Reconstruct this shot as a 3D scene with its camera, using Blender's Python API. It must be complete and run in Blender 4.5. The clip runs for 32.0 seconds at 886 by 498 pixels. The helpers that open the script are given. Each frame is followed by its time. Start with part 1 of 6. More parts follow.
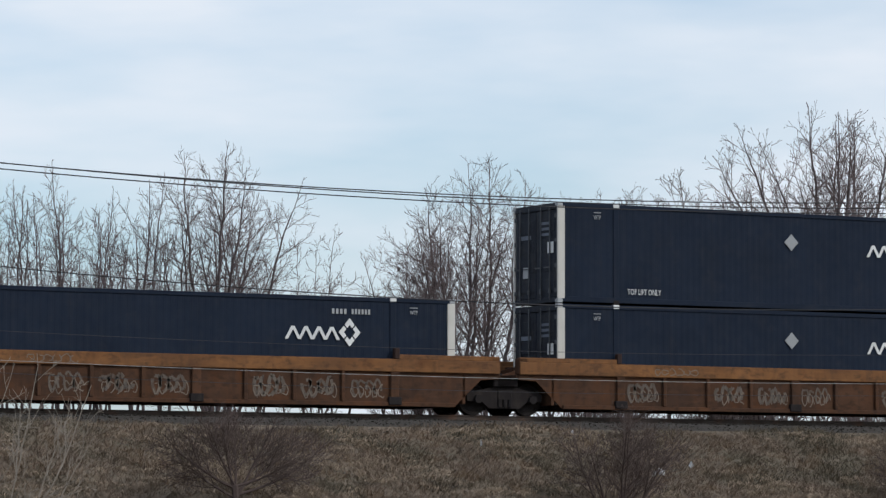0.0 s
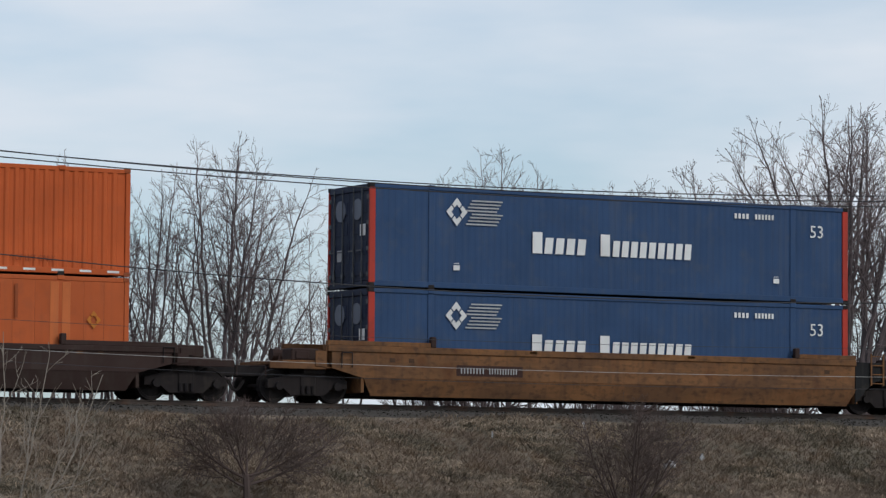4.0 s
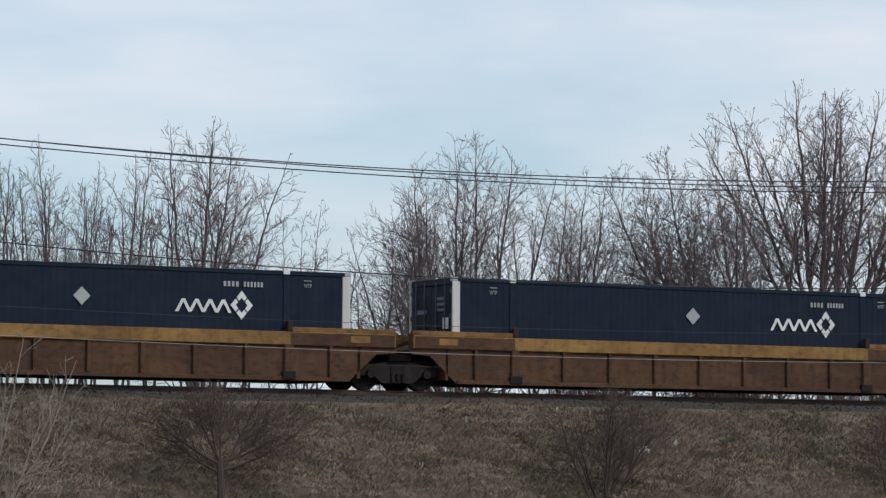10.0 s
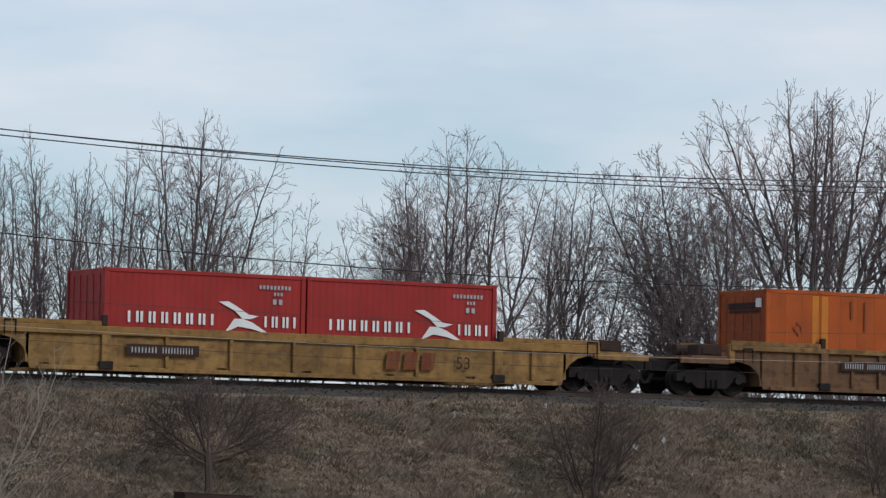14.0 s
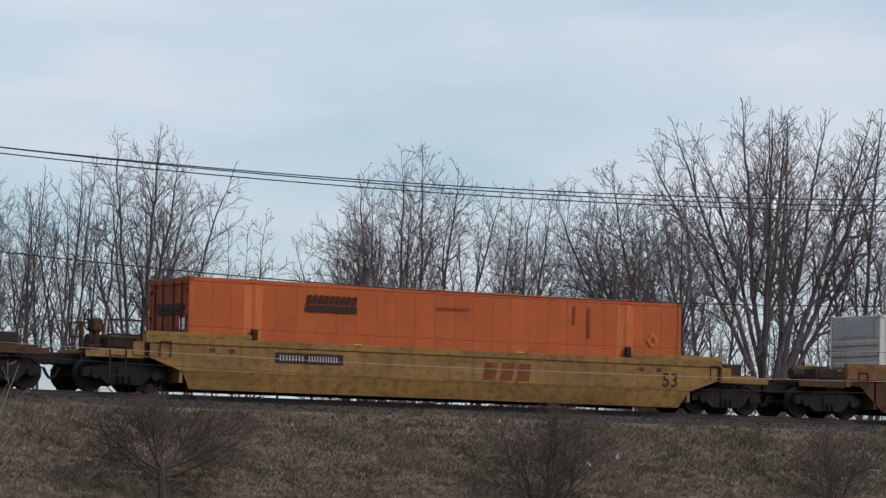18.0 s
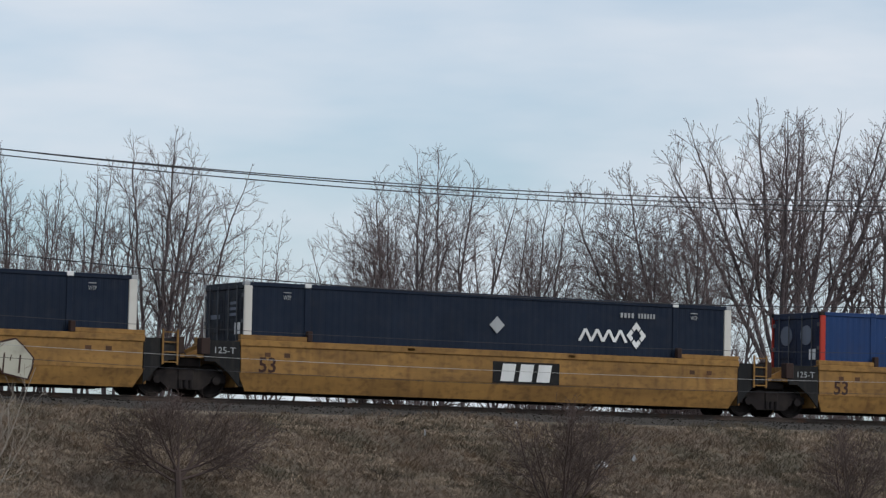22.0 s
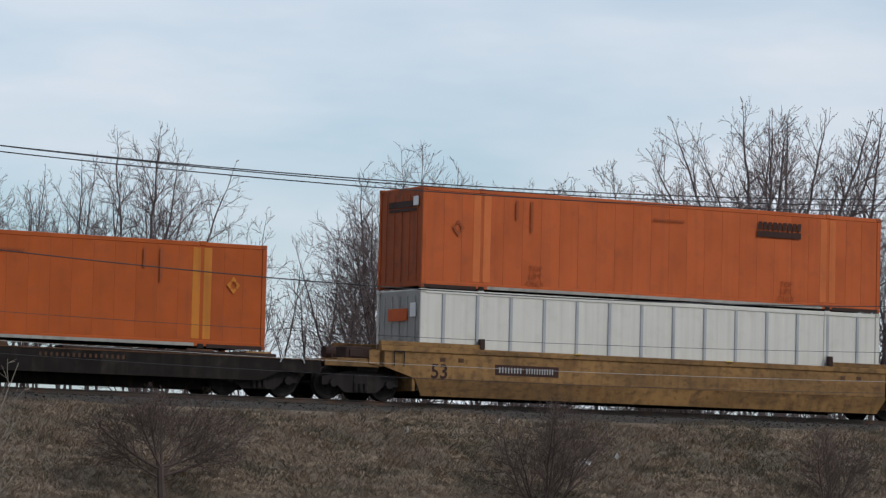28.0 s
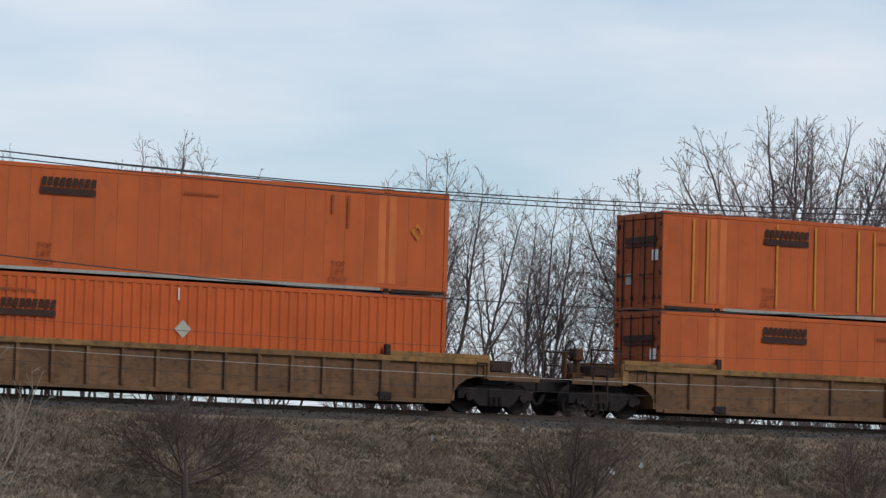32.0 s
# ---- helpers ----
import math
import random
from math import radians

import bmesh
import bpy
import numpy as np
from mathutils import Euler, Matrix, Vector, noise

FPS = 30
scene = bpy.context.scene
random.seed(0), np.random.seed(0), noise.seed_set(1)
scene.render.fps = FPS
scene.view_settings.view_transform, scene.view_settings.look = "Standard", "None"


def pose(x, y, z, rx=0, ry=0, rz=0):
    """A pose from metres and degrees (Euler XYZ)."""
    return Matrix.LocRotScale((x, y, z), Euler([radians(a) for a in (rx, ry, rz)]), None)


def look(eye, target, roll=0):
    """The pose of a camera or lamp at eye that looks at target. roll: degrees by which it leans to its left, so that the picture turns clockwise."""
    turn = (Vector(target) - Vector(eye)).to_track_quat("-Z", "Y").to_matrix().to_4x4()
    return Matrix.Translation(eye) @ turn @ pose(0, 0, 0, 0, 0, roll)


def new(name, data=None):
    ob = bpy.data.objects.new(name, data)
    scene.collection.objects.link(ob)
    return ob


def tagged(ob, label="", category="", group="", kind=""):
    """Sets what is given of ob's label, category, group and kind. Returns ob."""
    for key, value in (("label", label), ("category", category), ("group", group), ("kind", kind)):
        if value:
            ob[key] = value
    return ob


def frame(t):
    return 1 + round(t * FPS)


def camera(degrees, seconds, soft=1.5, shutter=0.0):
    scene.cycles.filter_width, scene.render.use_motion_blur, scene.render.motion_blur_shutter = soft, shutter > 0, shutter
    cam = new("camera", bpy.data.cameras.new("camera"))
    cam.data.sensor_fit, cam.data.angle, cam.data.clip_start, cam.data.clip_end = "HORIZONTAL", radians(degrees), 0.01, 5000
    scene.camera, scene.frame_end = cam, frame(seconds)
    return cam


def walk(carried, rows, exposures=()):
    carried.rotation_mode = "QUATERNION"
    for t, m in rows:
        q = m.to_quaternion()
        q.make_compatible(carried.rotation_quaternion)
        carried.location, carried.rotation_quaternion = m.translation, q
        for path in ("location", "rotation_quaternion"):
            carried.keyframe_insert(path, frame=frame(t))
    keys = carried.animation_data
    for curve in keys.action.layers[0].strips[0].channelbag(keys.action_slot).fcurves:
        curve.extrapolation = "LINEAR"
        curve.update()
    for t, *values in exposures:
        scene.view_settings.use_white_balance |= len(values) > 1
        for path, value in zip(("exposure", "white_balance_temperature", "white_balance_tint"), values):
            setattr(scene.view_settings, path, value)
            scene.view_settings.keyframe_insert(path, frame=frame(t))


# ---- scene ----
# ------------------------------------------------------------------ camera
# seconds, heading to the right of straight across the track, tilt up, lean (degrees); it only turns on the spot
PATH = [
    (0, 28.57, 4.11, 0.13), (0.5, 28.54, 4.08, 0.20), (1, 28.51, 4.06, 0.11), (1.5, 28.45, 4.05, 0.10), (2, 28.41, 4.04, 0.17),
    (2.5, 28.39, 4.02, 0.39), (3, 28.37, 4.00, 0.34), (3.5, 28.37, 3.98, 0.39), (5.5, 28.38, 3.91, 0.46), (6, 28.41, 3.86, 0.55),
    (6.5, 28.51, 3.82, 0.53), (7, 28.74, 3.77, 0.44), (7.5, 28.97, 3.74, 0.57), (8, 29.12, 3.75, 0.32), (8.5, 29.18, 3.75, 0.33),
    (9, 29.10, 3.76, 0.33), (9.5, 28.96, 3.75, 0.36), (10, 28.80, 3.73, 0.42), (10.5, 28.66, 3.71, 0.55), (11, 28.59, 3.70, 0.70),
    (11.5, 28.55, 3.68, 0.75), (12, 28.55, 3.68, 0.80), (12.5, 28.58, 3.68, 0.88), (13, 28.72, 3.68, 0.87), (13.5, 28.87, 3.66, 0.92),
    (14, 28.96, 3.65, 1.08), (14.5, 28.91, 3.65, 1.01), (16.5, 28.67, 3.85, 1.10), (17, 28.85, 3.89, 1.34), (17.5, 29.19, 3.89, 1.47),
    (18, 29.69, 3.92, 1.32), (18.5, 30.04, 3.92, 1.43), (19, 30.24, 3.93, 1.63), (19.5, 30.29, 3.93, 1.54), (20, 29.99, 3.94, 1.38),
    (20.5, 29.88, 3.93, 1.32), (21, 29.76, 3.92, 1.36), (21.5, 29.59, 3.93, 1.26), (22, 29.43, 3.95, 1.19), (22.5, 29.31, 3.98, 1.23),
    (23, 29.24, 4.02, 1.30), (23.5, 29.17, 4.06, 1.30), (24, 29.11, 4.09, 1.23), (24.5, 29.06, 4.10, 1.30), (25, 29.17, 4.11, 1.42),
    (25.5, 29.39, 4.09, 1.45), (26, 29.58, 4.02, 1.47), (26.5, 29.70, 3.96, 1.41), (28.5, 29.69, 3.90, 1.44), (29, 29.51, 3.90, 1.28),
    (29.5, 29.39, 3.94, 1.33), (30, 29.30, 4.00, 1.35), (30.5, 29.26, 4.04, 1.46), (31, 29.28, 4.05, 1.49), (31.5, 29.29, 4.05, 1.49),
    (32, 29.29, 4.04, 1.57)]
EYE = Vector((0, -88.33, -2.459))
cam = camera(14.335, 32.0, soft=1.35)


def aim(heading, tilt, lean):
    a, b = radians(heading), radians(tilt)
    return look(EYE, EYE + Vector((math.sin(a) * math.cos(b), math.cos(a) * math.cos(b), math.sin(b))), lean)


walk(cam, [(t, aim(h, p, r)) for t, h, p, r in PATH], exposures=[(0, 0.08), (1, -0.05), (2, 0.06), (3, -0.08), (6, 0.06), (8, 0.10), (10, 0.0), (13, 0.0), (14, -0.06), (17, -0.08), (18, -0.10), (19, 0.0), (20, -0.07), (22, -0.07), (24, -0.11), (25, 0.08), (26, 0.03), (29, -0.07), (30, -0.08), (32, 0.0)])

# ------------------------------------------------------------------ daylight: thin high cloud, hazy sun behind the camera
SUN_DIR = Vector((0.35, -0.75, 0.62)).normalized()
world = bpy.data.worlds.new("sky")
scene.world = world
world.use_nodes = True
wn, wl = world.node_tree.nodes, world.node_tree.links
wn.clear()
w_out = wn.new("ShaderNodeOutputWorld")
w_bg = wn.new("ShaderNodeBackground")
w_sky = wn.new("ShaderNodeTexSky")
w_sky.sky_type, w_sky.sun_disc = "NISHITA", False
w_sky.sun_elevation = math.asin(SUN_DIR.z)
w_sky.sun_rotation = math.atan2(SUN_DIR.x, SUN_DIR.y)
w_sky.air_density, w_sky.dust_density, w_sky.ozone_density = 1.0, 1.5, 1.5
w_tc = wn.new("ShaderNodeTexCoord")
w_map = wn.new("ShaderNodeMapping")
w_map.inputs["Scale"].default_value = (5.0, 5.0, 20.0)
w_map.inputs["Location"].default_value = (1.3, 0.4, 0.15)
w_noise = wn.new("ShaderNodeTexNoise")
w_noise.inputs["Scale"].default_value, w_noise.inputs["Detail"].default_value = 1.0, 5.0
w_noise.inputs["Roughness"].default_value = 0.5
w_ramp = wn.new("ShaderNodeValToRGB")
w_ramp.color_ramp.elements[0].position, w_ramp.color_ramp.elements[0].color = 0.36, (0.30, 0.30, 0.30, 1)
w_ramp.color_ramp.elements[1].position, w_ramp.color_ramp.elements[1].color = 0.64, (0.95, 0.95, 0.95, 1)
w_mix = wn.new("ShaderNodeMix")
w_mix.data_type = "RGBA"
w_gain = wn.new("ShaderNodeMix")
w_gain.data_type, w_gain.blend_type = "RGBA", "MULTIPLY"
w_gain.inputs["Factor"].default_value = 1.0
w_gain.inputs["B"].default_value = (0.80, 1.04, 1.20, 1)
w_mix.inputs["B"].default_value = (6.7, 7.2, 7.9, 1)
w_bg.inputs["Strength"].default_value = 0.112
wl.new(w_tc.outputs["Generated"], w_map.inputs["Vector"])
wl.new(w_map.outputs["Vector"], w_noise.inputs["Vector"])
wl.new(w_noise.outputs["Fac"], w_ramp.inputs["Fac"])
wl.new(w_ramp.outputs["Color"], w_mix.inputs["Factor"])
wl.new(w_sky.outputs["Color"], w_gain.inputs["A"])
wl.new(w_gain.outputs["Result"], w_mix.inputs["A"])
wl.new(w_mix.outputs["Result"], w_bg.inputs["Color"])
wl.new(w_bg.outputs["Background"], w_out.inputs["Surface"])
sun = new("sun", bpy.data.lights.new("sun", "SUN"))
sun.data.energy, sun.data.angle, sun.data.color = 1.15, radians(12), (1.0, 0.95, 0.88)
sun.matrix_world = look(SUN_DIR * 100, (0, 0, 0))


# ------------------------------------------------------------------ materials
def noise_node(nt, scale, detail, vec, stretch=None):
    n = nt.nodes.new("ShaderNodeTexNoise")
    n.inputs["Scale"].default_value, n.inputs["Detail"].default_value = scale, detail
    if stretch:
        m = nt.nodes.new("ShaderNodeMapping")
        m.inputs["Scale"].default_value = stretch
        nt.links.new(vec, m.inputs["Vector"])
        vec = m.outputs["Vector"]
    nt.links.new(vec, n.inputs["Vector"])
    return n.outputs["Fac"]


def ramp_node(nt, fac, a, b, lo=0.0, hi=1.0):
    r = nt.nodes.new("ShaderNodeMapRange")
    r.inputs["From Min"].default_value, r.inputs["From Max"].default_value = a, b
    r.inputs["To Min"].default_value, r.inputs["To Max"].default_value = lo, hi
    nt.links.new(fac, r.inputs["Value"])
    return r.outputs["Result"]


def mix_node(nt, fac, a, b, blend="MIX"):
    m = nt.nodes.new("ShaderNodeMix")
    m.data_type, m.blend_type = "RGBA", blend
    for key, v in (("Factor", fac), ("A", a), ("B", b)):
        if isinstance(v, (float, int)):
            m.inputs[key].default_value = v
        elif isinstance(v, tuple):
            m.inputs[key].default_value = (*v, 1)
        else:
            nt.links.new(v, m.inputs[key])
    return m.outputs["Result"]


def surface(name, col, rough=0.5, metal=0.0, grime=0.35, grime_col=(0.06, 0.05, 0.04), streak=0.3, rust=0.0, bump=0.15, fine=30.0, tone=0.12, wear=0.0):
    """Weathered paint, metal, earth or bark: tone patches, run-down streaks, stains, a fine grain."""
    m = bpy.data.materials.new(name)
    m.use_nodes = True
    nt = m.node_tree
    bsdf = nt.nodes["Principled BSDF"]
    tc, info = nt.nodes.new("ShaderNodeTexCoord"), nt.nodes.new("ShaderNodeObjectInfo")
    sh = nt.nodes.new("ShaderNodeVectorMath")
    sh.operation = "MULTIPLY_ADD"
    nt.links.new(info.outputs["Random"], sh.inputs[0])
    sh.inputs[1].default_value = (37.0, 11.0, 5.0)
    nt.links.new(tc.outputs["Object"], sh.inputs[2])
    v = sh.outputs["Vector"]
    c = mix_node(nt, ramp_node(nt, noise_node(nt, 0.7, 4, v), 0.3, 0.7), tuple(x * (1 - tone) for x in col), tuple(min(1, x * (1 + tone)) for x in col))
    if wear:
        worn = tuple(0.35 * x + 0.65 * g for x, g in zip(col, grime_col))
        c = mix_node(nt, ramp_node(nt, noise_node(nt, 0.9, 6, v, (0.45, 1.0, 1.3)), 0.40, 0.62, 0, wear), c, worn)
        c = mix_node(nt, ramp_node(nt, noise_node(nt, 7.0, 6, v, (0.6, 1.0, 1.0)), 0.50, 0.68, 0, 0.7 * wear), c, tuple(0.8 * g for g in grime_col))
        c = mix_node(nt, ramp_node(nt, noise_node(nt, 4.0, 4, v, (0.25, 1.0, 2.2)), 0.60, 0.74, 0, 0.5 * wear), c, tuple(min(1, x * 1.35) for x in col))
    if streak:
        c = mix_node(nt, ramp_node(nt, noise_node(nt, 1.0, 5, v, (5.0, 5.0, 0.28)), 0.5, 0.78, 0, streak), c, grime_col)
    if grime:
        c = mix_node(nt, ramp_node(nt, noise_node(nt, 2.3, 6, v), 0.54, 0.76, 0, grime), c, grime_col)
    if rust:
        c = mix_node(nt, ramp_node(nt, noise_node(nt, 1.6, 8, v), 0.60 - 0.18 * rust, 0.80 - 0.1 * rust, 0, min(0.9, 0.45 + rust)), c, (0.11, 0.045, 0.02))
    nt.links.new(c, bsdf.inputs["Base Color"])
    bsdf.inputs["Metallic"].default_value = metal
    bsdf.inputs["Specular IOR Level"].default_value = 0.5 if metal else 0.14
    nt.links.new(ramp_node(nt, noise_node(nt, 3.0, 3, v), 0.3, 0.7, max(0.05, rough - 0.1), min(1, rough + 0.12)), bsdf.inputs["Roughness"])
    if bump:
        b = nt.nodes.new("ShaderNodeBump")
        b.inputs["Strength"].default_value, b.inputs["Distance"].default_value = bump, 0.02
        nt.links.new(noise_node(nt, fine, 4, v), b.inputs["Height"])
        nt.links.new(b.outputs["Normal"], bsdf.inputs["Normal"])
    return m


M = {}
M["orange"] = surface("orange_paint", (0.48, 0.096, 0.026), 0.5, streak=0.12, grime=0.12)
M["orange_worn"] = surface("faded_orange_paint", (0.445, 0.099, 0.030), 0.6, streak=0.2, grime=0.2)
M["orange_deep"] = surface("deep_orange_paint", (0.375, 0.080, 0.018), 0.6, streak=0.2, grime=0.2)
M["orange_pale"] = surface("ochre_orange_paint", (0.50, 0.175, 0.028), 0.6, streak=0.25, grime=0.15)
M["orange_light"] = surface("bleached_orange_paint", (0.52, 0.14, 0.045), 0.6, streak=0.25, grime=0.15)
M["orange_text"] = surface("worn_dark_lettering", (0.30, 0.065, 0.022), 0.6)
# Grimy orange, dimmed further so container ends carry their shade in the colour.
M["orange_dark"] = surface("grimy_shaded_orange_paint", (0.29, 0.072, 0.027), 0.65, streak=0.45, grime=0.5)
M["yellow_strip"] = surface("yellow_ochre_strip", (0.52, 0.205, 0.03), 0.6, streak=0.2)
M["navy"] = surface("navy_paint", (0.0110, 0.0178, 0.0335), 0.7, streak=0.15, grime=0.2, grime_col=(0.04, 0.04, 0.045))
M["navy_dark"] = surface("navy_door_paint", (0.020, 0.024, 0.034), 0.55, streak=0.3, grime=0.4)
M["white"] = surface("white_paint", (0.60, 0.575, 0.53), 0.5, streak=0.2, grime=0.16, grime_col=(0.3, 0.26, 0.2), tone=0.04)
# Streaked, dirty white; its lower tone also paints in the shade of the ends.
M["white_dirty_shaded"] = surface("dirty_shaded_white_paint", (0.42, 0.395, 0.35), 0.6, streak=0.5, grime=0.4, grime_col=(0.14, 0.11, 0.08))
M["cream"] = surface("cream_paint", (0.62, 0.56, 0.43), 0.55, streak=0.15, grime=0.2, grime_col=(0.28, 0.2, 0.12))
# Cream for the door end, darkened to hold that face's shade.
M["cream_dark"] = surface("cream_shaded_door_paint", (0.42, 0.38, 0.28), 0.6, streak=0.4, grime=0.4)
M["rust_stain"] = surface("rust_run", (0.32, 0.185, 0.085), 0.8, streak=0.5, grime=0.3)
M["blue"] = surface("royal_blue_paint", (0.016, 0.042, 0.125), 0.5, streak=0.15, grime=0.15)
M["blue_worn"] = surface("faded_blue_paint", (0.030, 0.064, 0.140), 0.55, streak=0.3, grime=0.3, grime_col=(0.09, 0.1, 0.12))
# Door-end blue: side blue with the end's shade mixed into its colour.
M["blue_dark"] = surface("blue_shaded_door_paint", (0.022, 0.030, 0.055), 0.6, streak=0.4, grime=0.4)
M["teal"] = surface("dark_teal_paint", (0.0125, 0.041, 0.065), 0.5, streak=0.15, grime=0.15)
# Door-end teal, likewise darkened for the shaded end.
M["teal_dark"] = surface("teal_shaded_door_paint", (0.013, 0.028, 0.036), 0.6, streak=0.4, grime=0.4)
M["red"] = surface("crimson_paint", (0.31, 0.030, 0.027), 0.5, streak=0.2, grime=0.2)
M["red_post"] = surface("red_post_paint", (0.42, 0.045, 0.03), 0.5)
M["black"] = surface("black_paint", (0.012, 0.012, 0.013), 0.6)
M["mark_dark"] = surface("dark_marking", (0.045, 0.022, 0.018), 0.6, streak=0.1, grime=0.1)
M["mark_white"] = surface("white_marking", (0.70, 0.70, 0.69), 0.6, streak=0.1, grime=0.15, grime_col=(0.3, 0.3, 0.3))
M["mark_grey"] = surface("grey_marking", (0.36, 0.37, 0.38), 0.6, streak=0.1, grime=0.15)
M["mark_gold"] = surface("gold_marking", (0.66, 0.44, 0.06), 0.55, streak=0.1, grime=0.1)
M["mark_green"] = surface("green_marking", (0.03, 0.10, 0.075), 0.6)
M["mark_blue"] = surface("blue_marking", (0.03, 0.09, 0.24), 0.55)
M["mark_red"] = surface("red_marking", (0.42, 0.055, 0.03), 0.6)
M["disc"] = surface("weathered_round_sticker", (0.15, 0.17, 0.21), 0.6, streak=0.3)
M["rod"] = surface("dull_lock_rod_steel", (0.075, 0.080, 0.088), 0.6, 0.2, streak=0.3)
M["silver"] = surface("bare_aluminium", (0.30, 0.29, 0.27), 0.5, 0.3, streak=0.4, grime=0.4)
M["under"] = surface("dark_underframe", (0.021, 0.018, 0.0185), 0.95, streak=0.2)
M["steel"] = surface("grimy_steel", (0.023, 0.019, 0.019), 0.95, 0.0, rust=0.0)
M["tread"] = surface("wheel_steel", (0.020, 0.017, 0.017), 0.95, 0.0)
M["w_yellow"] = surface("yellow_car_paint", (0.300, 0.163, 0.052), 0.6, streak=0.45, grime=0.35, grime_col=(0.085, 0.048, 0.024), rust=0.1, wear=0.60)
M["w_yellow_dull"] = surface("dull_yellow_car_paint", (0.300, 0.170, 0.060), 0.65, streak=0.5, grime=0.5, grime_col=(0.075, 0.045, 0.024), rust=0.2, wear=0.65)
M["w_ochre"] = surface("ochre_car_paint", (0.270, 0.148, 0.058), 0.7, streak=0.5, grime=0.5, grime_col=(0.060, 0.038, 0.024), rust=0.2, wear=0.75)
M["w_tan"] = surface("tan_brown_car_paint", (0.175, 0.093, 0.049), 0.75, streak=0.5, grime=0.4, grime_col=(0.055, 0.036, 0.026), rust=0.15, wear=0.75)
M["w_brown"] = surface("brown_car_paint", (0.108, 0.056, 0.032), 0.75, streak=0.5, grime=0.4, grime_col=(0.038, 0.026, 0.020), rust=0.2, wear=0.75)
# Rusty side paint, darkened to include the shade below the top chord.
M["w_rust"] = surface("rusty_car_paint", (0.090, 0.043, 0.024), 0.8, streak=0.5, grime=0.4, grime_col=(0.036, 0.023, 0.018), rust=0.35, wear=0.75)
M["w_orange"] = surface("rusty_orange_car_paint", (0.20, 0.094, 0.040), 0.75, streak=0.5, grime=0.35, grime_col=(0.050, 0.032, 0.024), rust=0.3, wear=0.80)
# Brighter flange colour stands for light from above on the chord.
M["w_edge"] = surface("lit_orange_brown_flange_paint", (0.228, 0.103, 0.040), 0.7, streak=0.4, grime=0.45, grime_col=(0.060, 0.034, 0.024), rust=0.3, wear=0.75)
M["mark_red_old"] = surface("sun_bleached_red_marking", (0.15, 0.044, 0.022), 0.7, streak=0.5, grime=0.6, grime_col=(0.24, 0.13, 0.04))
M["mark_chalk"] = surface("thin_sprayed_undercoat", (0.135, 0.112, 0.095), 0.8, streak=0.6, grime=0.7, grime_col=(0.07, 0.04, 0.025))
M["mark_faint"] = surface("worn_chalk_marking", (0.20, 0.16, 0.13), 0.8, streak=0.5, grime=0.5)
M["w_dark"] = surface("dark_brown_car_paint", (0.040, 0.024, 0.021), 0.75, streak=0.4, grime=0.3)
M["bark"] = surface("grey_bark", (0.142, 0.112, 0.112), 0.9, streak=0.2, fine=14, bump=0.4)
M["bark_trunk"] = surface("dark_trunk_bark", (0.115, 0.093, 0.095), 0.9, streak=0.3, fine=14, bump=0.4)
M["bark_red"] = surface("reddish_twig_bark", (0.088, 0.064, 0.058), 0.9, streak=0.2)
M["bark_pale"] = surface("pale_twig_bark", (0.22, 0.19, 0.16), 0.9, streak=0.2)
M["wire"] = surface("wire_sheath", (0.045, 0.045, 0.05), 0.6, streak=0)
M["wire_pale"] = surface("bare_strand", (0.34, 0.33, 0.32), 0.5, streak=0)
M["ballast"] = surface("ballast_stone", (0.075, 0.068, 0.062), 0.9, grime=0.5, bump=0.6)
M["tie"] = surface("creosoted_timber", (0.055, 0.042, 0.034), 0.9)
M["rail"] = surface("rail_steel", (0.060, 0.042, 0.034), 0.6, 0.4, rust=0.5)
M["litter"] = surface("white_litter", (0.50, 0.50, 0.50), 0.6)


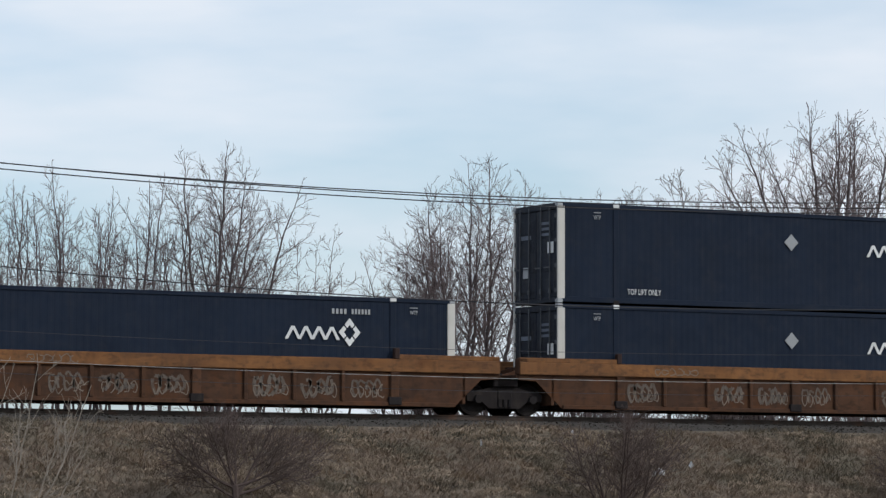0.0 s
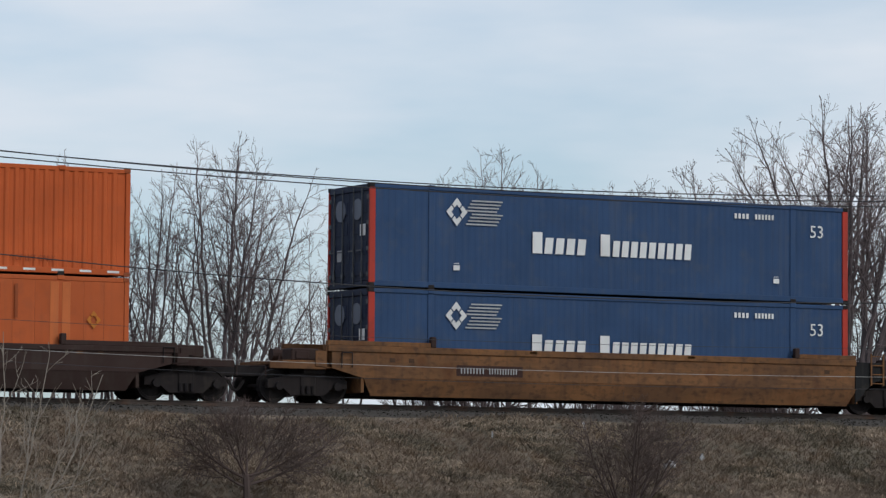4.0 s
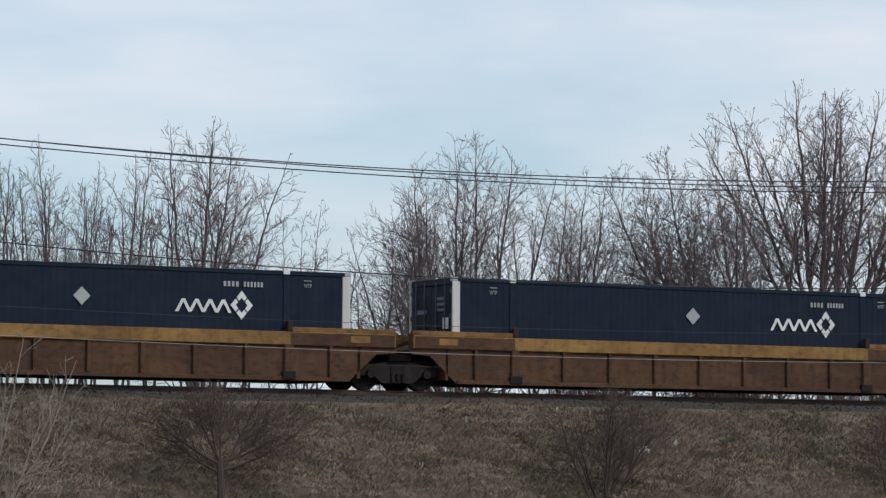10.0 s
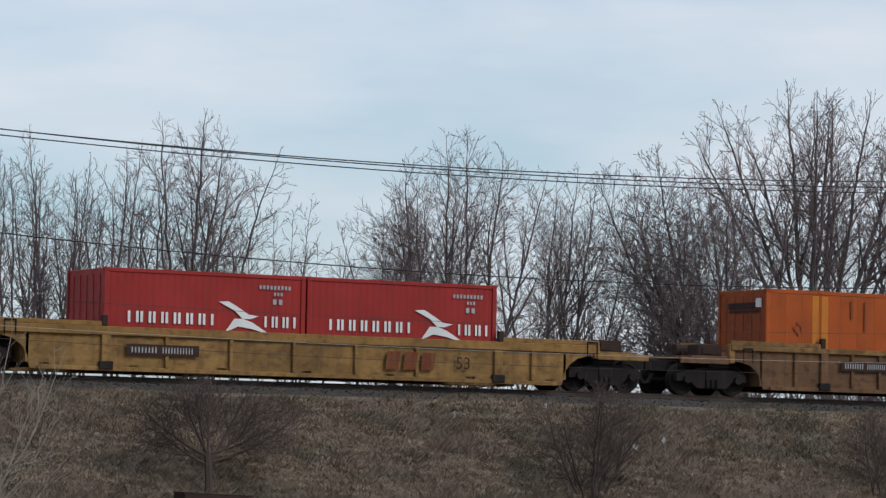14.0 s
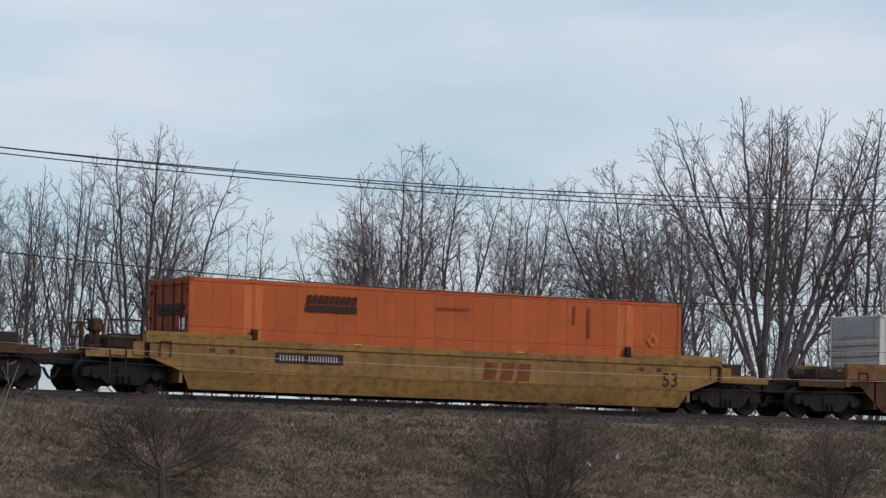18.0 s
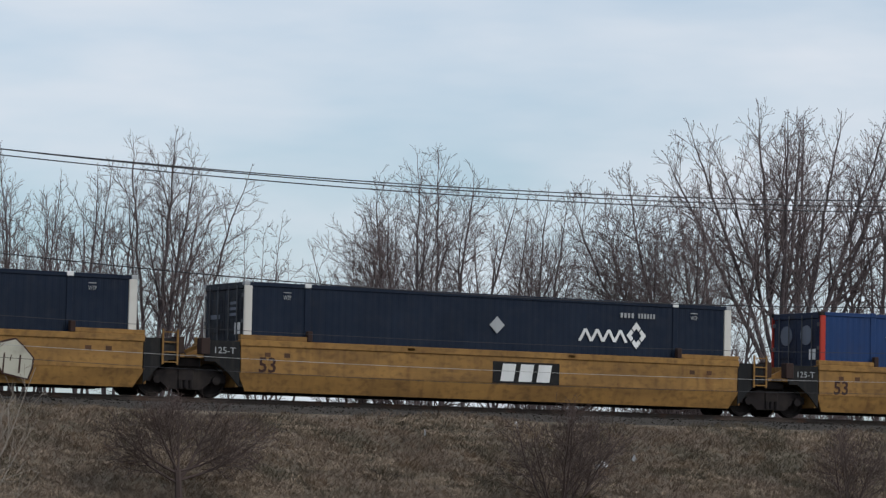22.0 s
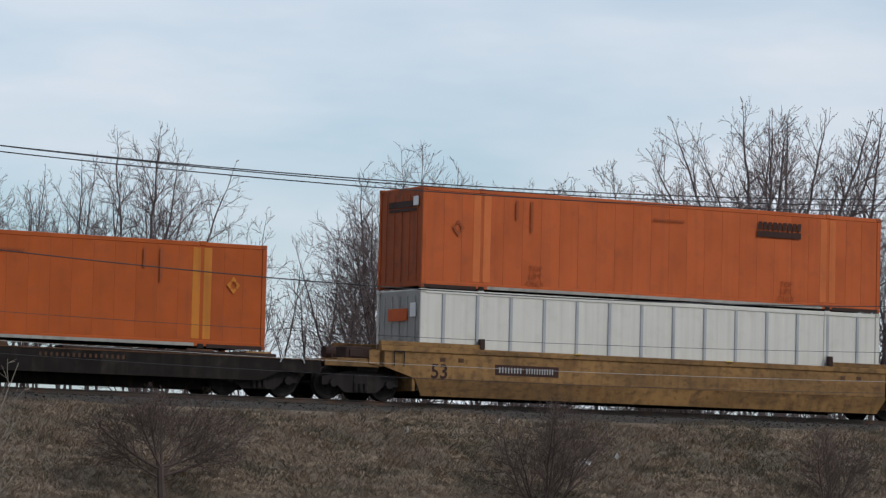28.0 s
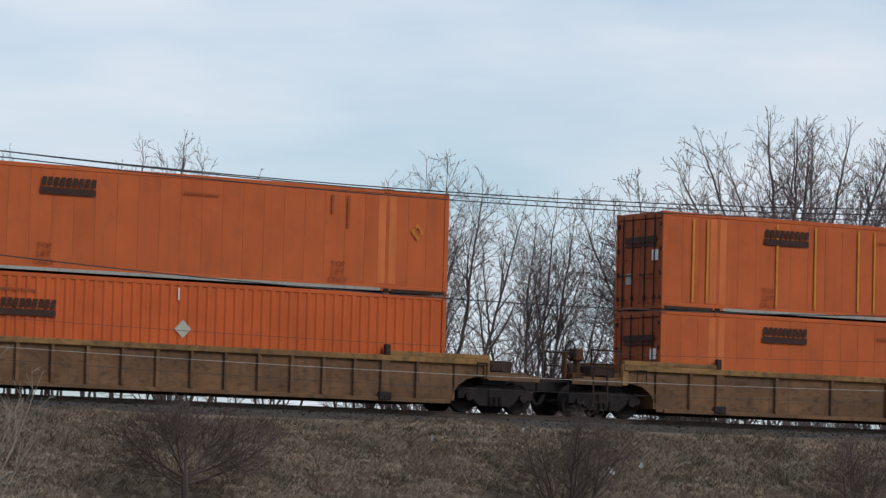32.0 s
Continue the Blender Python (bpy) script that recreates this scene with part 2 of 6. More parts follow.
# ------------------------------------------------------------------ mesh tools
class Shape:
    """Collects faces for one mesh."""

    def __init__(self):
        self.v, self.f = [], []

    def add(self, verts, faces):
        n = len(self.v)
        self.v += verts
        self.f += [tuple(n + i for i in f) for f in faces]
        return self

    def box(self, x0, x1, y0, y1, z0, z1, c=0.0):
        if c <= 0:
            vs = [(x, y, z) for x in (x0, x1) for y in (y0, y1) for z in (z0, z1)]
            return self.add(vs, [(0, 1, 3, 2), (4, 6, 7, 5), (0, 4, 5, 1), (2, 3, 7, 6), (0, 2, 6, 4), (1, 5, 7, 3)])
        lo, hi, vs, ix = (x0, y0, z0), (x1, y1, z1), [], {}
        for sx in (0, 1):
            for sy in (0, 1):
                for sz in (0, 1):
                    s = (sx, sy, sz)
                    for ax in range(3):
                        p = [(hi[k] if s[k] else lo[k]) for k in range(3)]
                        for k in range(3):
                            if k != ax:
                                p[k] += -c if s[k] else c
                        ix[s, ax] = len(vs)
                        vs.append(tuple(p))
        fs = []
        for ax in range(3):
            a, b = [k for k in range(3) if k != ax]
            for side in (0, 1):
                loop = []
                for u, w in ((0, 0), (1, 0), (1, 1), (0, 1)):
                    s = [0, 0, 0]
                    s[ax], s[a], s[b] = side, u, w
                    loop.append(ix[tuple(s), ax])
                fs.append(tuple(loop))
            for u in (0, 1):
                for w in (0, 1):
                    s0, s1 = [0, 0, 0], [0, 0, 0]
                    s0[a], s0[b], s1[a], s1[b] = u, w, u, w
                    s0[ax], s1[ax] = 0, 1
                    fs.append((ix[tuple(s0), a], ix[tuple(s1), a], ix[tuple(s1), b], ix[tuple(s0), b]))
        for sx in (0, 1):
            for sy in (0, 1):
                for sz in (0, 1):
                    fs.append(tuple(ix[(sx, sy, sz), ax] for ax in range(3)))
        return self.add(vs, fs)

    def slab(self, pts, y0, y1):
        """A plate with the outline pts in x and z, from y0 to y1."""
        n = len(pts)
        vs = [(x, y0, z) for x, z in pts] + [(x, y1, z) for x, z in pts]
        fs = [tuple(range(n)), tuple(range(2 * n - 1, n - 1, -1))] + [(i, n + i, n + (i + 1) % n, (i + 1) % n) for i in range(n)]
        return self.add(vs, fs)

    def tube(self, a, b, r0, r1=None, n=8, caps=True):
        r1 = r0 if r1 is None else r1
        a, b = Vector(a), Vector(b)
        d = (b - a).normalized()
        u = d.orthogonal().normalized()
        w = d.cross(u)
        ring = [(math.cos(2 * math.pi * i / n), math.sin(2 * math.pi * i / n)) for i in range(n)]
        vs = [tuple(a + (u * c + w * s) * r0) for c, s in ring] + [tuple(b + (u * c + w * s) * r1) for c, s in ring]
        fs = [(i, (i + 1) % n, n + (i + 1) % n, n + i) for i in range(n)]
        if caps:
            fs += [tuple(range(n - 1, -1, -1)), tuple(range(n, 2 * n))]
        return self.add(vs, fs)

    def lathe(self, x, y, z, prof, n=20):
        """A wheel round the y axis at (x, z): prof is (y offset, radius) pairs."""
        k = len(prof)
        vs = [(x + r * math.cos(2 * math.pi * i / n), y + o, z + r * math.sin(2 * math.pi * i / n)) for i in range(n) for o, r in prof]
        fs = [(i * k + j, ((i + 1) % n) * k + j, ((i + 1) % n) * k + j + 1, i * k + j + 1) for i in range(n) for j in range(k - 1)]
        return self.add(vs, fs)

    def ribs_v(self, x0, x1, z0, z1, y, pitch, depth, flat=0.5):
        """A sheet with upright corrugations."""
        prof, x, w = [(x0, y)], x0 + pitch * 0.25, pitch
        while x + w * 0.75 < x1:
            prof += [(x, y), (x + w * 0.16, y + depth), (x + w * (0.16 + flat * 0.68), y + depth), (x + w * (0.32 + flat * 0.68), y)]
            x += w
        prof.append((x1, y))
        n = len(prof)
        vs = [(a, b, z0) for a, b in prof] + [(a, b, z1) for a, b in prof]
        return self.add(vs, [(i, i + 1, n + i + 1, n + i) for i in range(n - 1)])

    def ribs_h(self, y0, y1, z0, z1, x, count, depth):
        """An end wall with level corrugations, facing -x."""
        prof, step = [(x, z0)], (z1 - z0) / count
        for i in range(count):
            z = z0 + i * step
            prof += [(x, z + step * 0.25), (x - depth, z + step * 0.4), (x - depth, z + step * 0.7), (x, z + step * 0.85)]
        prof.append((x, z1))
        n = len(prof)
        vs = [(a, y0, b) for a, b in prof] + [(a, y1, b) for a, b in prof]
        return self.add(vs, [(i, n + i, n + i + 1, i + 1) for i in range(n - 1)])


MESHES = {}


def mesh_of(key, build, material, smooth=False):
    """One mesh for all alike pieces."""
    full = (key, material.name)
    if full not in MESHES:
        s = Shape()
        build(s)
        me = bpy.data.meshes.new(str(key[0] if isinstance(key, tuple) else key))
        me.from_pydata(s.v, [], s.f)
        me.materials.append(material)
        me.validate()
        if smooth:
            me.polygons.foreach_set("use_smooth", [True] * len(me.polygons))
        MESHES[full] = me
    return MESHES[full]


def part(name, key, build, mat, parent, label="", at=None, smooth=False):
    ob = new(name, mesh_of(key, build, M[mat] if isinstance(mat, str) else mat, smooth))
    ob.parent = parent
    if at:
        ob.location = at
    if label:
        ob["label"] = label
    return ob


def thing(name, label, category, group="", at=(0, 0, 0), kind=""):
    ob = new(name)
    ob.empty_display_size = 0.2
    ob.location = at
    return tagged(ob, label, category, group, kind)


def lettering(text, height, mat, parent, x, z, y, align="CENTER", shear=0.0, width=None, name="lettering", label="", end=None, bold=0.0):
    """Raised flat letters on the near side (facing -y), or on the rear end (facing -x) when end is given."""
    key = ("lettering", text, height, shear, width, align, bold, mat)
    if key not in MESHES:
        cu = bpy.data.curves.new("lettering", "FONT")
        cu.body, cu.size, cu.align_x, cu.shear, cu.extrude, cu.resolution_u = text, height * 1.38, align, shear, 0.003, 2
        cu.offset = bold
        tmp = bpy.data.objects.new("lettering", cu)
        scene.collection.objects.link(tmp)
        bpy.context.view_layer.update()
        me = bpy.data.meshes.new_from_object(tmp.evaluated_get(bpy.context.evaluated_depsgraph_get()))
        bpy.data.objects.remove(tmp)
        if width and len(me.vertices):
            xs = [v.co.x for v in me.vertices]
            k = width / max(1e-6, max(xs) - min(xs))
            for v in me.vertices:
                v.co.x *= k
        me.materials.clear()
        me.materials.append(M[mat])
        MESHES[key] = me
    ob = new(name, MESHES[key])
    ob.parent = parent
    if end is None:
        ob.matrix_basis = pose(x, y, z - height / 2, 90, 0, 0)
    else:
        ob.matrix_basis = pose(end, y, z - height / 2, 90, 0, -90)
    if label:
        ob["label"] = label
    return ob


def emblem_blocks(s, n, w, h, seed, x=0.0, z=0.0, y=0.0, stroke=0.24):
    """A word mark as plain shapes: rows of upright strokes, a zigzag when the stroke is thin, or solid slanted blocks when the stroke is heavy."""
    step = w / n
    for i in range(n):
        a, b = x - w / 2 + i * step + step * 0.07, x - w / 2 + (i + 1) * step - step * 0.07
        z0, z1 = z - h / 2, z + h / 2
        if stroke < 0.15:
            t = step * 0.25
            for k in range(2):
                p, q = x - w / 2 + step * (i + k / 2), x - w / 2 + step * (i + (k + 1) / 2)
                u, v = (z0, z1) if k else (z1, z0)
                s.slab([(p, v), (q, u), (q + t, u), (p + t, v)][::-1 if k else 1], y - 0.004 - 0.0005 * k, y)
        elif stroke >= 0.3:
            c = (b - a) * 0.16
            s.slab([(a, z0), (b - c, z0), (b, z1), (a + c, z1)], y - 0.004, y)
        else:
            t = (b - a) * stroke
            for q in (a, b - t):
                s.slab([(q, z0), (q + t, z0), (q + t, z1), (q, z1)], y - 0.004, y)


def bars(s, x, z, w, h, n, y=0.0, fill=0.6):
    """Small unreadable or private writing: plain bars."""
    step = w / n
    for i in range(n):
        s.box(x - w / 2 + i * step, x - w / 2 + (i + fill) * step, y - 0.004, y, z - h / 2, z + h / 2)


def diamond(s, x, z, r, y=0.0):
    s.slab([(x - r, z), (x, z - r), (x + r, z), (x, z + r)], y - 0.004, y)


def diamond_ring(s, x, z, r, y=0.0):
    """A diamond-shaped ring broken at the middle of each side."""
    for k in range(4):
        a = math.pi / 2 * k
        pts = []
        for u, v in ((1.0, 0.0), (0.53, 0.45), (0.30, 0.22), (0.52, 0.0), (0.30, -0.22), (0.53, -0.45)):
            pts.append((x + 0.85 * r * (u * math.cos(a) - v * math.sin(a)), z + r * (u * math.sin(a) + v * math.cos(a))))
        s.slab(pts, y - 0.004, y)


MOVERS = []          # things of the train: (object, x at the start, z)


# ------------------------------------------------------------------ containers
CL, CW, CH = 16.154, 2.591, 2.905
HX, HY = CL / 2, CW / 2


def c_frame(ob, style, post_mat, rail_mat, half, h40=True, post_w=0.15, bottom_mat=None):
    """Roof, floor, rails, posts and castings that every box has."""
    key = (style, half)
    part("roof", ("roof", half), lambda s: s.box(-half + 0.05, half - 0.05, -HY + 0.04, HY - 0.04, CH - 0.06, CH - 0.015, 0.01), rail_mat, ob)
    part("floor", ("floor", half), lambda s: s.box(-half + 0.1, half - 0.1, -HY + 0.06, HY - 0.06, 0.05, 0.17), "under", ob)
    for sy in (-1, 1):
        a, b = (-HY, -HY + 0.07) if sy < 0 else (HY - 0.07, HY)
        part("top_rail", ("top_rail", half, sy), lambda s: s.box(-half + 0.15, half - 0.15, a + 0.008, b - 0.008, CH - 0.13, CH - 0.01, 0.012), rail_mat, ob)
        part("bottom_rail", ("bottom_rail", half, sy), lambda s: s.box(-half + 0.15, half - 0.15, a + 0.004, b - 0.004, 0.03, 0.19, 0.012), bottom_mat or rail_mat, ob)
        for sx in (-1, 1):
            x0, x1 = (-half, -half + post_w) if sx < 0 else (half - post_w, half)
            part("corner_post", ("corner_post", half, post_w, sx, sy), lambda s: s.box(x0 + 0.012, x1, a, b, 0.12, CH - 0.12, 0.012), post_mat, ob)
            for z in (0, CH - 0.118):
                part("corner_casting", ("corner_casting",), lambda s: s.box(-0.089, 0.089, -0.081, 0.081, 0, 0.118, 0.014), {"navy": "mark_grey", "orange": "orange_dark", "white": "white_dirty_shaded", "cream": "cream_dark", "red": "red"}.get(style, "steel"), ob,
                     at=(sx * (half - 0.089), sy * (HY - 0.078), z))
            if h40:
                part("lift_casting", ("lift_casting",), lambda s: s.box(-0.1, 0.1, -0.085, 0.085, 0, 0.13, 0.014), "mark_white" if style == "navy" else rail_mat, ob,
                     at=(sx * 6.10, sy * (HY - 0.075), CH - 0.115))
                part("stacking_foot", ("stacking_foot",), lambda s: s.box(-0.1, 0.1, -0.085, 0.085, 0, 0.14, 0.014), "steel", ob, at=(sx * 6.10, sy * (HY - 0.078), -0.03))


def c_doors(ob, mat, half, rods="steel", plates=True, sign=None):
    """Rear end with two leaves, lock rods, hinges and stickers."""
    x = -half + 0.04
    part("door_header", ("door_header", half), lambda s: s.box(x - 0.035, x + 0.06, -HY + 0.1, HY - 0.1, CH - 0.2, CH - 0.02, 0.01), mat, ob)
    part("door_sill", ("door_sill", half), lambda s: s.box(x - 0.035, x + 0.06, -HY + 0.1, HY - 0.1, 0.02, 0.17, 0.01), mat, ob)
    for sy in (-1, 1):
        y0, y1 = (-HY + 0.11, -0.012) if sy < 0 else (0.012, HY - 0.11)

        def leaf(s):
            s.box(x, x + 0.05, y0, y1, 0.18, CH - 0.21, 0.01)
            for k in range(4):
                z = 0.34 + k * 0.58
                s.box(x - 0.018, x, y0 + 0.1, y1 - 0.1, z, z + 0.36, 0.008)

        door = part("door", ("door", half, sy), leaf, mat, ob)
        for k in (0.28, 0.72):
            y = y0 + (y1 - y0) * k
            part("lock_rod", ("lock_rod", half), lambda s: s.tube((x - 0.05, 0, 0.1), (x - 0.05, 0, CH - 0.1), 0.021, n=6), rods, door, at=(0, y, 0))
            part("rod_handle", ("rod_handle", half), lambda s: s.box(x - 0.075, x - 0.05, -0.03, 0.3, 1.02, 1.06).box(x - 0.075, x - 0.03, -0.045, 0.045, 0.3, 0.42), rods, door, at=(0, y, 0))
        for k in range(4):
            part("hinge", ("hinge", half), lambda s: s.box(x - 0.03, x + 0.02, -0.07, 0.07, 0, 0.12, 0.008), rods, door, at=(0, sy * (HY - 0.13), 0.3 + 0.72 * k))
        if plates:
            part("sticker", ("sticker", half), lambda s: s.box(x - 0.024, x - 0.019, -0.17, 0.17, 0, 0.32), "mark_white" if sy < 0 else "mark_grey", door,
                 at=(0, -0.86 if sy < 0 else 0.55, 1.45 if sy < 0 else 0.78))
    if sign:
        def marks(s):
            for k in range(3):
                s.box(x - 0.026, x - 0.020, -0.85, -0.35, 2.28 - k * 0.16, 2.36 - k * 0.16)
            s.box(x - 0.026, x - 0.020, 0.25, 0.95, 1.9, 2.02)
        part("door_marking", ("door_marking", half), marks, sign, ob)


def c_nose(ob, mat, half, style):
    """Front end wall."""
    x = -half + 0.05
    if style == "plain":
        part("end_wall", ("end_plain", half), lambda s: s.box(x, x + 0.05, -HY + 0.1, HY - 0.1, 0.05, CH - 0.04, 0.01), mat, ob)
        for k in range(5):
            part("end_stiffener", ("end_stiffener", half), lambda s: s.box(x - 0.02, x, -0.03, 0.03, 0.2, CH - 0.2), mat, ob, at=(0, -0.9 + 0.45 * k, 0))
    else:
        part("end_wall", ("end_ribbed", half), lambda s: s.ribs_h(-HY + 0.1, HY - 0.1, 0.16, CH - 0.72, x + 0.02, 6, 0.05).box(x, x + 0.06, -HY + 0.1, HY - 0.1, CH - 0.72, CH - 0.04, 0.01), mat, ob)
        part("end_sill", ("end_sill", half), lambda s: s.box(x - 0.02, x + 0.06, -HY + 0.1, HY - 0.1, 0.02, 0.16, 0.01), mat, ob)


def c_sides(ob, mat, half, skin, h40=True, accent=None, seed=0):
    """Near and far sides: corrugated sheets or riveted panels between the posts."""
    y, z0, z1 = -HY + 0.045, 0.18, CH - 0.12
    cuts = [-half + 0.14, -6.19, -6.01, 6.01, 6.19, half - 0.14] if h40 else [-half + 0.14, half - 0.14]
    spans = [(cuts[i], cuts[i + 1]) for i in range(0, len(cuts), 2)] if h40 else [(cuts[0], cuts[1])]
    for a, b in spans:
        if skin in ("corr", "fine"):
            pitch, depth = (0.28, -0.036) if skin == "corr" else (0.21, -0.007)
            part("side_sheet", ("side_sheet", skin, a, b), lambda s: s.ribs_v(a, b, z0, z1, y, pitch, depth), mat, ob)
        elif skin == "flat":
            part("side_sheet", ("flat_sheet", a, b), lambda s: s.ribs_v(a, b, z0, z1, y - 0.004, 0.42, -0.006, 0.8), mat, ob)
        else:
            n = max(1, round((b - a) / 0.62))
            w = (b - a) / n
            for i in range(n):
                part("side_panel", ("side_panel", round(w, 3)), lambda s: s.box(0.004, w - 0.004, 0, 0.02, z0, z1, 0.004), mat, ob, at=(a + i * w, y - 0.022, 0))
            part("side_lining", ("side_lining", a, b), lambda s: s.box(a, b, y - 0.018, y + 0.02, z0, z1), "orange_dark" if mat.startswith("orange") else "white_dirty_shaded", ob)
    for sx in ((-1, 1) if h40 else ()):
        if accent:
            part("post_base", ("post_base",), lambda s: s.box(-0.1, 0.1, -0.002, 0.05, z0, z1), mat, ob, at=(sx * 6.10, y - 0.018, 0))
            for dx in (-0.17, 0.17) if skin == "post" else (0.0,):
                part("lift_post", ("lift_post", dx == 0), lambda s: s.box(-0.085, 0.085, -0.004, 0.05, z0, z1, 0.01) if dx == 0 else s.box(-0.12, 0.12, -0.002, 0.02, z0 + 0.05, z1 - 0.05, 0.008), accent, ob,
                     at=(sx * 6.10 + dx, y - 0.03, 0))
        else:
            part("lift_post", ("lift_post_plain",), lambda s: s.box(-0.09, 0.09, -0.01, 0.05, z0, z1, 0.01), mat, ob, at=(sx * 6.10, y - 0.02, 0))
    part("far_side", ("far_side", half), lambda s: s.ribs_v(-half + 0.14, half - 0.14, z0, z1, HY - 0.03, 0.28, -0.03), mat, ob)
    part("front_wall", ("front_wall", half), lambda s: s.box(half - 0.08, half - 0.03, -HY + 0.1, HY - 0.1, 0.05, CH - 0.04), mat, ob)


Y = -HY - 0.001          # plane of the markings


def navy_box(end, logo, upper, dmd=True, dashes=False):
    ob = thing("container", "dark navy corrugated 53-foot container with white corner posts", "container", "containers on the train")
    c_frame(ob, "navy", "white", "navy", HX, post_w=0.25)
    c_sides(ob, "navy", HX, "fine")
    if end == "door":
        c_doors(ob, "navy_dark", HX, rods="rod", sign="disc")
    else:
        c_nose(ob, "navy", HX, "plain")
        part("end_mark", ("end_mark_navy",), lambda s: s.box(-HX + 0.02, -HX + 0.028, -0.42, 0.3, 1.5, 1.6).box(-HX + 0.02, -HX + 0.028, -0.72, -0.5, 1.42, 1.7).box(-HX + 0.02, -HX + 0.028, -0.99, -0.95, 1.25, 2.25).box(-HX + 0.02, -HX + 0.028, -1.14, -1.1, 0.9, 2.25), "mark_grey", ob)
    x = 3.53 if logo == "right" else -4.32
    part("word_mark", ("word_navy",), lambda s: emblem_blocks(s, 4, 1.6, 0.36, 5, y=0.0, stroke=0.1), "mark_white", ob, "white zigzag word mark", at=(x, Y, 1.86))
    part("emblem", ("emblem_navy",), lambda s: diamond_ring(s, 0, 0, 0.40), "mark_white", ob, "white diamond emblem", at=(x + 1.2, Y, 1.90))
    part("stencil_row", ("number_bars_navy",), lambda s: bars(s, -0.35, 0, 0.5, 0.14, 4) or bars(s, 0.32, 0, 0.62, 0.14, 6), "mark_grey", ob, at=(-4.5 if end == "nose" and logo == "right" else x + 1.25, Y, 2.48))
    for sx in (-1, 1):
        lettering("WTP", 0.125, "mark_grey", ob, sx * 6.75, 2.5, Y, width=0.24, name="pick_mark")
        part("pick_bar", ("pick_bar",), lambda s: s.box(-0.12, 0.12, -0.004, 0, 0, 0.024), "mark_grey", ob, at=(sx * 6.75, Y, 2.62))
        if upper:
            lettering("TOP LIFT ONLY", 0.17, "mark_white", ob, sx * 5.15, 0.38, Y, width=1.15, name="lift_note")
    for k in range(17 if dashes else 0):
        part("reflector", ("dash_reflector",), lambda s: s.box(-0.25, 0.25, -0.004, 0, -0.012, 0.012), "disc", ob, "thin dull reflective dash", at=(-7.4 + 0.92 * k, Y, 1.88))
    if dmd:
        part("placard", ("placard",), lambda s: diamond(s, 0, 0, 0.25), "mark_grey", ob, "pale grey diamond placard", at=(0.0, Y, 2.02))
    return ob


def orange_logo(ob, side, z=2.44, xr=4.27, xl=-3.65):
    x = xr if side == "right" else xl
    part("word_mark", ("word_orange",), lambda s: emblem_blocks(s, 9, 1.62, 0.24, 11, stroke=0.3), "mark_dark", ob, "dark word mark drawn as plain blocks", at=(x, Y - 0.024, z))
    part("word_bar", ("word_bar",), lambda s: s.box(-0.83, 0.79, -0.004, 0, -0.09, 0.09), "mark_dark", ob, at=(x, Y - 0.024, z - 0.25))


def orange_end(ob, end, half=HX):
    x = -half + 0.03
    part("end_word_mark", ("end_word",), lambda s: s.box(x - 0.015, x, -0.95, 0.75, 2.28, 2.46).box(x - 0.015, x, -0.9, 0.7, 2.16, 2.24), "mark_dark", ob, at=(-0.03 if end == "door" else 0, 0, -0.28 if end == "door" else 0.05))
    if end == "nose":
        part("vent_box", ("vent_box",), lambda s: s.box(x - 0.05, x, -1.02, -0.76, 2.35, 2.62, 0.01), "mark_white", ob)


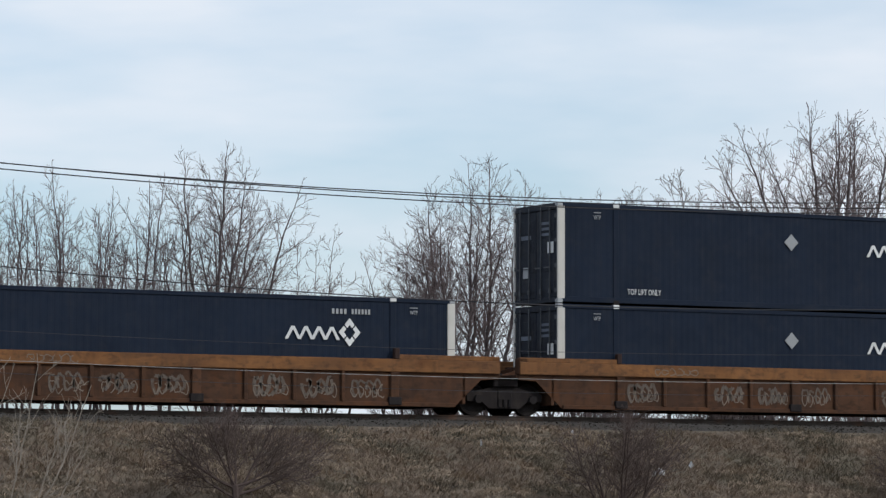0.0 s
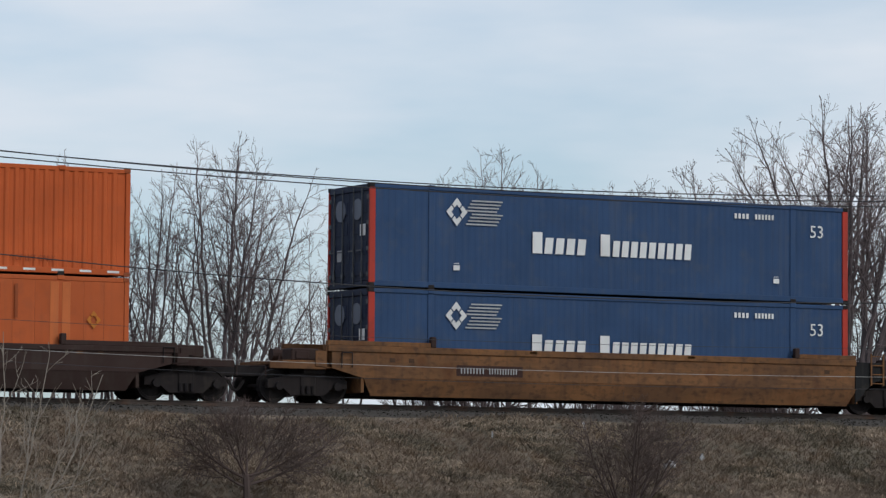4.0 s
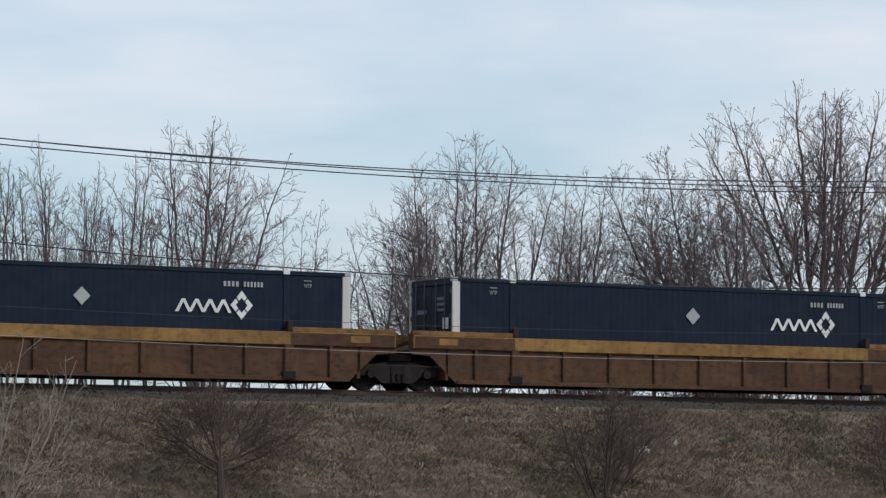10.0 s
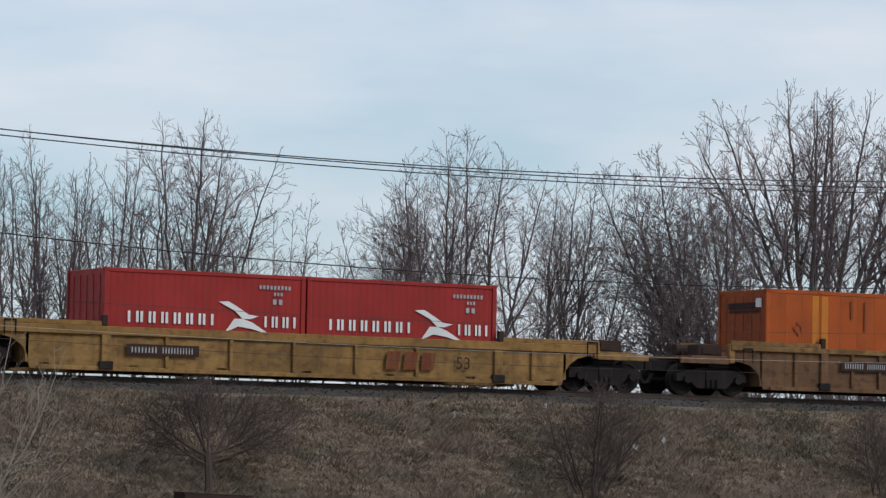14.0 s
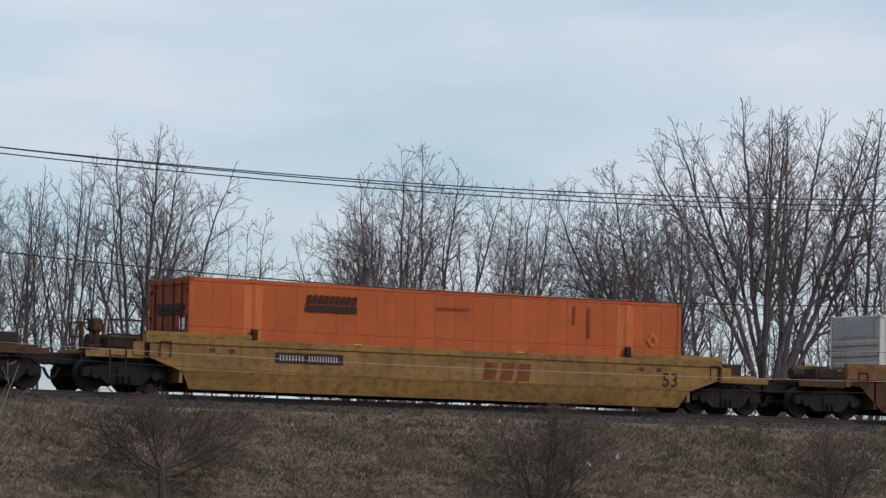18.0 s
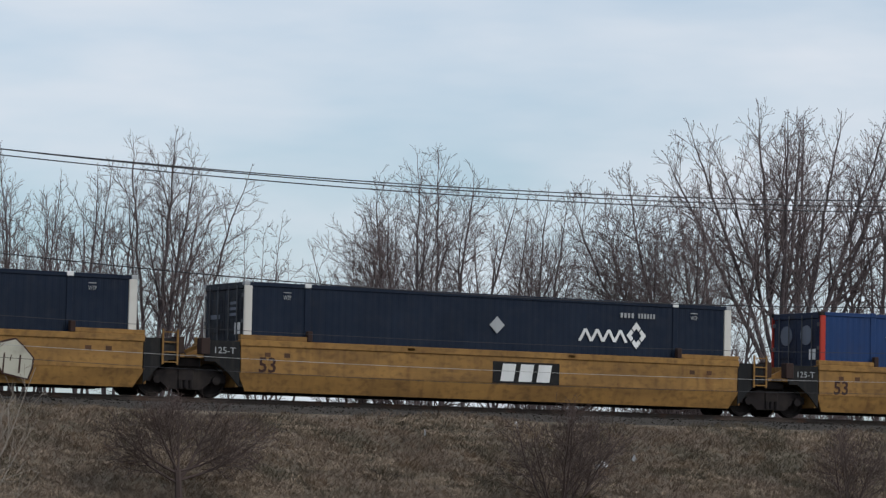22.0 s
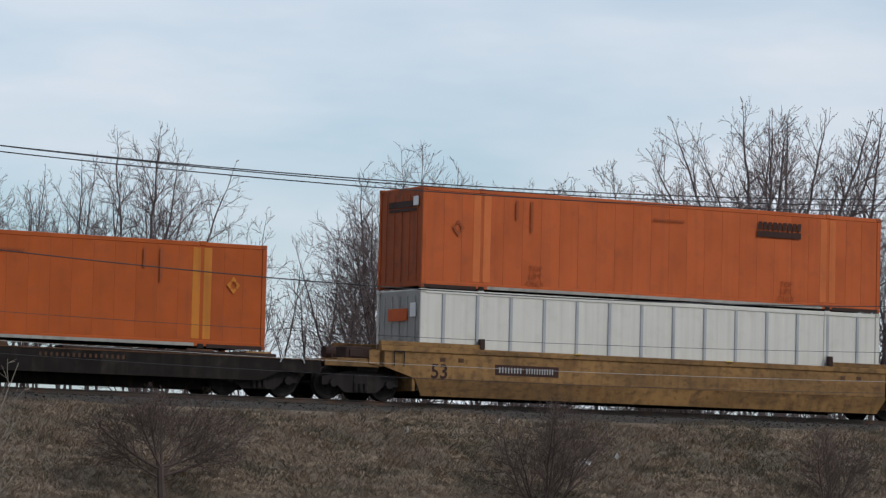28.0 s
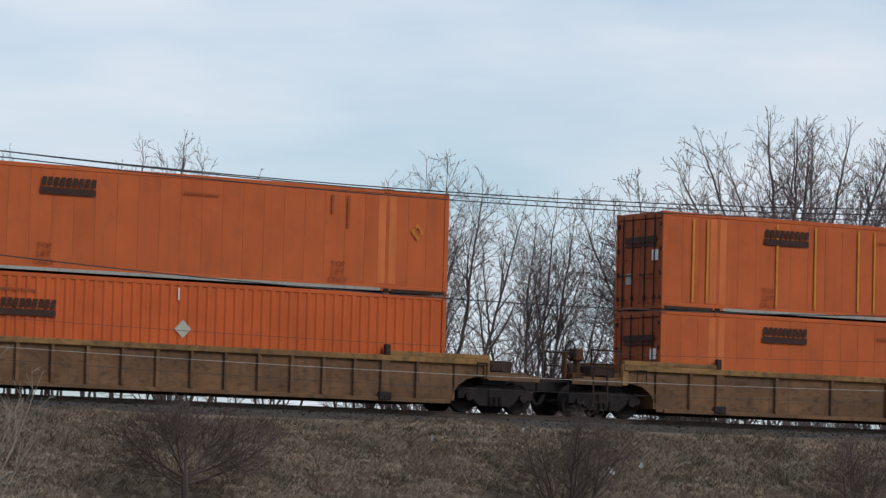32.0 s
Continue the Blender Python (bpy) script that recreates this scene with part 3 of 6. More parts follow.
def orange_panel_box(end, logo, upper, strips=False):
    ob = thing("container", "orange panelled 53-foot container" + ({True: " with yellow upright strips", "mid": " with thin yellow upright strips", "ochre": " with ochre lifting posts"}.get(strips, " with pale lifting posts")), "container", "containers on the train")
    skin = "orange_deep" if strips == "ochre" else "orange_worn"
    c_frame(ob, "orange", skin, skin, HX, bottom_mat=skin)
    c_sides(ob, skin, HX, "post", accent="orange_pale" if strips == "ochre" else "orange_light")
    part("skirt_rail", ("skirt_rail",), lambda s: s.box(-5.9, 5.9, -0.012, 0.02, 0, 0.09, 0.006), "silver", ob, "bare grey bottom rail", at=(0, -HY, 0.03))
    for sx in (-1, 1):
        part("end_skirt", ("end_skirt",), lambda s: s.box(-0.85, 0.85, -0.012, 0.02, 0, 0.1), "w_dark", ob, at=(sx * 7.12, -HY, 0.0))
        if upper:
            for k, w in enumerate(("TOP", "LIFT", "ONLY")):
                lettering(w, 0.17, "orange_text", ob, -4.3 if sx < 0 else 4.55, 0.72 - 0.22 * k, Y - 0.022, name="lift_note")
        part("stencil_row", ("number_bars_v",), lambda s: s.box(0, 0.08, -0.004, 0, 0.35, 0.9).box(0.5, 0.58, -0.004, 0, 0.0, 0.9), "orange_dark", ob, at=(4.3 if logo == "left" else -5.0, Y - 0.024, 1.75)) if sx > 0 else None
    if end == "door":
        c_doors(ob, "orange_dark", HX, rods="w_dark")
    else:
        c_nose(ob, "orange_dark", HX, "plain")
    orange_end(ob, end)
    orange_logo(ob, logo)
    if strips in (True, "mid"):
        for x in (-6.6, -5.6, -4.75, 4.53, 5.1, 5.78, 6.7, 7.2, 7.75) if strips is True else (-7.0, -6.5, -4.0, -2.6, -1.0, -0.4, 0.9, 6.9):
            part("yellow_strip", ("yellow_strip",), lambda s: s.box(-0.035, 0.035, -0.006, 0, 0.25, CH - 0.2), "yellow_strip", ob, at=(x, Y - 0.020, 0))
    part("placard", ("placard_faint",), lambda s: diamond_ring(s, 0, 0, 0.24), "orange_pale" if logo == "left" else "orange_dark", ob, at=(7.05 if logo == "left" else -6.9, Y - 0.022, 1.75))
    part("faded_stencil", ("faint_bars",), lambda s: bars(s, 0, 0, 1.1, 0.09, 12), "orange_dark", ob, at=(0.3, Y - 0.022, 2.38))
    return ob


def orange_ribbed_box(end, logo, upper, dmds=1):
    ob = thing("container", "bright orange corrugated 53-foot container with a reflective dashed sill", "container", "containers on the train")
    c_frame(ob, "orange", "orange", "orange", HX)
    c_sides(ob, "orange", HX, "corr", h40=False)
    for i in range(20):
        part("reflector", ("reflector",), lambda s: s.box(-0.17, 0.17, -0.004, 0, -0.03, 0.03), "mark_white", ob, at=(-7.6 + 0.8 * i, -HY - 0.002, 0.12))
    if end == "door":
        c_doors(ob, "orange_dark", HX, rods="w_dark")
    else:
        c_nose(ob, "orange", HX, "ribbed")
    orange_end(ob, end)
    orange_logo(ob, logo, 2.08, 4.8, -4.7)
    for k in range(dmds):
        part("placard", ("placard",), lambda s: diamond(s, 0, 0, 0.25), "mark_pale", ob, "pale diamond placard", at=(-0.15, Y - 0.004, (1.6, 1.75)[dmds - 1] - 1.28 * k + (0.1 if dmds == 2 else 0)))
    part("hook_mark", ("hook_mark",), lambda s: s.box(-0.02, 0.02, -0.004, 0, 0, 0.34), "mark_white", ob, at=(-0.3, Y - 0.004, 2.38))
    for x in (-5.3, 5.3):
        lettering("TOP LIFT ONLY", 0.17, "orange_text", ob, x, 0.42, Y - 0.004, width=1.25, name="lift_note")
    part("faded_stencil", ("faint_bars",), lambda s: bars(s, 0, 0, 1.1, 0.09, 12), "orange_dark", ob, at=(-5.0, Y - 0.004, 2.42))
    return ob


def banner(ob, x, z, word=True):
    part("banner", ("banner",), lambda s: s.box(-1.72, 1.72, -0.006, 0, -0.40, 0.40), "mark_dark", ob, at=(x, Y, z))
    ban = part("banner_field", ("banner_field",), lambda s: s.box(-1.66, 1.66, -0.010, -0.006, -0.35, 0.35), "mark_gold", ob, "yellow banner with a dark word mark of plain blocks", at=(x, Y, z))
    part("word_mark", ("word_banner",), lambda s: emblem_blocks(s, 7, 1.95, 0.34, 3, y=-0.011, stroke=0.3), "mark_dark", ban)
    part("scroll", ("scroll",), lambda s: s.slab([(-1.6, 0.28), (-1.1, 0.28), (-0.98, 0.0), (-1.2, 0.06)], -0.014, -0.010).slab([(1.6, -0.28), (1.1, -0.28), (0.98, 0.0), (1.2, -0.06)], -0.014, -0.010), "mark_dark", ban)
    if word:
        lettering("Intermodal", 0.5, word, ob, x + 0.02, z - 0.72, Y - 0.002, width=3.0, bold=0.012)


def white_box(end, logo, upper, word="mark_dark", flat=False):
    ob = thing("container", "white panelled 53-foot container with a yellow banner" if flat else "white corrugated 53-foot container with a yellow banner", "container", "containers on the train")
    c_frame(ob, "white", "white", "white_dirty_shaded" if flat else "white", HX)
    c_sides(ob, "white", HX, "post" if flat else "corr", accent="white")
    x = 3.2 if logo == "right" else -3.7
    banner(ob, x, 2.24, word)
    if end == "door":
        c_doors(ob, "white_dirty_shaded", HX, rods="silver")
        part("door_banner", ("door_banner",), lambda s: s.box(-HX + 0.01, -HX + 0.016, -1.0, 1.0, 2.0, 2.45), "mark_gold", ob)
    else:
        c_nose(ob, "white_dirty_shaded", HX, "ribbed")
        part("end_banner", ("end_banner",), lambda s: s.box(-HX + 0.03, -HX + 0.045, -0.9, 0.9, 2.25, 2.7), "mark_gold" if flat else "mark_grey", ob)
    if upper:
        for sx in (-1, 1):
            lettering("TOP LIFT ONLY", 0.17, "mark_dark", ob, sx * 5.2, 0.34, Y - 0.004, width=1.2, name="lift_note")
    for sx in (-1, 1):
        part("stencil_row", ("number_bars_w",), lambda s: bars(s, 0, 0.1, 0.3, 0.07, 3) or bars(s, 0, -0.08, 0.7, 0.07, 6), "mark_grey", ob, at=(sx * 6.75, Y - 0.004, 2.4))
    part("hook_mark", ("hook_mark",), lambda s: s.box(-0.02, 0.02, -0.004, 0, 0, 0.34), "mark_dark", ob, at=(0.2, Y - 0.004, 2.1 if not flat else 2.4))
    return ob


def cream_box(upper, stains):
    ob = thing("container", "cream corrugated container with " + ("rust runs and a blue word mark" if stains else "a large blue word mark"), "container", "containers on the train")
    c_frame(ob, "cream", "cream", "cream", HX)
    c_sides(ob, "cream", HX, "corr")
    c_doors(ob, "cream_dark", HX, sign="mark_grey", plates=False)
    x = -4.1 if not stains else -4.4
    part("word_mark", ("word_cream",), lambda s: emblem_blocks(s, 3, 2.55, 0.98, 8, stroke=0.3), "mark_blue", ob, "blue word mark drawn as plain blocks", at=(x, Y, 1.98))
    lettering("INTERMODAL", 0.2, "mark_blue", ob, x + 0.1, 1.25, Y, width=2.45)
    part("stencil_row", ("number_bars_c",), lambda s: bars(s, -0.4, 0, 0.4, 0.13, 3) or bars(s, 0.25, 0, 0.7, 0.13, 6), "mark_grey", ob, at=(5.2, Y, 2.3))
    if stains:
        for x, w in ((-0.6, 0.3), (0.0, 0.12), (2.4, 0.07), (6.2, 0.22), (-6.15, 0.1)):
            part("rust_run", ("rust_run", w), lambda s: rust_streaks(s, w), "rust_stain", ob, "rust-brown run-down stain", at=(x, Y, 0))
    return ob


def rust_streaks(s, w):
    """Thin uneven runs from the top rail down."""
    rnd = random.Random(int(w * 1000))
    for k in range(max(3, int(w * 60))):
        x, h, t = rnd.gauss(0, w * 0.55), rnd.uniform(0.7, 2.6), rnd.uniform(0.006, 0.024)
        s.slab([(x - t, CH - 0.06), (x - t * 0.4, CH - 0.06 - h), (x + t * 0.4, CH - 0.06 - h), (x + t, CH - 0.06)], -0.003 - 0.0002 * k, 0)
    s.slab([(-w * 0.5, CH - 0.06), (-w * 0.25, 0.25), (w * 0.25, 0.25), (w * 0.5, CH - 0.06)], -0.0025, 0)


def blue_box(worn, upper):
    mat = "blue_worn" if worn else "blue"
    ob = thing("container", ("faded" if worn else "royal") + " blue corrugated 53-foot container with red end posts", "container", "containers on the train")
    c_frame(ob, "blue", "red_post", mat, HX, post_w=0.2)
    c_sides(ob, mat, HX, "fine")
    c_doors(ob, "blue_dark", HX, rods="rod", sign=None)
    for sy in (-0.55, 0.5):
        part("door_disc", ("door_disc",), lambda s: s.tube((-HX + 0.0, 0, 0), (-HX + 0.018, 0, 0), 0.3, n=20), "disc", ob, at=(0, sy, 2.2))
    first = "mark_white" if worn else "mark_red"
    part("word_mark", ("word_blue_a",), lambda s: emblem_blocks(s, 4, 1.45, 0.46, 21, x=0.2, stroke=0.3) or s.box(-0.88, -0.56, -0.004, 0, -0.23, 0.38), first, ob, "word mark drawn as plain blocks", at=(-1.95, Y, 1.36))
    part("word_mark", ("word_blue_b",), lambda s: emblem_blocks(s, 9, 2.75, 0.46, 22, x=0.2, stroke=0.3) or s.box(-1.55, -1.24, -0.004, 0, -0.23, 0.40), "mark_white", ob, "white word mark drawn as plain blocks", at=(0.98, Y, 1.36))
    part("emblem", ("emblem_blue",), lambda s: diamond_ring(s, 0, 0, 0.40), "mark_white", ob, "white diamond emblem with speed lines", at=(-5.3, Y, 2.2))
    for k in range(8):
        part("speed_line", ("speed_line",), lambda s: s.box(0.15, 1.15, -0.004, 0, -0.022, 0.022), "mark_grey", ob, at=(-5.15 + 0.06 * (k % 4), Y, 1.87 + 0.095 * k))
    lettering("53", 0.38, "mark_white", ob, 6.95, 2.15, Y)
    if not worn:
        for x, z in ((0.2, 2.4), (6.95, 1.72)):
            sgn = part("height_plate", ("height_plate",), lambda s: s.box(-0.22, 0.22, -0.004, 0, -0.18, 0.18), "mark_white", ob, at=(x, Y, z))
            lettering("110", 0.18, "blue_dark", sgn, 0, 0.05, -0.006, name="height_note")
    part("stencil_row", ("number_bars_b",), lambda s: bars(s, -0.4, 0, 0.55, 0.15, 4) or bars(s, 0.4, 0, 0.7, 0.15, 6), "mark_white", ob, at=(4.7, Y, 2.5))
    for x in (-5.3, 5.5):
        part("lift_mark", ("lift_mark",), lambda s: s.box(-0.1, 0.1, -0.004, 0, 0, 0.14).box(-0.08, 0.08, -0.004, 0, 0.18, 0.2), "mark_white", ob, at=(x, Y, 0.55))
    return ob


def teal_box(upper):
    ob = thing("container", "dark teal corrugated 53-foot container with gold markings", "container", "containers on the train")
    c_frame(ob, "teal", "teal", "teal", HX)
    c_sides(ob, "teal", HX, "fine")
    c_doors(ob, "teal_dark", HX, rods="rod", plates=False)
    part("door_mark", ("door_mark_teal",), lambda s: s.box(-HX + 0.0, -HX + 0.012, 0.3, 0.62, 1.9, 2.25).box(-HX + 0.0, -HX + 0.012, 0.72, 1.04, 1.9, 2.25), "mark_gold", ob)
    if upper:
        part("word_mark", ("word_teal",), lambda s: emblem_blocks(s, 3, 2.35, 0.88, 8, stroke=0.3), "mark_gold", ob, "gold word mark drawn as plain blocks", at=(2.3, Y, 1.95))
        lettering("INTERMODAL", 0.24, "mark_gold", ob, 2.4, 1.28, Y, width=2.2)
        for sx in (-1, 1):
            part("bracket", ("bracket", sx), lambda s: s.box(-0.08, 0.08, -0.004, 0, -0.78, 0.78).box(0.08 if sx < 0 else -0.26, 0.26 if sx < 0 else -0.08, -0.004, 0, 0.62, 0.78)
                 .box(0.08 if sx < 0 else -0.26, 0.26 if sx < 0 else -0.08, -0.004, 0, -0.78, -0.62), "mark_gold", ob, at=(2.35 + sx * 1.75, Y, 1.78))
            for k in (0, 1):
                part("bracket_dot", ("bracket_dot",), lambda s: s.tube((0, -0.004, 0), (0, 0, 0), 0.13, n=14), "mark_gold", ob, at=(2.35 + sx * (1.42 - 0.38 * k), Y, 0.82))
        lettering("How tomorrow moves", 0.3, "mark_grey", ob, -2.0, 1.95, Y, width=3.6, shear=0.25)
        lettering("53", 0.26, "mark_white", ob, -6.9, 0.95, Y)
        lettering("53", 0.26, "mark_white", ob, 6.9, 0.95, Y)
    else:
        part("word_mark", ("word_teal",), lambda s: emblem_blocks(s, 3, 2.35, 0.88, 8, stroke=0.3), "mark_gold", ob, "gold word mark drawn as plain blocks", at=(-4.3, Y, 2.15))
        lettering("INTERMODAL", 0.24, "mark_gold", ob, -4.25, 1.45, Y, width=2.2)
        lettering("53", 0.26, "mark_white", ob, -7.0, 2.0, Y)
    part("stencil_row", ("number_bars_t",), lambda s: bars(s, -0.4, 0, 0.5, 0.13, 4) or bars(s, 0.3, 0, 0.6, 0.13, 6), "mark_grey", ob, at=(5.2 if upper else 7.0, Y, 2.45))
    for x in (-5.6, 5.5):
        part("lift_mark", ("lift_mark",), lambda s: s.box(-0.1, 0.1, -0.004, 0, 0, 0.14).box(-0.08, 0.08, -0.004, 0, 0.18, 0.2), "mark_white", ob, at=(x, Y, 0.85))
    return ob


def red_box():
    half = 3.03
    ob = thing("container", "crimson corrugated 20-foot container with a white word mark", "container", "short red containers")
    c_frame(ob, "red", "red", "red", half, h40=False)
    c_sides(ob, "red", half, "fine", h40=False)
    c_nose(ob, "red", half, "plain")
    part("word_mark", ("word_red_a",), lambda s: emblem_blocks(s, 7, 2.6, 0.34, 31, stroke=0.24), "mark_white", ob, "white word mark drawn as plain blocks", at=(-1.05, Y, 1.44))
    part("word_mark", ("word_red_b",), lambda s: emblem_blocks(s, 3, 1.0, 0.34, 33, stroke=0.24), "mark_white", ob, at=(2.25, Y, 1.44))

    def wing(s):
        s.slab([(-0.62, 0.52), (-0.3, 0.54), (0.1, 0.30), (0.3, 0.16), (0.62, 0.12), (0.36, 0.02), (0.12, 0.02), (-0.12, 0.26)], -0.004, 0)
        s.slab([(-0.42, -0.42), (-0.12, 0.02), (0.14, 0.02), (0.42, -0.08), (0.98, -0.44), (0.4, -0.28), (0.0, -0.22)], -0.006, -0.0045)
    part("emblem", ("emblem_red",), wing, "mark_white", ob, "white swooping wing emblem", at=(0.98, Y, 1.48))
    part("stencil_row", ("number_bars_r",), lambda s: bars(s, 0, 0.2, 1.0, 0.12, 9) or bars(s, 0.1, 0, 0.3, 0.1, 3) or bars(s, 0.1, -0.24, 0.36, 0.16, 2), "mark_grey", ob, at=(2.1, Y, 2.3))
    ob.scale = (1, 1, 0.8917)
    return ob


def ribbed_white_box(end):
    ob = thing("container", "white container with dark upright side posts", "container", "containers on the train")
    c_frame(ob, "white", "white", "white", HX)
    c_sides(ob, "white", HX, "flat")
    for k in range(14):
        part("side_post", ("side_post",), lambda s: s.box(-0.05, 0.05, -0.012, 0.03, 0.2, CH - 0.13, 0.01), "mark_grey", ob, at=(-7.3 + 1.12 * k, -HY + 0.01, 0))
    c_nose(ob, "silver", HX, "plain")
    part("end_sign", ("end_sign",), lambda s: s.box(-HX + 0.0, -HX + 0.03, -0.5, 0.6, 2.0, 2.35), "orange", ob)
    part("vent_box", ("vent_box_w",), lambda s: s.box(-HX - 0.02, -HX + 0.03, -1.0, -0.72, 2.1, 2.5, 0.01), "mark_white", ob)
    return ob


# ------------------------------------------------------------------ well cars
def bogie(car, x, mat="steel"):
    """Two-axle truck: cast side frames, bolster, axles, wheels, springs."""
    b = part("bogie_bolster", ("bogie_bolster",), lambda s: s.box(-0.24, 0.24, -1.15, 1.15, 0.42, 0.74, 0.03), mat, car, at=(x, 0, 0))

    def frame_side(s):
        pts = [(-1.22, 0.62), (-1.22, 0.40), (-0.75, 0.40), (-0.5, 0.20), (0.5, 0.20), (0.75, 0.40), (1.22, 0.40), (1.22, 0.62), (0.75, 0.72), (0.4, 0.80), (-0.4, 0.80), (-0.75, 0.72)]
        s.slab(pts, -0.09, 0.09)
    for sy in (-1, 1):
        part("side_frame", ("side_frame",), frame_side, mat, b, at=(0, sy * 1.02, 0))
        for k in (-0.17, 0.0, 0.17):
            sp = new("spring", mesh_of(("spring",), lambda s: s.tube((0, 0, 0.24), (0, 0, 0.46), 0.065, n=8), M["under"]))
            sp.parent = b
            sp.location = (k, sy * 1.13, 0)
    for dx in (-0.89, 0.89):
        part("axle", ("axle",), lambda s: s.tube((0, -1.05, 0.455), (0, 1.05, 0.455), 0.08, n=8), mat, b, at=(dx, 0, 0))
        for sy in (-1, 1):
            part("wheel", ("wheel", sy), lambda s: s.lathe(0, 0, 0.455, [(0.05 * sy, 0.0), (0.06 * sy, 0.10), (0.02 * sy, 0.14), (0.03 * sy, 0.36), (0.065 * sy, 0.38), (0.065 * sy, 0.452), (-0.05 * sy, 0.458), (-0.075 * sy, 0.485), (-0.09 * sy, 0.485), (-0.09 * sy, 0.37), (-0.02 * sy, 0.34), (-0.02 * sy, 0.0)]), "tread", b, at=(dx, sy * 0.78, 0), smooth=False)
            part("bearing_cap", ("bearing_cap",), lambda s: s.tube((0, -0.08, 0.455), (0, 0.08, 0.455), 0.12, n=10), "under", b, at=(dx, sy * 1.14, 0))
    return b


def coupling(car, sx, x, half, mat):
    part("draft_sill", ("draft_sill", x, half, sx), lambda s: s.box(min(sx * x, sx * half), max(sx * x, sx * half), -0.3, 0.3, 0.72, 1.02, 0.02), mat, car)
    part("coupler", ("coupler", sx), lambda s: s.box(-0.55, 0.1, -0.13, 0.13, -0.12, 0.14, 0.03).box(0.0, 0.16, -0.2, 0.12, -0.15, 0.18, 0.04), "steel", car, at=(sx * (half - 0.12), 0, 0.85))
    part("air_hose", ("air_hose",), lambda s: [s.tube((0.06 * k - 0.24, -0.35, 0.62 - 0.30 * math.sin(math.pi * k / 8)), (0.06 * (k + 1) - 0.24, -0.35, 0.62 - 0.30 * math.sin(math.pi * (k + 1) / 8)), 0.028, n=6) for k in range(8)], "under", car, at=(sx * (half - 0.02), 0, 0))


def brake_gear(car, sx, x):
    """Hand-brake stand, wheel, ladder and railing on the end platform."""
    part("brake_stand", ("brake_stand",), lambda s: s.box(-0.06, 0.06, -0.12, 0.12, 1.1, 2.0, 0.02).box(-0.17, 0.14, -0.2, 0.2, 1.62, 2.0, 0.05).box(-0.3, 0.3, -0.3, 0.3, 1.1, 1.28, 0.02).box(-0.45, -0.37, -0.1, 0.1, 1.1, 1.9, 0.02), "w_rust", car, at=(sx * x, -0.55, 0))
    part("brake_wheel", ("brake_wheel",), lambda s: [s.tube((0, 0.27 * math.cos(a * math.pi / 7), 0.27 * math.sin(a * math.pi / 7)), (0, 0.27 * math.cos((a + 1) * math.pi / 7), 0.27 * math.sin((a + 1) * math.pi / 7)), 0.022, n=6) for a in range(14)]
         + [s.tube((0, 0, 0), (0, 0.27 * math.cos(a * math.pi / 2), 0.27 * math.sin(a * math.pi / 2)), 0.016, n=5) for a in range(4)], "steel", car, at=(sx * (x + 0.22), -0.55, 1.95))
    for y in (-1.3, 1.3):
        part("railing", ("railing",), lambda s: s.tube((-0.5, 0, 1.1), (-0.5, 0, 1.95), 0.024, n=6).tube((0.5, 0, 1.1), (0.5, 0, 1.95), 0.024, n=6).tube((-0.5, 0, 1.95), (0.5, 0, 1.95), 0.024, n=6).tube((-0.5, 0, 1.55), (0.5, 0, 1.55), 0.02, n=6), "w_dark", car, at=(sx * (x - 0.55), y, 0))
    part("step_ladder", ("step_ladder",), lambda s: [s.box(-0.24, 0.24, -0.02, 0.02, 0.42 + 0.27 * k, 0.45 + 0.27 * k) for k in range(4)] + [s.box(u - 0.02, u + 0.02, -0.02, 0.02, 0.3, 1.35) for u in (-0.24, 0.24)], "w_dark", car, at=(sx * (x - 0.3), -1.42, 0))
    part("air_reservoir", ("air_reservoir",), lambda s: s.tube((-0.35, 0, 1.4), (0.35, 0, 1.4), 0.2, n=12).box(-0.2, 0.2, -0.2, 0.2, 1.12, 1.3), "under", car, at=(sx * (x - 0.5), 0.35, 0))


def end_deck(car, sx, half, mat, zt):
    """Slope sheet, platform and bolster over the truck."""
    a, b = sorted((sx * 8.3, sx * min(half - 0.25, 10.75)))
    part("end_platform", ("end_platform", a, b), lambda s: s.box(a, b, -1.38, 1.38, 1.06, 1.16, 0.01), mat, car)
    part("end_bolster", ("end_bolster", sx), lambda s: s.box(sx * 9.7 - 0.35, sx * 9.7 + 0.35, -1.25, 1.25, 0.8, 1.06, 0.03), "under", car)
    part("bulkhead", ("bulkhead", sx, zt), lambda s: s.box(sx * 8.3 - 0.05, sx * 8.3 + 0.05, -1.4, 1.4, 0.3, zt - 0.05, 0.01), mat, car)
    for k in range(3):
        part("end_gusset", ("end_gusset", sx, zt), lambda s: s.slab([(sx * 8.35, 1.16), (sx * 9.3, 1.16), (sx * 8.35, zt - 0.06)], -0.03, 0.03), mat, car, at=(0, (-0.9, 0.0, 0.9)[k], 0))


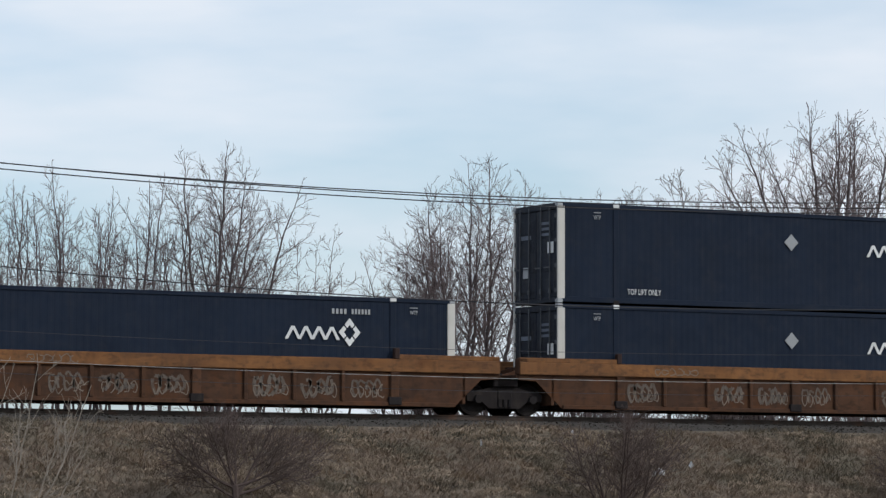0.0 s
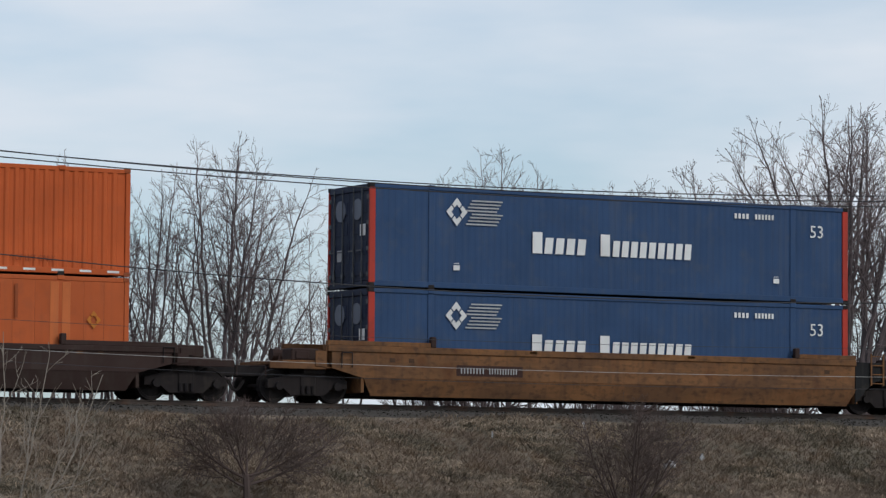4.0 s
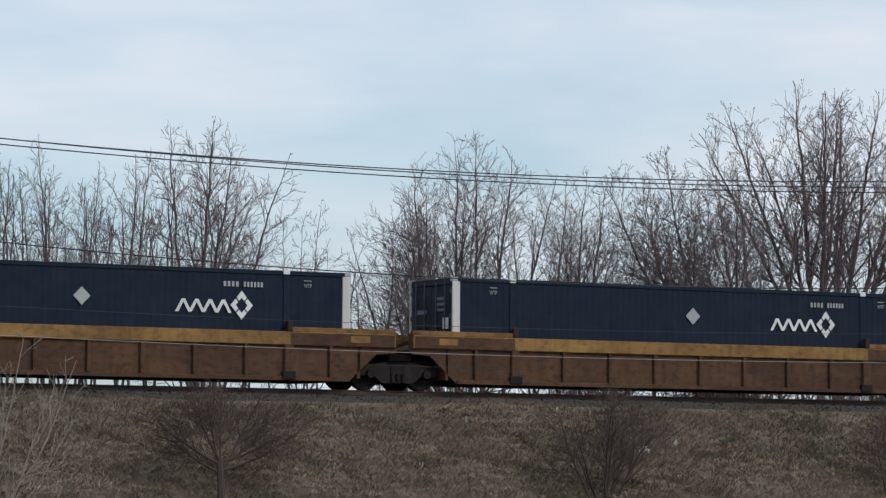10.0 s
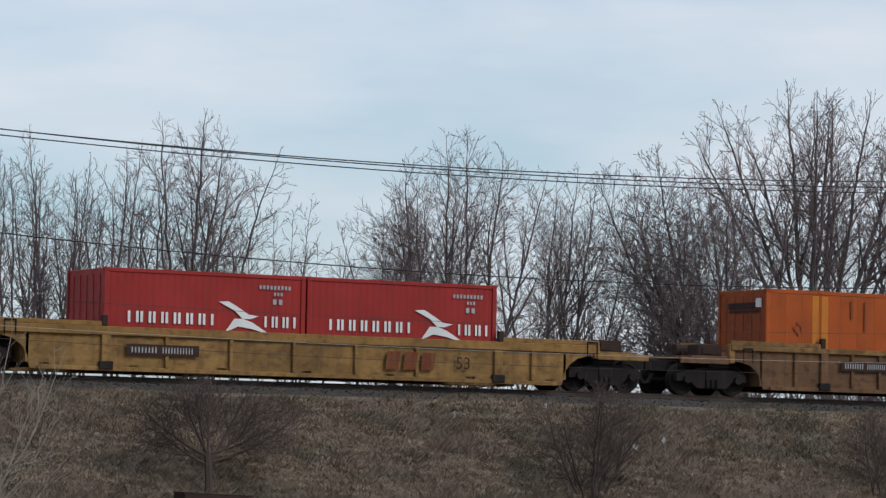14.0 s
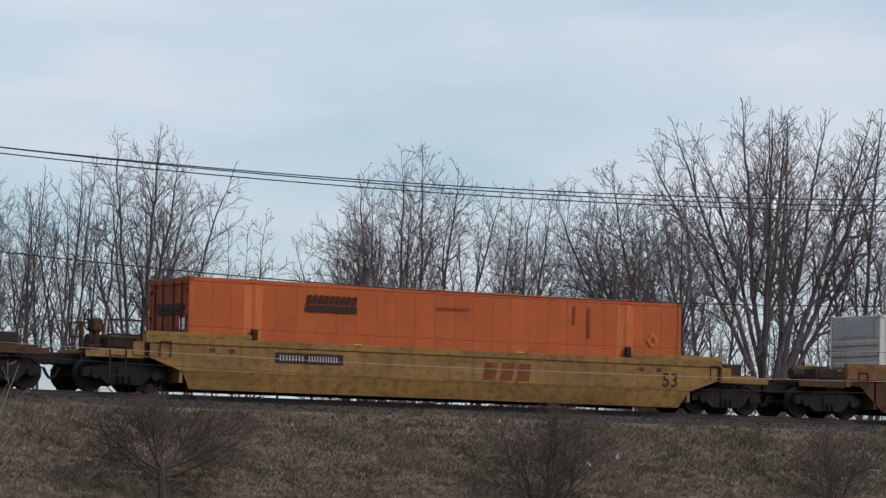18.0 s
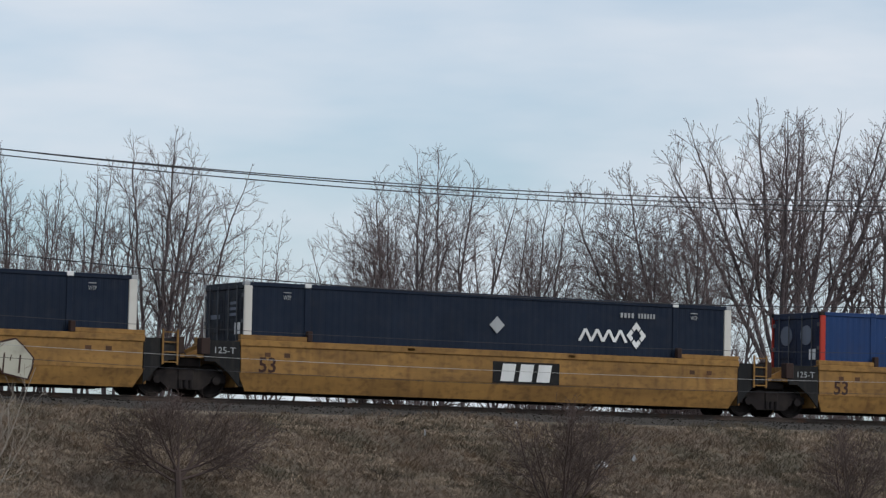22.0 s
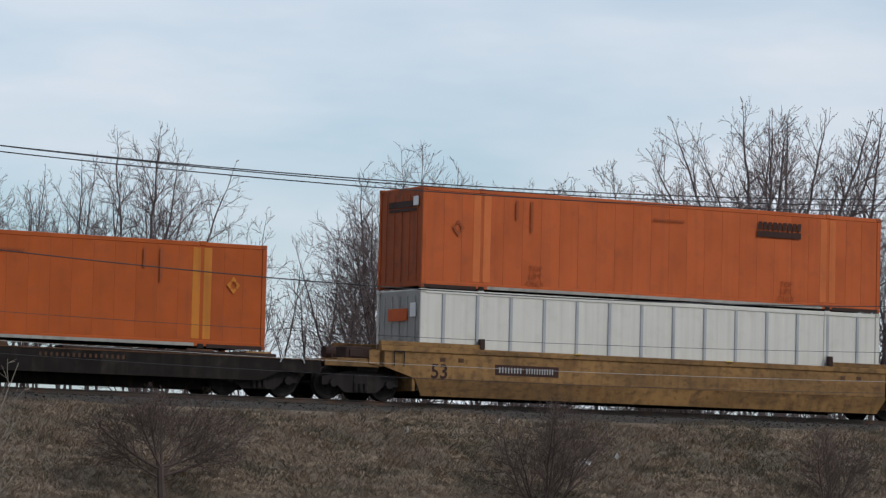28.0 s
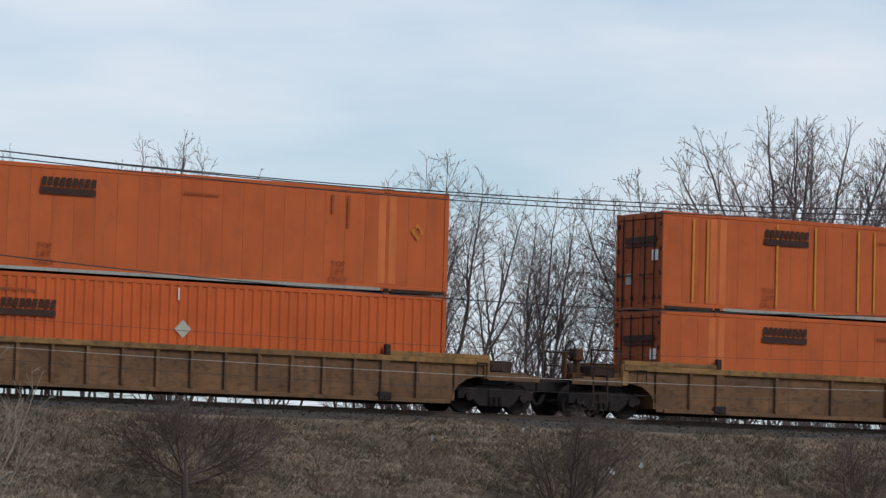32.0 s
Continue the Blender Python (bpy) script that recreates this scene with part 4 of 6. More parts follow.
def well_car(kind, paint, chord=None, zt=1.52, zc=1.30, ribs=(), wide=(-6.06, 6.06), half=11.6, art=(False, False), bogies=(True, True), low=0.22, caps=True, cap_mat=None, black_ends=(False, False), patches=(), mark=None, label="", seed=0, lit_rib_mat=None, arch="round", sleeve=None):
    """One unit of a double-stack car. art: the rear and front end rest on a shared truck."""
    chord = chord or paint
    car = thing("well_car", label, "railway car", "cars of the train")
    E = 9.42
    ribbed = kind == "rib"
    inset = 0.0 if ribbed else 0.27
    yo = -1.40 if ribbed else -1.46
    for sy in (-1, 1):
        y0, y1 = (yo, yo + 0.04) if sy < 0 else (-yo - 0.04, -yo)

        def plate(s):
            top = zc + 0.01
            if ribbed:
                r = [(8.22, low), (8.30, 0.5), (8.46, 0.74), (8.72, 0.92), (9.05, 1.0), (E, 1.02)]
                if arch == "diag":
                    r = [(8.0, low), (8.85, 0.98), (E, 1.02)]
                rr = (r, r)
            else:
                rr = tuple([(8.2, low + 0.5), (8.22, top - 0.01)] if q else [(8.35, low + 0.5), (9.35, 0.98), (E + 0.35, 1.02)] for q in art)
            pts = [(-x, z) for x, z in rr[0]] + [(-rr[0][-1][0], top), (rr[1][-1][0], top)] + [(x, z) for x, z in reversed(rr[1])]
            s.slab(pts, y0, y1)
        part("side_plate", ("side_plate", kind, zc, low, sy, art, arch), plate, paint, car)
        if not ribbed:
            def lip(s):
                pts = [(-8.0, low), (-8.3, low + 0.51), (8.3, low + 0.51), (8.0, low)]
                n = len(pts)
                dy = 0.15 * (1 if sy < 0 else -1)
                vs = []
                for x, z in pts:
                    k = dy if z == low else dy * 0.06
                    vs += [(x, y0 + k, z), (x, y1 + k, z)]
                s.add(vs, [(0, 2, 4, 6), (1, 7, 5, 3), (0, 1, 3, 2), (2, 3, 5, 4), (4, 5, 7, 6), (6, 7, 1, 0)])
            part("lower_lip", ("lower_lip", low, sy), lip, paint, car)
        cy0, cy1 = (-1.50, -1.30) if sy < 0 else (1.30, 1.50)
        xa, xb = [(-8.25 if q and not ribbed else -E) for q in art][0], [(8.25 if q and not ribbed else E) for q in art][1]
        part("top_chord", ("top_chord", zc, zt, sy, xa, xb), lambda s: s.box(xa, xb, cy0, cy1, zc, zt, 0.015), chord, car)
        part("bottom_sill", ("bottom_sill", low, sy, ribbed), lambda s: s.box(-8.0, 8.0, cy0 + (0.02 if sy < 0 else 0.12) - inset * sy, cy1 - (0.12 if sy < 0 else 0.02) - inset * sy, low - 0.02, low + 0.1, 0.012), paint if ribbed else "under", car)
        if ribbed:
            for x in ribs:
                part("rib", ("rib", zc, low, sy), lambda s: s.box(-0.05, 0.05, -1.5 if sy < 0 else 1.40, -1.40 if sy < 0 else 1.5, low + 0.1, zc, 0.012), lit_rib_mat or paint, car, at=(x, 0, 0))
            for x in wide:
                part("post", ("post", zc, low, sy), lambda s: s.box(-0.13, 0.13, -1.5 if sy < 0 else 1.40, -1.40 if sy < 0 else 1.5, low + 0.1, zc, 0.015), lit_rib_mat or paint, car, at=(x, 0, 0))
                part("lift_pad", ("lift_pad", low, sy), lambda s: s.box(-0.2, 0.2, -1.53 if sy < 0 else 1.42, -1.42 if sy < 0 else 1.53, low + 0.02, low + 0.24, 0.015), "steel", car, at=(x, 0, 0))
        if sleeve:
            for sx in (-1, 1):
                part("chord_sleeve", ("chord_sleeve", zc, zt, sy), lambda s: s.box(-1.62, 1.62, cy0 - 0.004 if sy < 0 else cy1 - 0.02, cy0 + 0.02 if sy < 0 else cy1 + 0.004, zc + 0.01, zt - 0.03, 0.004), sleeve, car, at=(sx * 7.76, 0, 0))
                part("sleeve_plate", ("sleeve_plate",), lambda s: s.box(-0.3, 0.3, -0.003, 0.003, -0.09, 0.09), "w_yellow", car, at=(sx * 8.3, (-1.507, 1.507)[sy > 0], zc + 0.2))
        if caps:
            for sx in (-1, 1):
                a, b = sorted((sx * 6.1, xb if sx > 0 else xa))
                part("end_cap", ("end_cap", a, b, zt, sy), lambda s: s.box(a, b, cy0 + 0.02, cy1 - 0.02, zt, zt + 0.13, 0.012), cap_mat or chord, car)
                part("guide_lug", ("guide_lug", zt, sy), lambda s: s.box(-0.08, 0.08, (-1.52, 1.36)[sy > 0], (-1.36, 1.52)[sy > 0], zt, zt + 0.3, 0.02), "w_dark", car, at=(sx * 6.12, 0, 0))
    part("well_floor", ("well_floor", low), lambda s: s.box(-8.25, 8.25, -0.55, 0.55, 0.24, 0.30), "under", car)
    for k in range(7):
        part("cross_member", ("cross_member", ribbed), lambda s: s.box(-0.16, 0.16, -1.4 if ribbed else -1.12, 1.4 if ribbed else 1.12, 0.2, 0.32, 0.015), "under", car, at=(-7.8 + 2.6 * k, 0, 0))
    for i, sx in enumerate((-1, 1)):
        end_deck(car, sx, 9.75 if art[i] else half, chord if kind == "smooth" else paint, zt)
        if art[i]:
            part("hinge_head", ("hinge_head", sx), lambda s: s.box(-0.22, 0.22, -0.35, 0.35, 0.8, 1.25, 0.05), "under", car, at=(sx * 9.55, 0, 0))
            for y in (-1.34, 1.34):
                part("side_bearing", ("side_bearing",), lambda s: s.box(-0.14, 0.14, -0.14, 0.14, 1.16, 1.62, 0.02), paint if ribbed else "w_dark", car, at=(sx * 9.3, y, 0))
                if arch == "diag" or not ribbed:
                    continue
                part("joint_block", ("joint_block", zt), lambda s: s.box(-0.3, 0.3, -0.05, 0.05, zt - 0.28, zt + 0.12, 0.015), paint, car, at=(sx * 8.72, y * 1.12, 0))
                part("joint_slot", ("joint_slot",), lambda s: s.box(-0.05, 0.05, -0.004, 0.004, -0.1, 0.1), "under", car, at=(sx * 8.9, y * 1.12 - 0.053, zt - 0.1))
        else:
            coupling(car, sx, 9.7, half + 0.08, "under")
            for y in (-1.39, 1.39):
                part("platform_edge", ("platform_edge", sx, half), lambda s: s.box(min(sx * 9.42, sx * (half - 0.45)), max(sx * 9.42, sx * (half - 0.45)), -0.03, 0.03, 0.92, 1.10, 0.012), paint, car, at=(0, y, 0))
            part("valve_box", ("valve_box",), lambda s: s.box(-0.42, 0.42, -0.3, 0.3, 0, 0.34, 0.03).box(-0.3, 0.1, -0.34, -0.3, 0.05, 0.26, 0.01), "w_dark", car, at=(sx * 9.95, -0.85, 1.16))
            part("air_tank", ("air_tank",), lambda s: s.tube((-0.45, 0, 0), (0.45, 0, 0), 0.17, n=12).box(-0.3, -0.24, -0.18, 0.18, -0.2, 0.0).box(0.24, 0.3, -0.18, 0.18, -0.2, 0.0), "w_dark", car, at=(sx * 9.95, 0.1, 1.36))
            part("uncoupling_lever", ("uncoupling_lever", sx), lambda s: s.tube((0, -1.35, 0.98), (0, 0, 1.0), 0.016, n=6).tube((0, -1.35, 0.98), (0, -1.35, 0.7), 0.016, n=6), "w_dark", car, at=(sx * (half - 0.35), 0, 0))
            part("corner_column", ("corner_column", zt), lambda s: s.box(-0.1, 0.1, -1.46, -1.26, 0.95, zt + 0.02, 0.02), chord, car, at=(sx * (E - 0.06), 0, 0))
            part("grab_iron", ("grab_iron",), lambda s: s.tube((0, -1.52, 0.98), (0, -1.52, 1.4), 0.018, n=6).tube((0.32, -1.52, 0.98), (0.32, -1.52, 1.4), 0.018, n=6).tube((0, -1.52, 1.4), (0.32, -1.52, 1.4), 0.018, n=6), "steel", car, at=(sx * 9.0, 0, 0))
        if bogies[i]:
            bogie(car, sx * (9.72 if art[i] else 9.85))
        if art[i] and not ribbed:
            part("end_box", ("end_box", sx, zt), lambda s: s.slab([(sx * 8.24, 0.3), (sx * 8.24, zt - 0.06), (sx * 9.32, zt - 0.06), (sx * 9.32, 0.98), (sx * 9.0, 0.98), (sx * 8.6, 0.7)], -1.45, -1.40), "black", car, "black end plate over the shared truck")
            if sx < 0:
                lettering("125-T", 0.18, "mark_grey", car, -8.72, zt - 0.32, -1.455, width=0.62, name="axle_note")
            else:
                part("end_ladder", ("end_ladder",), lambda s: [s.box(-0.2, 0.2, -0.02, 0.02, 0.9 + 0.27 * k, 0.93 + 0.27 * k) for k in range(4)] + [s.box(u - 0.025, u + 0.025, -0.02, 0.02, 0.85, 1.8) for u in (-0.22, 0.22)], paint, car, at=(9.0, -1.5, 0))
        if black_ends[i]:
            part("end_panel", ("end_panel", low, zc), lambda s: s.box(-0.52, 0.52, -0.006, 0.03, low + 0.08, zc + 0.2, 0.01), "black", car, "black stencil panel", at=(sx * 7.55, -1.51, 0))
            if sx < 0:
                for k in range(2):
                    lettering("125T", 0.17, "mark_grey", car, -7.55, 0.80 - 0.24 * k, -1.525, width=0.62, name="axle_note")
                continue
            pn = part("panel_stencil", ("stencil_bars",), lambda s: bars(s, 0, 0.0, 0.75, 0.07, 5) or bars(s, -0.2, 0.36, 0.18, 0.1, 1) or bars(s, 0.25, 0.36, 0.18, 0.1, 1), "mark_white", car, at=(sx * 7.55, -1.519, 0.72))
            for k in (-0.3, 0.45):
                part("strap", ("strap",), lambda s: s.box(-0.025, 0.025, -0.006, 0, 0, 0.22), "mark_white", car, at=(sx * 7.55 + k, -1.53, zt - 0.05))
    for x, w, z0, z1, m in patches:
        part("paint_patch", ("paint_patch", w, z0, z1), lambda s: s.box(-w / 2, w / 2, -0.004, 0, z0, z1), m, car, at=(x, yo - 0.002, 0))
    if mark:
        mark(car, yo - 0.004)
    return car


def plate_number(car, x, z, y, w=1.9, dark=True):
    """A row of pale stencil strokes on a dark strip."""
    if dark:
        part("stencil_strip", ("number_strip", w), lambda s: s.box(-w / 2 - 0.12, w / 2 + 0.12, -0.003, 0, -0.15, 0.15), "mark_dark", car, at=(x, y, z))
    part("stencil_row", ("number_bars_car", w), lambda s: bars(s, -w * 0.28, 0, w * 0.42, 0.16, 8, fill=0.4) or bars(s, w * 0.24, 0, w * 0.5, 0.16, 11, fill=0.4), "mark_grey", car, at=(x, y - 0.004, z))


def car_word(car, x, z, y, mat="mark_red", w=1.45, h=0.42, field=None):
    if field:
        part("word_field", ("word_field", w, h), lambda s: s.box(-w * 0.62, w * 0.62, -0.003, 0, -h * 0.62, h * 0.62), field, car, at=(x, y, z))
    part("word_mark", ("word_car", w, h), lambda s: emblem_blocks(s, 3, w, h, 4, stroke=0.3), mat, car, "block word mark", at=(x, y - 0.004, z))


def scrawl(car, x, z, y, w, h, n, mat, seed, r=0.02):
    """Spray-paint line work: looping strokes."""
    def build(s):
        rnd = random.Random(seed)
        for k in range(n):
            cx = -w / 2 + (k + 0.5) * w / n
            rx, rz, a0 = w / n * rnd.uniform(0.35, 0.6), h / 2 * rnd.uniform(0.6, 1.0), rnd.uniform(0, 6)
            turns, steps = rnd.uniform(0.6, 1.0), 14
            last = None
            for i in range(steps + 1):
                a = a0 + 2 * math.pi * turns * i / steps
                p = (cx + rx * math.cos(a), 0, rz * math.sin(a) * (1 + 0.25 * math.sin(3 * a + k)))
                if last:
                    dx, dz = p[0] - last[0], p[2] - last[2]
                    d = math.hypot(dx, dz) or 1
                    ox, oz = -dz / d * r, dx / d * r
                    s.add([(last[0] + ox, -0.004, last[2] + oz), (p[0] + ox, -0.004, p[2] + oz), (p[0] - ox, -0.004, p[2] - oz), (last[0] - ox, -0.004, last[2] - oz)], [(0, 1, 2, 3)])
                last = p
    part("spray_paint", ("spray_paint", w, h, n, seed, r), build, mat, car, "sprayed line drawing", at=(x, y, z))


def blob_letters(car, x, z, y, w, h, n, seed):
    """A fat spray painting: pale overlapping swollen shapes with dark rims and small dark cuts."""
    for k in range(n):
        rr = random.Random(seed * 7 + k)
        cx = x - w / 2 + (k + 0.5) * w / n + rr.uniform(-0.06, 0.06)
        ww, hh, tilt = w / n * rr.uniform(0.6, 0.8), h / 2 * rr.uniform(0.8, 1.05), rr.uniform(-0.35, 0.35)
        q = [rr.uniform(0.62, 1.05) for _ in range(11)]

        def blob(s, grow, dy):
            pts = []
            for i in range(11):
                a = 2 * math.pi * i / 11
                u, v = ww * math.cos(a) * q[i] + grow * math.cos(a), hh * math.sin(a) * q[i] + grow * math.sin(a)
                pts.append((u + tilt * v, max(-0.62, v)))
            s.slab(pts, dy - 0.003, dy)
        d0 = -0.010 * k
        part("spray_rim", ("spray_rim", seed, k), lambda s: blob(s, 0.05, d0), "mark_dark", car, at=(cx, y, z))
        part("spray_fill", ("spray_fill", seed, k), lambda s: blob(s, 0.0, d0 - 0.004), ("mark_pale", "mark_lime")[k % 3 == 1], car, "pale sprayed lettering", at=(cx, y, z))
        for j in range(3):
            u, v, w2 = -0.26 + 0.22 * j + rr.uniform(-0.05, 0.05), rr.uniform(-0.2, 0.3), rr.uniform(0.03, 0.07)
            low_end = -0.42 if j != 1 else v - 0.16
            part("spray_gap", ("spray_gap", seed, k, j), lambda s: s.slab([(u, low_end), (u + w2, low_end), (u + w2 * 0.8 + 0.04, v), (u + 0.04, v)], d0 - 0.012, d0 - 0.009), "mark_dark", car, at=(cx, y, z))


M["w_sooty"] = surface("sooty_brown_paint", (0.014, 0.011, 0.010), 0.85, streak=0.3)
M["mark_pale"] = surface("pale_spray", (0.41, 0.39, 0.32), 0.6, streak=0.15)
M["mark_lime"] = surface("lime_spray", (0.37, 0.42, 0.24), 0.6, streak=0.15)


def spine_car(first, last, label):
    """Low flat spine unit: centre girder, side sills, deck plates, container pads."""
    car = thing("spine_car", label, "railway car", "cars of the train")
    H = 9.82
    part("centre_girder", ("centre_girder",), lambda s: s.slab([(-H, 0.62), (-8.3, 0.62), (-7.4, 0.13), (7.4, 0.13), (8.3, 0.62), (H, 0.62), (H, 1.0), (-H, 1.0)], -0.35, 0.35), "w_sooty", car)
    for sy in (-1, 1):
        a, b = (-1.36, -1.24) if sy < 0 else (1.24, 1.36)
        part("side_sill", ("spine_sill", sy), lambda s: s.slab([(-H, 0.72), (-8.6, 0.72), (-7.9, 0.42), (7.9, 0.42), (8.6, 0.72), (H, 0.72), (H, 1.04), (-H, 1.04)], a, b), "w_sooty", car)
        part("sill_flange", ("spine_flange", sy), lambda s: s.box(-H, H, a - 0.02, b + 0.02, 1.04, 1.08, 0.01), "w_brown", car)
    part("deck", ("spine_deck",), lambda s: s.box(-H, H, -1.24, 1.24, 0.98, 1.03), "under", car)
    for x in (-7.9, -6.1, 0.0, 6.1, 7.9):
        part("container_pad", ("container_pad",), lambda s: s.box(-0.4, 0.4, -1.3, 1.3, 1.03, 1.22, 0.02), "w_brown" if abs(x) < 7 else "w_ochre", car, at=(x, 0, 0))
    for a, b in ((-8.6, -3.4), (2.0, 8.4)):
        part("wheel_track", ("wheel_track", a), lambda s: s.box(a, b, -1.38, -0.8, 1.08, 1.17, 0.01).box(a, b, 0.8, 1.38, 1.08, 1.17, 0.01), "w_dark", car)
    for k in range(6):
        part("outrigger", ("outrigger",), lambda s: s.box(-0.08, 0.08, -1.24, 1.24, 0.55, 0.98, 0.01), "under", car, at=(-7 + 2.8 * k, 0, 0))
    part("sill_mark", ("sill_mark",), lambda s: bars(s, 0, 0, 2.6, 0.1, 16, fill=0.4), "w_brown", car, at=(2.6, -1.385, 0.90))
    bogie(car, -H if not last else -8.0)
    if first:
        bogie(car, 8.0)
        coupling(car, 1, 8.0, 9.5, "under")
    if last:
        coupling(car, -1, 8.0, 9.5, "under")
        part("brake_stand", ("brake_stand_low",), lambda s: s.box(-0.12, 0.12, -0.2, 0.2, 1.05, 1.95, 0.03), "steel", car, at=(-9.5, -0.7, 0))
    for sx in (-1, 1):
        part("grab_hoop", ("grab_hoop",), lambda s: [s.tube((0.38 * math.cos(math.pi * k / 8), -1.4, 0.95 + 0.2 * math.sin(math.pi * k / 8)), (0.38 * math.cos(math.pi * (k + 1) / 8), -1.4, 0.95 + 0.2 * math.sin(math.pi * (k + 1) / 8)), 0.018, n=6) for k in range(8)], "mark_grey", car, at=(sx * 8.9, 0, 0))
    return car


def trailer_hitch(car, x):
    part("hitch_leg", ("hitch_leg",), lambda s: s.box(-0.09, 0.09, -0.35, -0.2, 1.05, 2.0, 0.02).box(-0.09, 0.09, 0.2, 0.35, 1.05, 2.0, 0.02), "w_brown", car, at=(x, 0, 0))
    part("hitch_head", ("hitch_head",), lambda s: s.box(-0.14, 0.22, -0.4, 0.4, 1.98, 2.14, 0.03), "w_dark", car, at=(x, 0, 0))
    part("hitch_strut", ("hitch_strut",), lambda s: s.tube((0.12, -0.25, 2.0), (1.3, -0.25, 1.1), 0.085, n=8).tube((0.12, 0.25, 2.0), (1.3, 0.25, 1.1), 0.085, n=8), "w_dark", car, at=(x, 0, 0))


# ------------------------------------------------------------------ the train, from its front to its rear
# speed falls slightly: seconds, metres run
RUN = [(0, 0.0), (4, 94.89), (8, 188.62), (12, 281.67), (16, 373.88), (20, 465.05), (24, 555.26), (28, 644.74), (32, 733.43)]
RIB15 = [-4.57, -3.07, -1.57, 1.47, 2.95, 4.45]
RIB2 = [-7.1, -4.03, -2.0, 0.05, 2.1, 4.1, 7.15]
RIB1 = [-7.1, -5.03, -4.02, -3.0, -1.97, -0.95, 0.08, 1.1, 2.12, 3.13, 4.12, 5.1, 7.1]
RIB16 = [-7.4, -4.5, -2.95, -1.4, 0.15, 1.7, 3.25, 4.8, 7.4]
RIBY = [-4.27, -2.35, -0.43, 1.5, 3.43, 7.2]
Z1, Z2, ZS = 0.335, 3.265, 1.26


def put(ob, x, z=0.0):
    MOVERS.append((ob, x, z))
    return ob


def rust_mark(seed, big=False):
    def go(car, y):
        for k, x in enumerate((-5.3, -3.8, -2.3, -0.8, 0.75, 2.2, 3.7, 5.2)):
            if (k * 5 + seed // 10) % 4 == 1:
                continue
            scrawl(car, x, 0.72, y, 0.95, 0.50, 4, "mark_chalk", seed + k, (0.045, 0.03, 0.055)[k % 3])
            scrawl(car, x + 0.05, 0.60, y - 0.004, 1.05, 0.36, 5, "mark_faint", seed + 20 + k, 0.015)
        scrawl(car, -4.2, 1.32, -1.506, 1.5, 0.22, 6, "mark_faint", seed + 9, 0.014)
        if big:
            scrawl(car, -1.4, 0.74, y - 0.008, 2.6, 0.7, 7, "mark_faint", seed + 12, 0.022)
            scrawl(car, 1.9, 0.66, y - 0.004, 2.2, 0.6, 6, "mark_faint", seed + 13, 0.024)
            scrawl(car, 3.6, 1.36, -1.510, 1.6, 0.24, 6, "mark_faint", seed + 14, 0.016)
    return go


def smooth_mark(word=None, num=None, n53=None, extra=None):
    def go(car, y):
        if word:
            car_word(car, word[0], word[1], y, *word[2:])
        if num:
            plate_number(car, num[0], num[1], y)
        if n53:
            lettering("53", 0.42, "mark_dark", car, n53[0], n53[1], y - 0.004, bold=0.01)
        if extra:
            extra(car, y)
        for k in range(4):
            part("data_stencil", ("data_stencil",), lambda s: s.box(-0.09, 0.09, -0.003, 0, -0.06, 0.06), "w_brown", car, at=((-7.4, -6.8, 6.6, 7.2)[k], y, 1.22))
        for x in (-2.9, 2.4):
            part("top_tab", ("top_tab",), lambda s: s.box(-0.12, 0.12, -0.02, 0.06, 0, 0.07), "mark_gold", car, at=(x, -1.48, 1.5))
    return go


def unit_ends(i):
    """(rear, front) shared-truck flags and trucks carried, for unit 0, 1, 2 of three (0 leads)."""
    art = [(True, False), (True, True), (False, True)][i]
    bog = [(True, True), (True, False), (True, False)][i]
    return dict(art=art, bogies=bog)


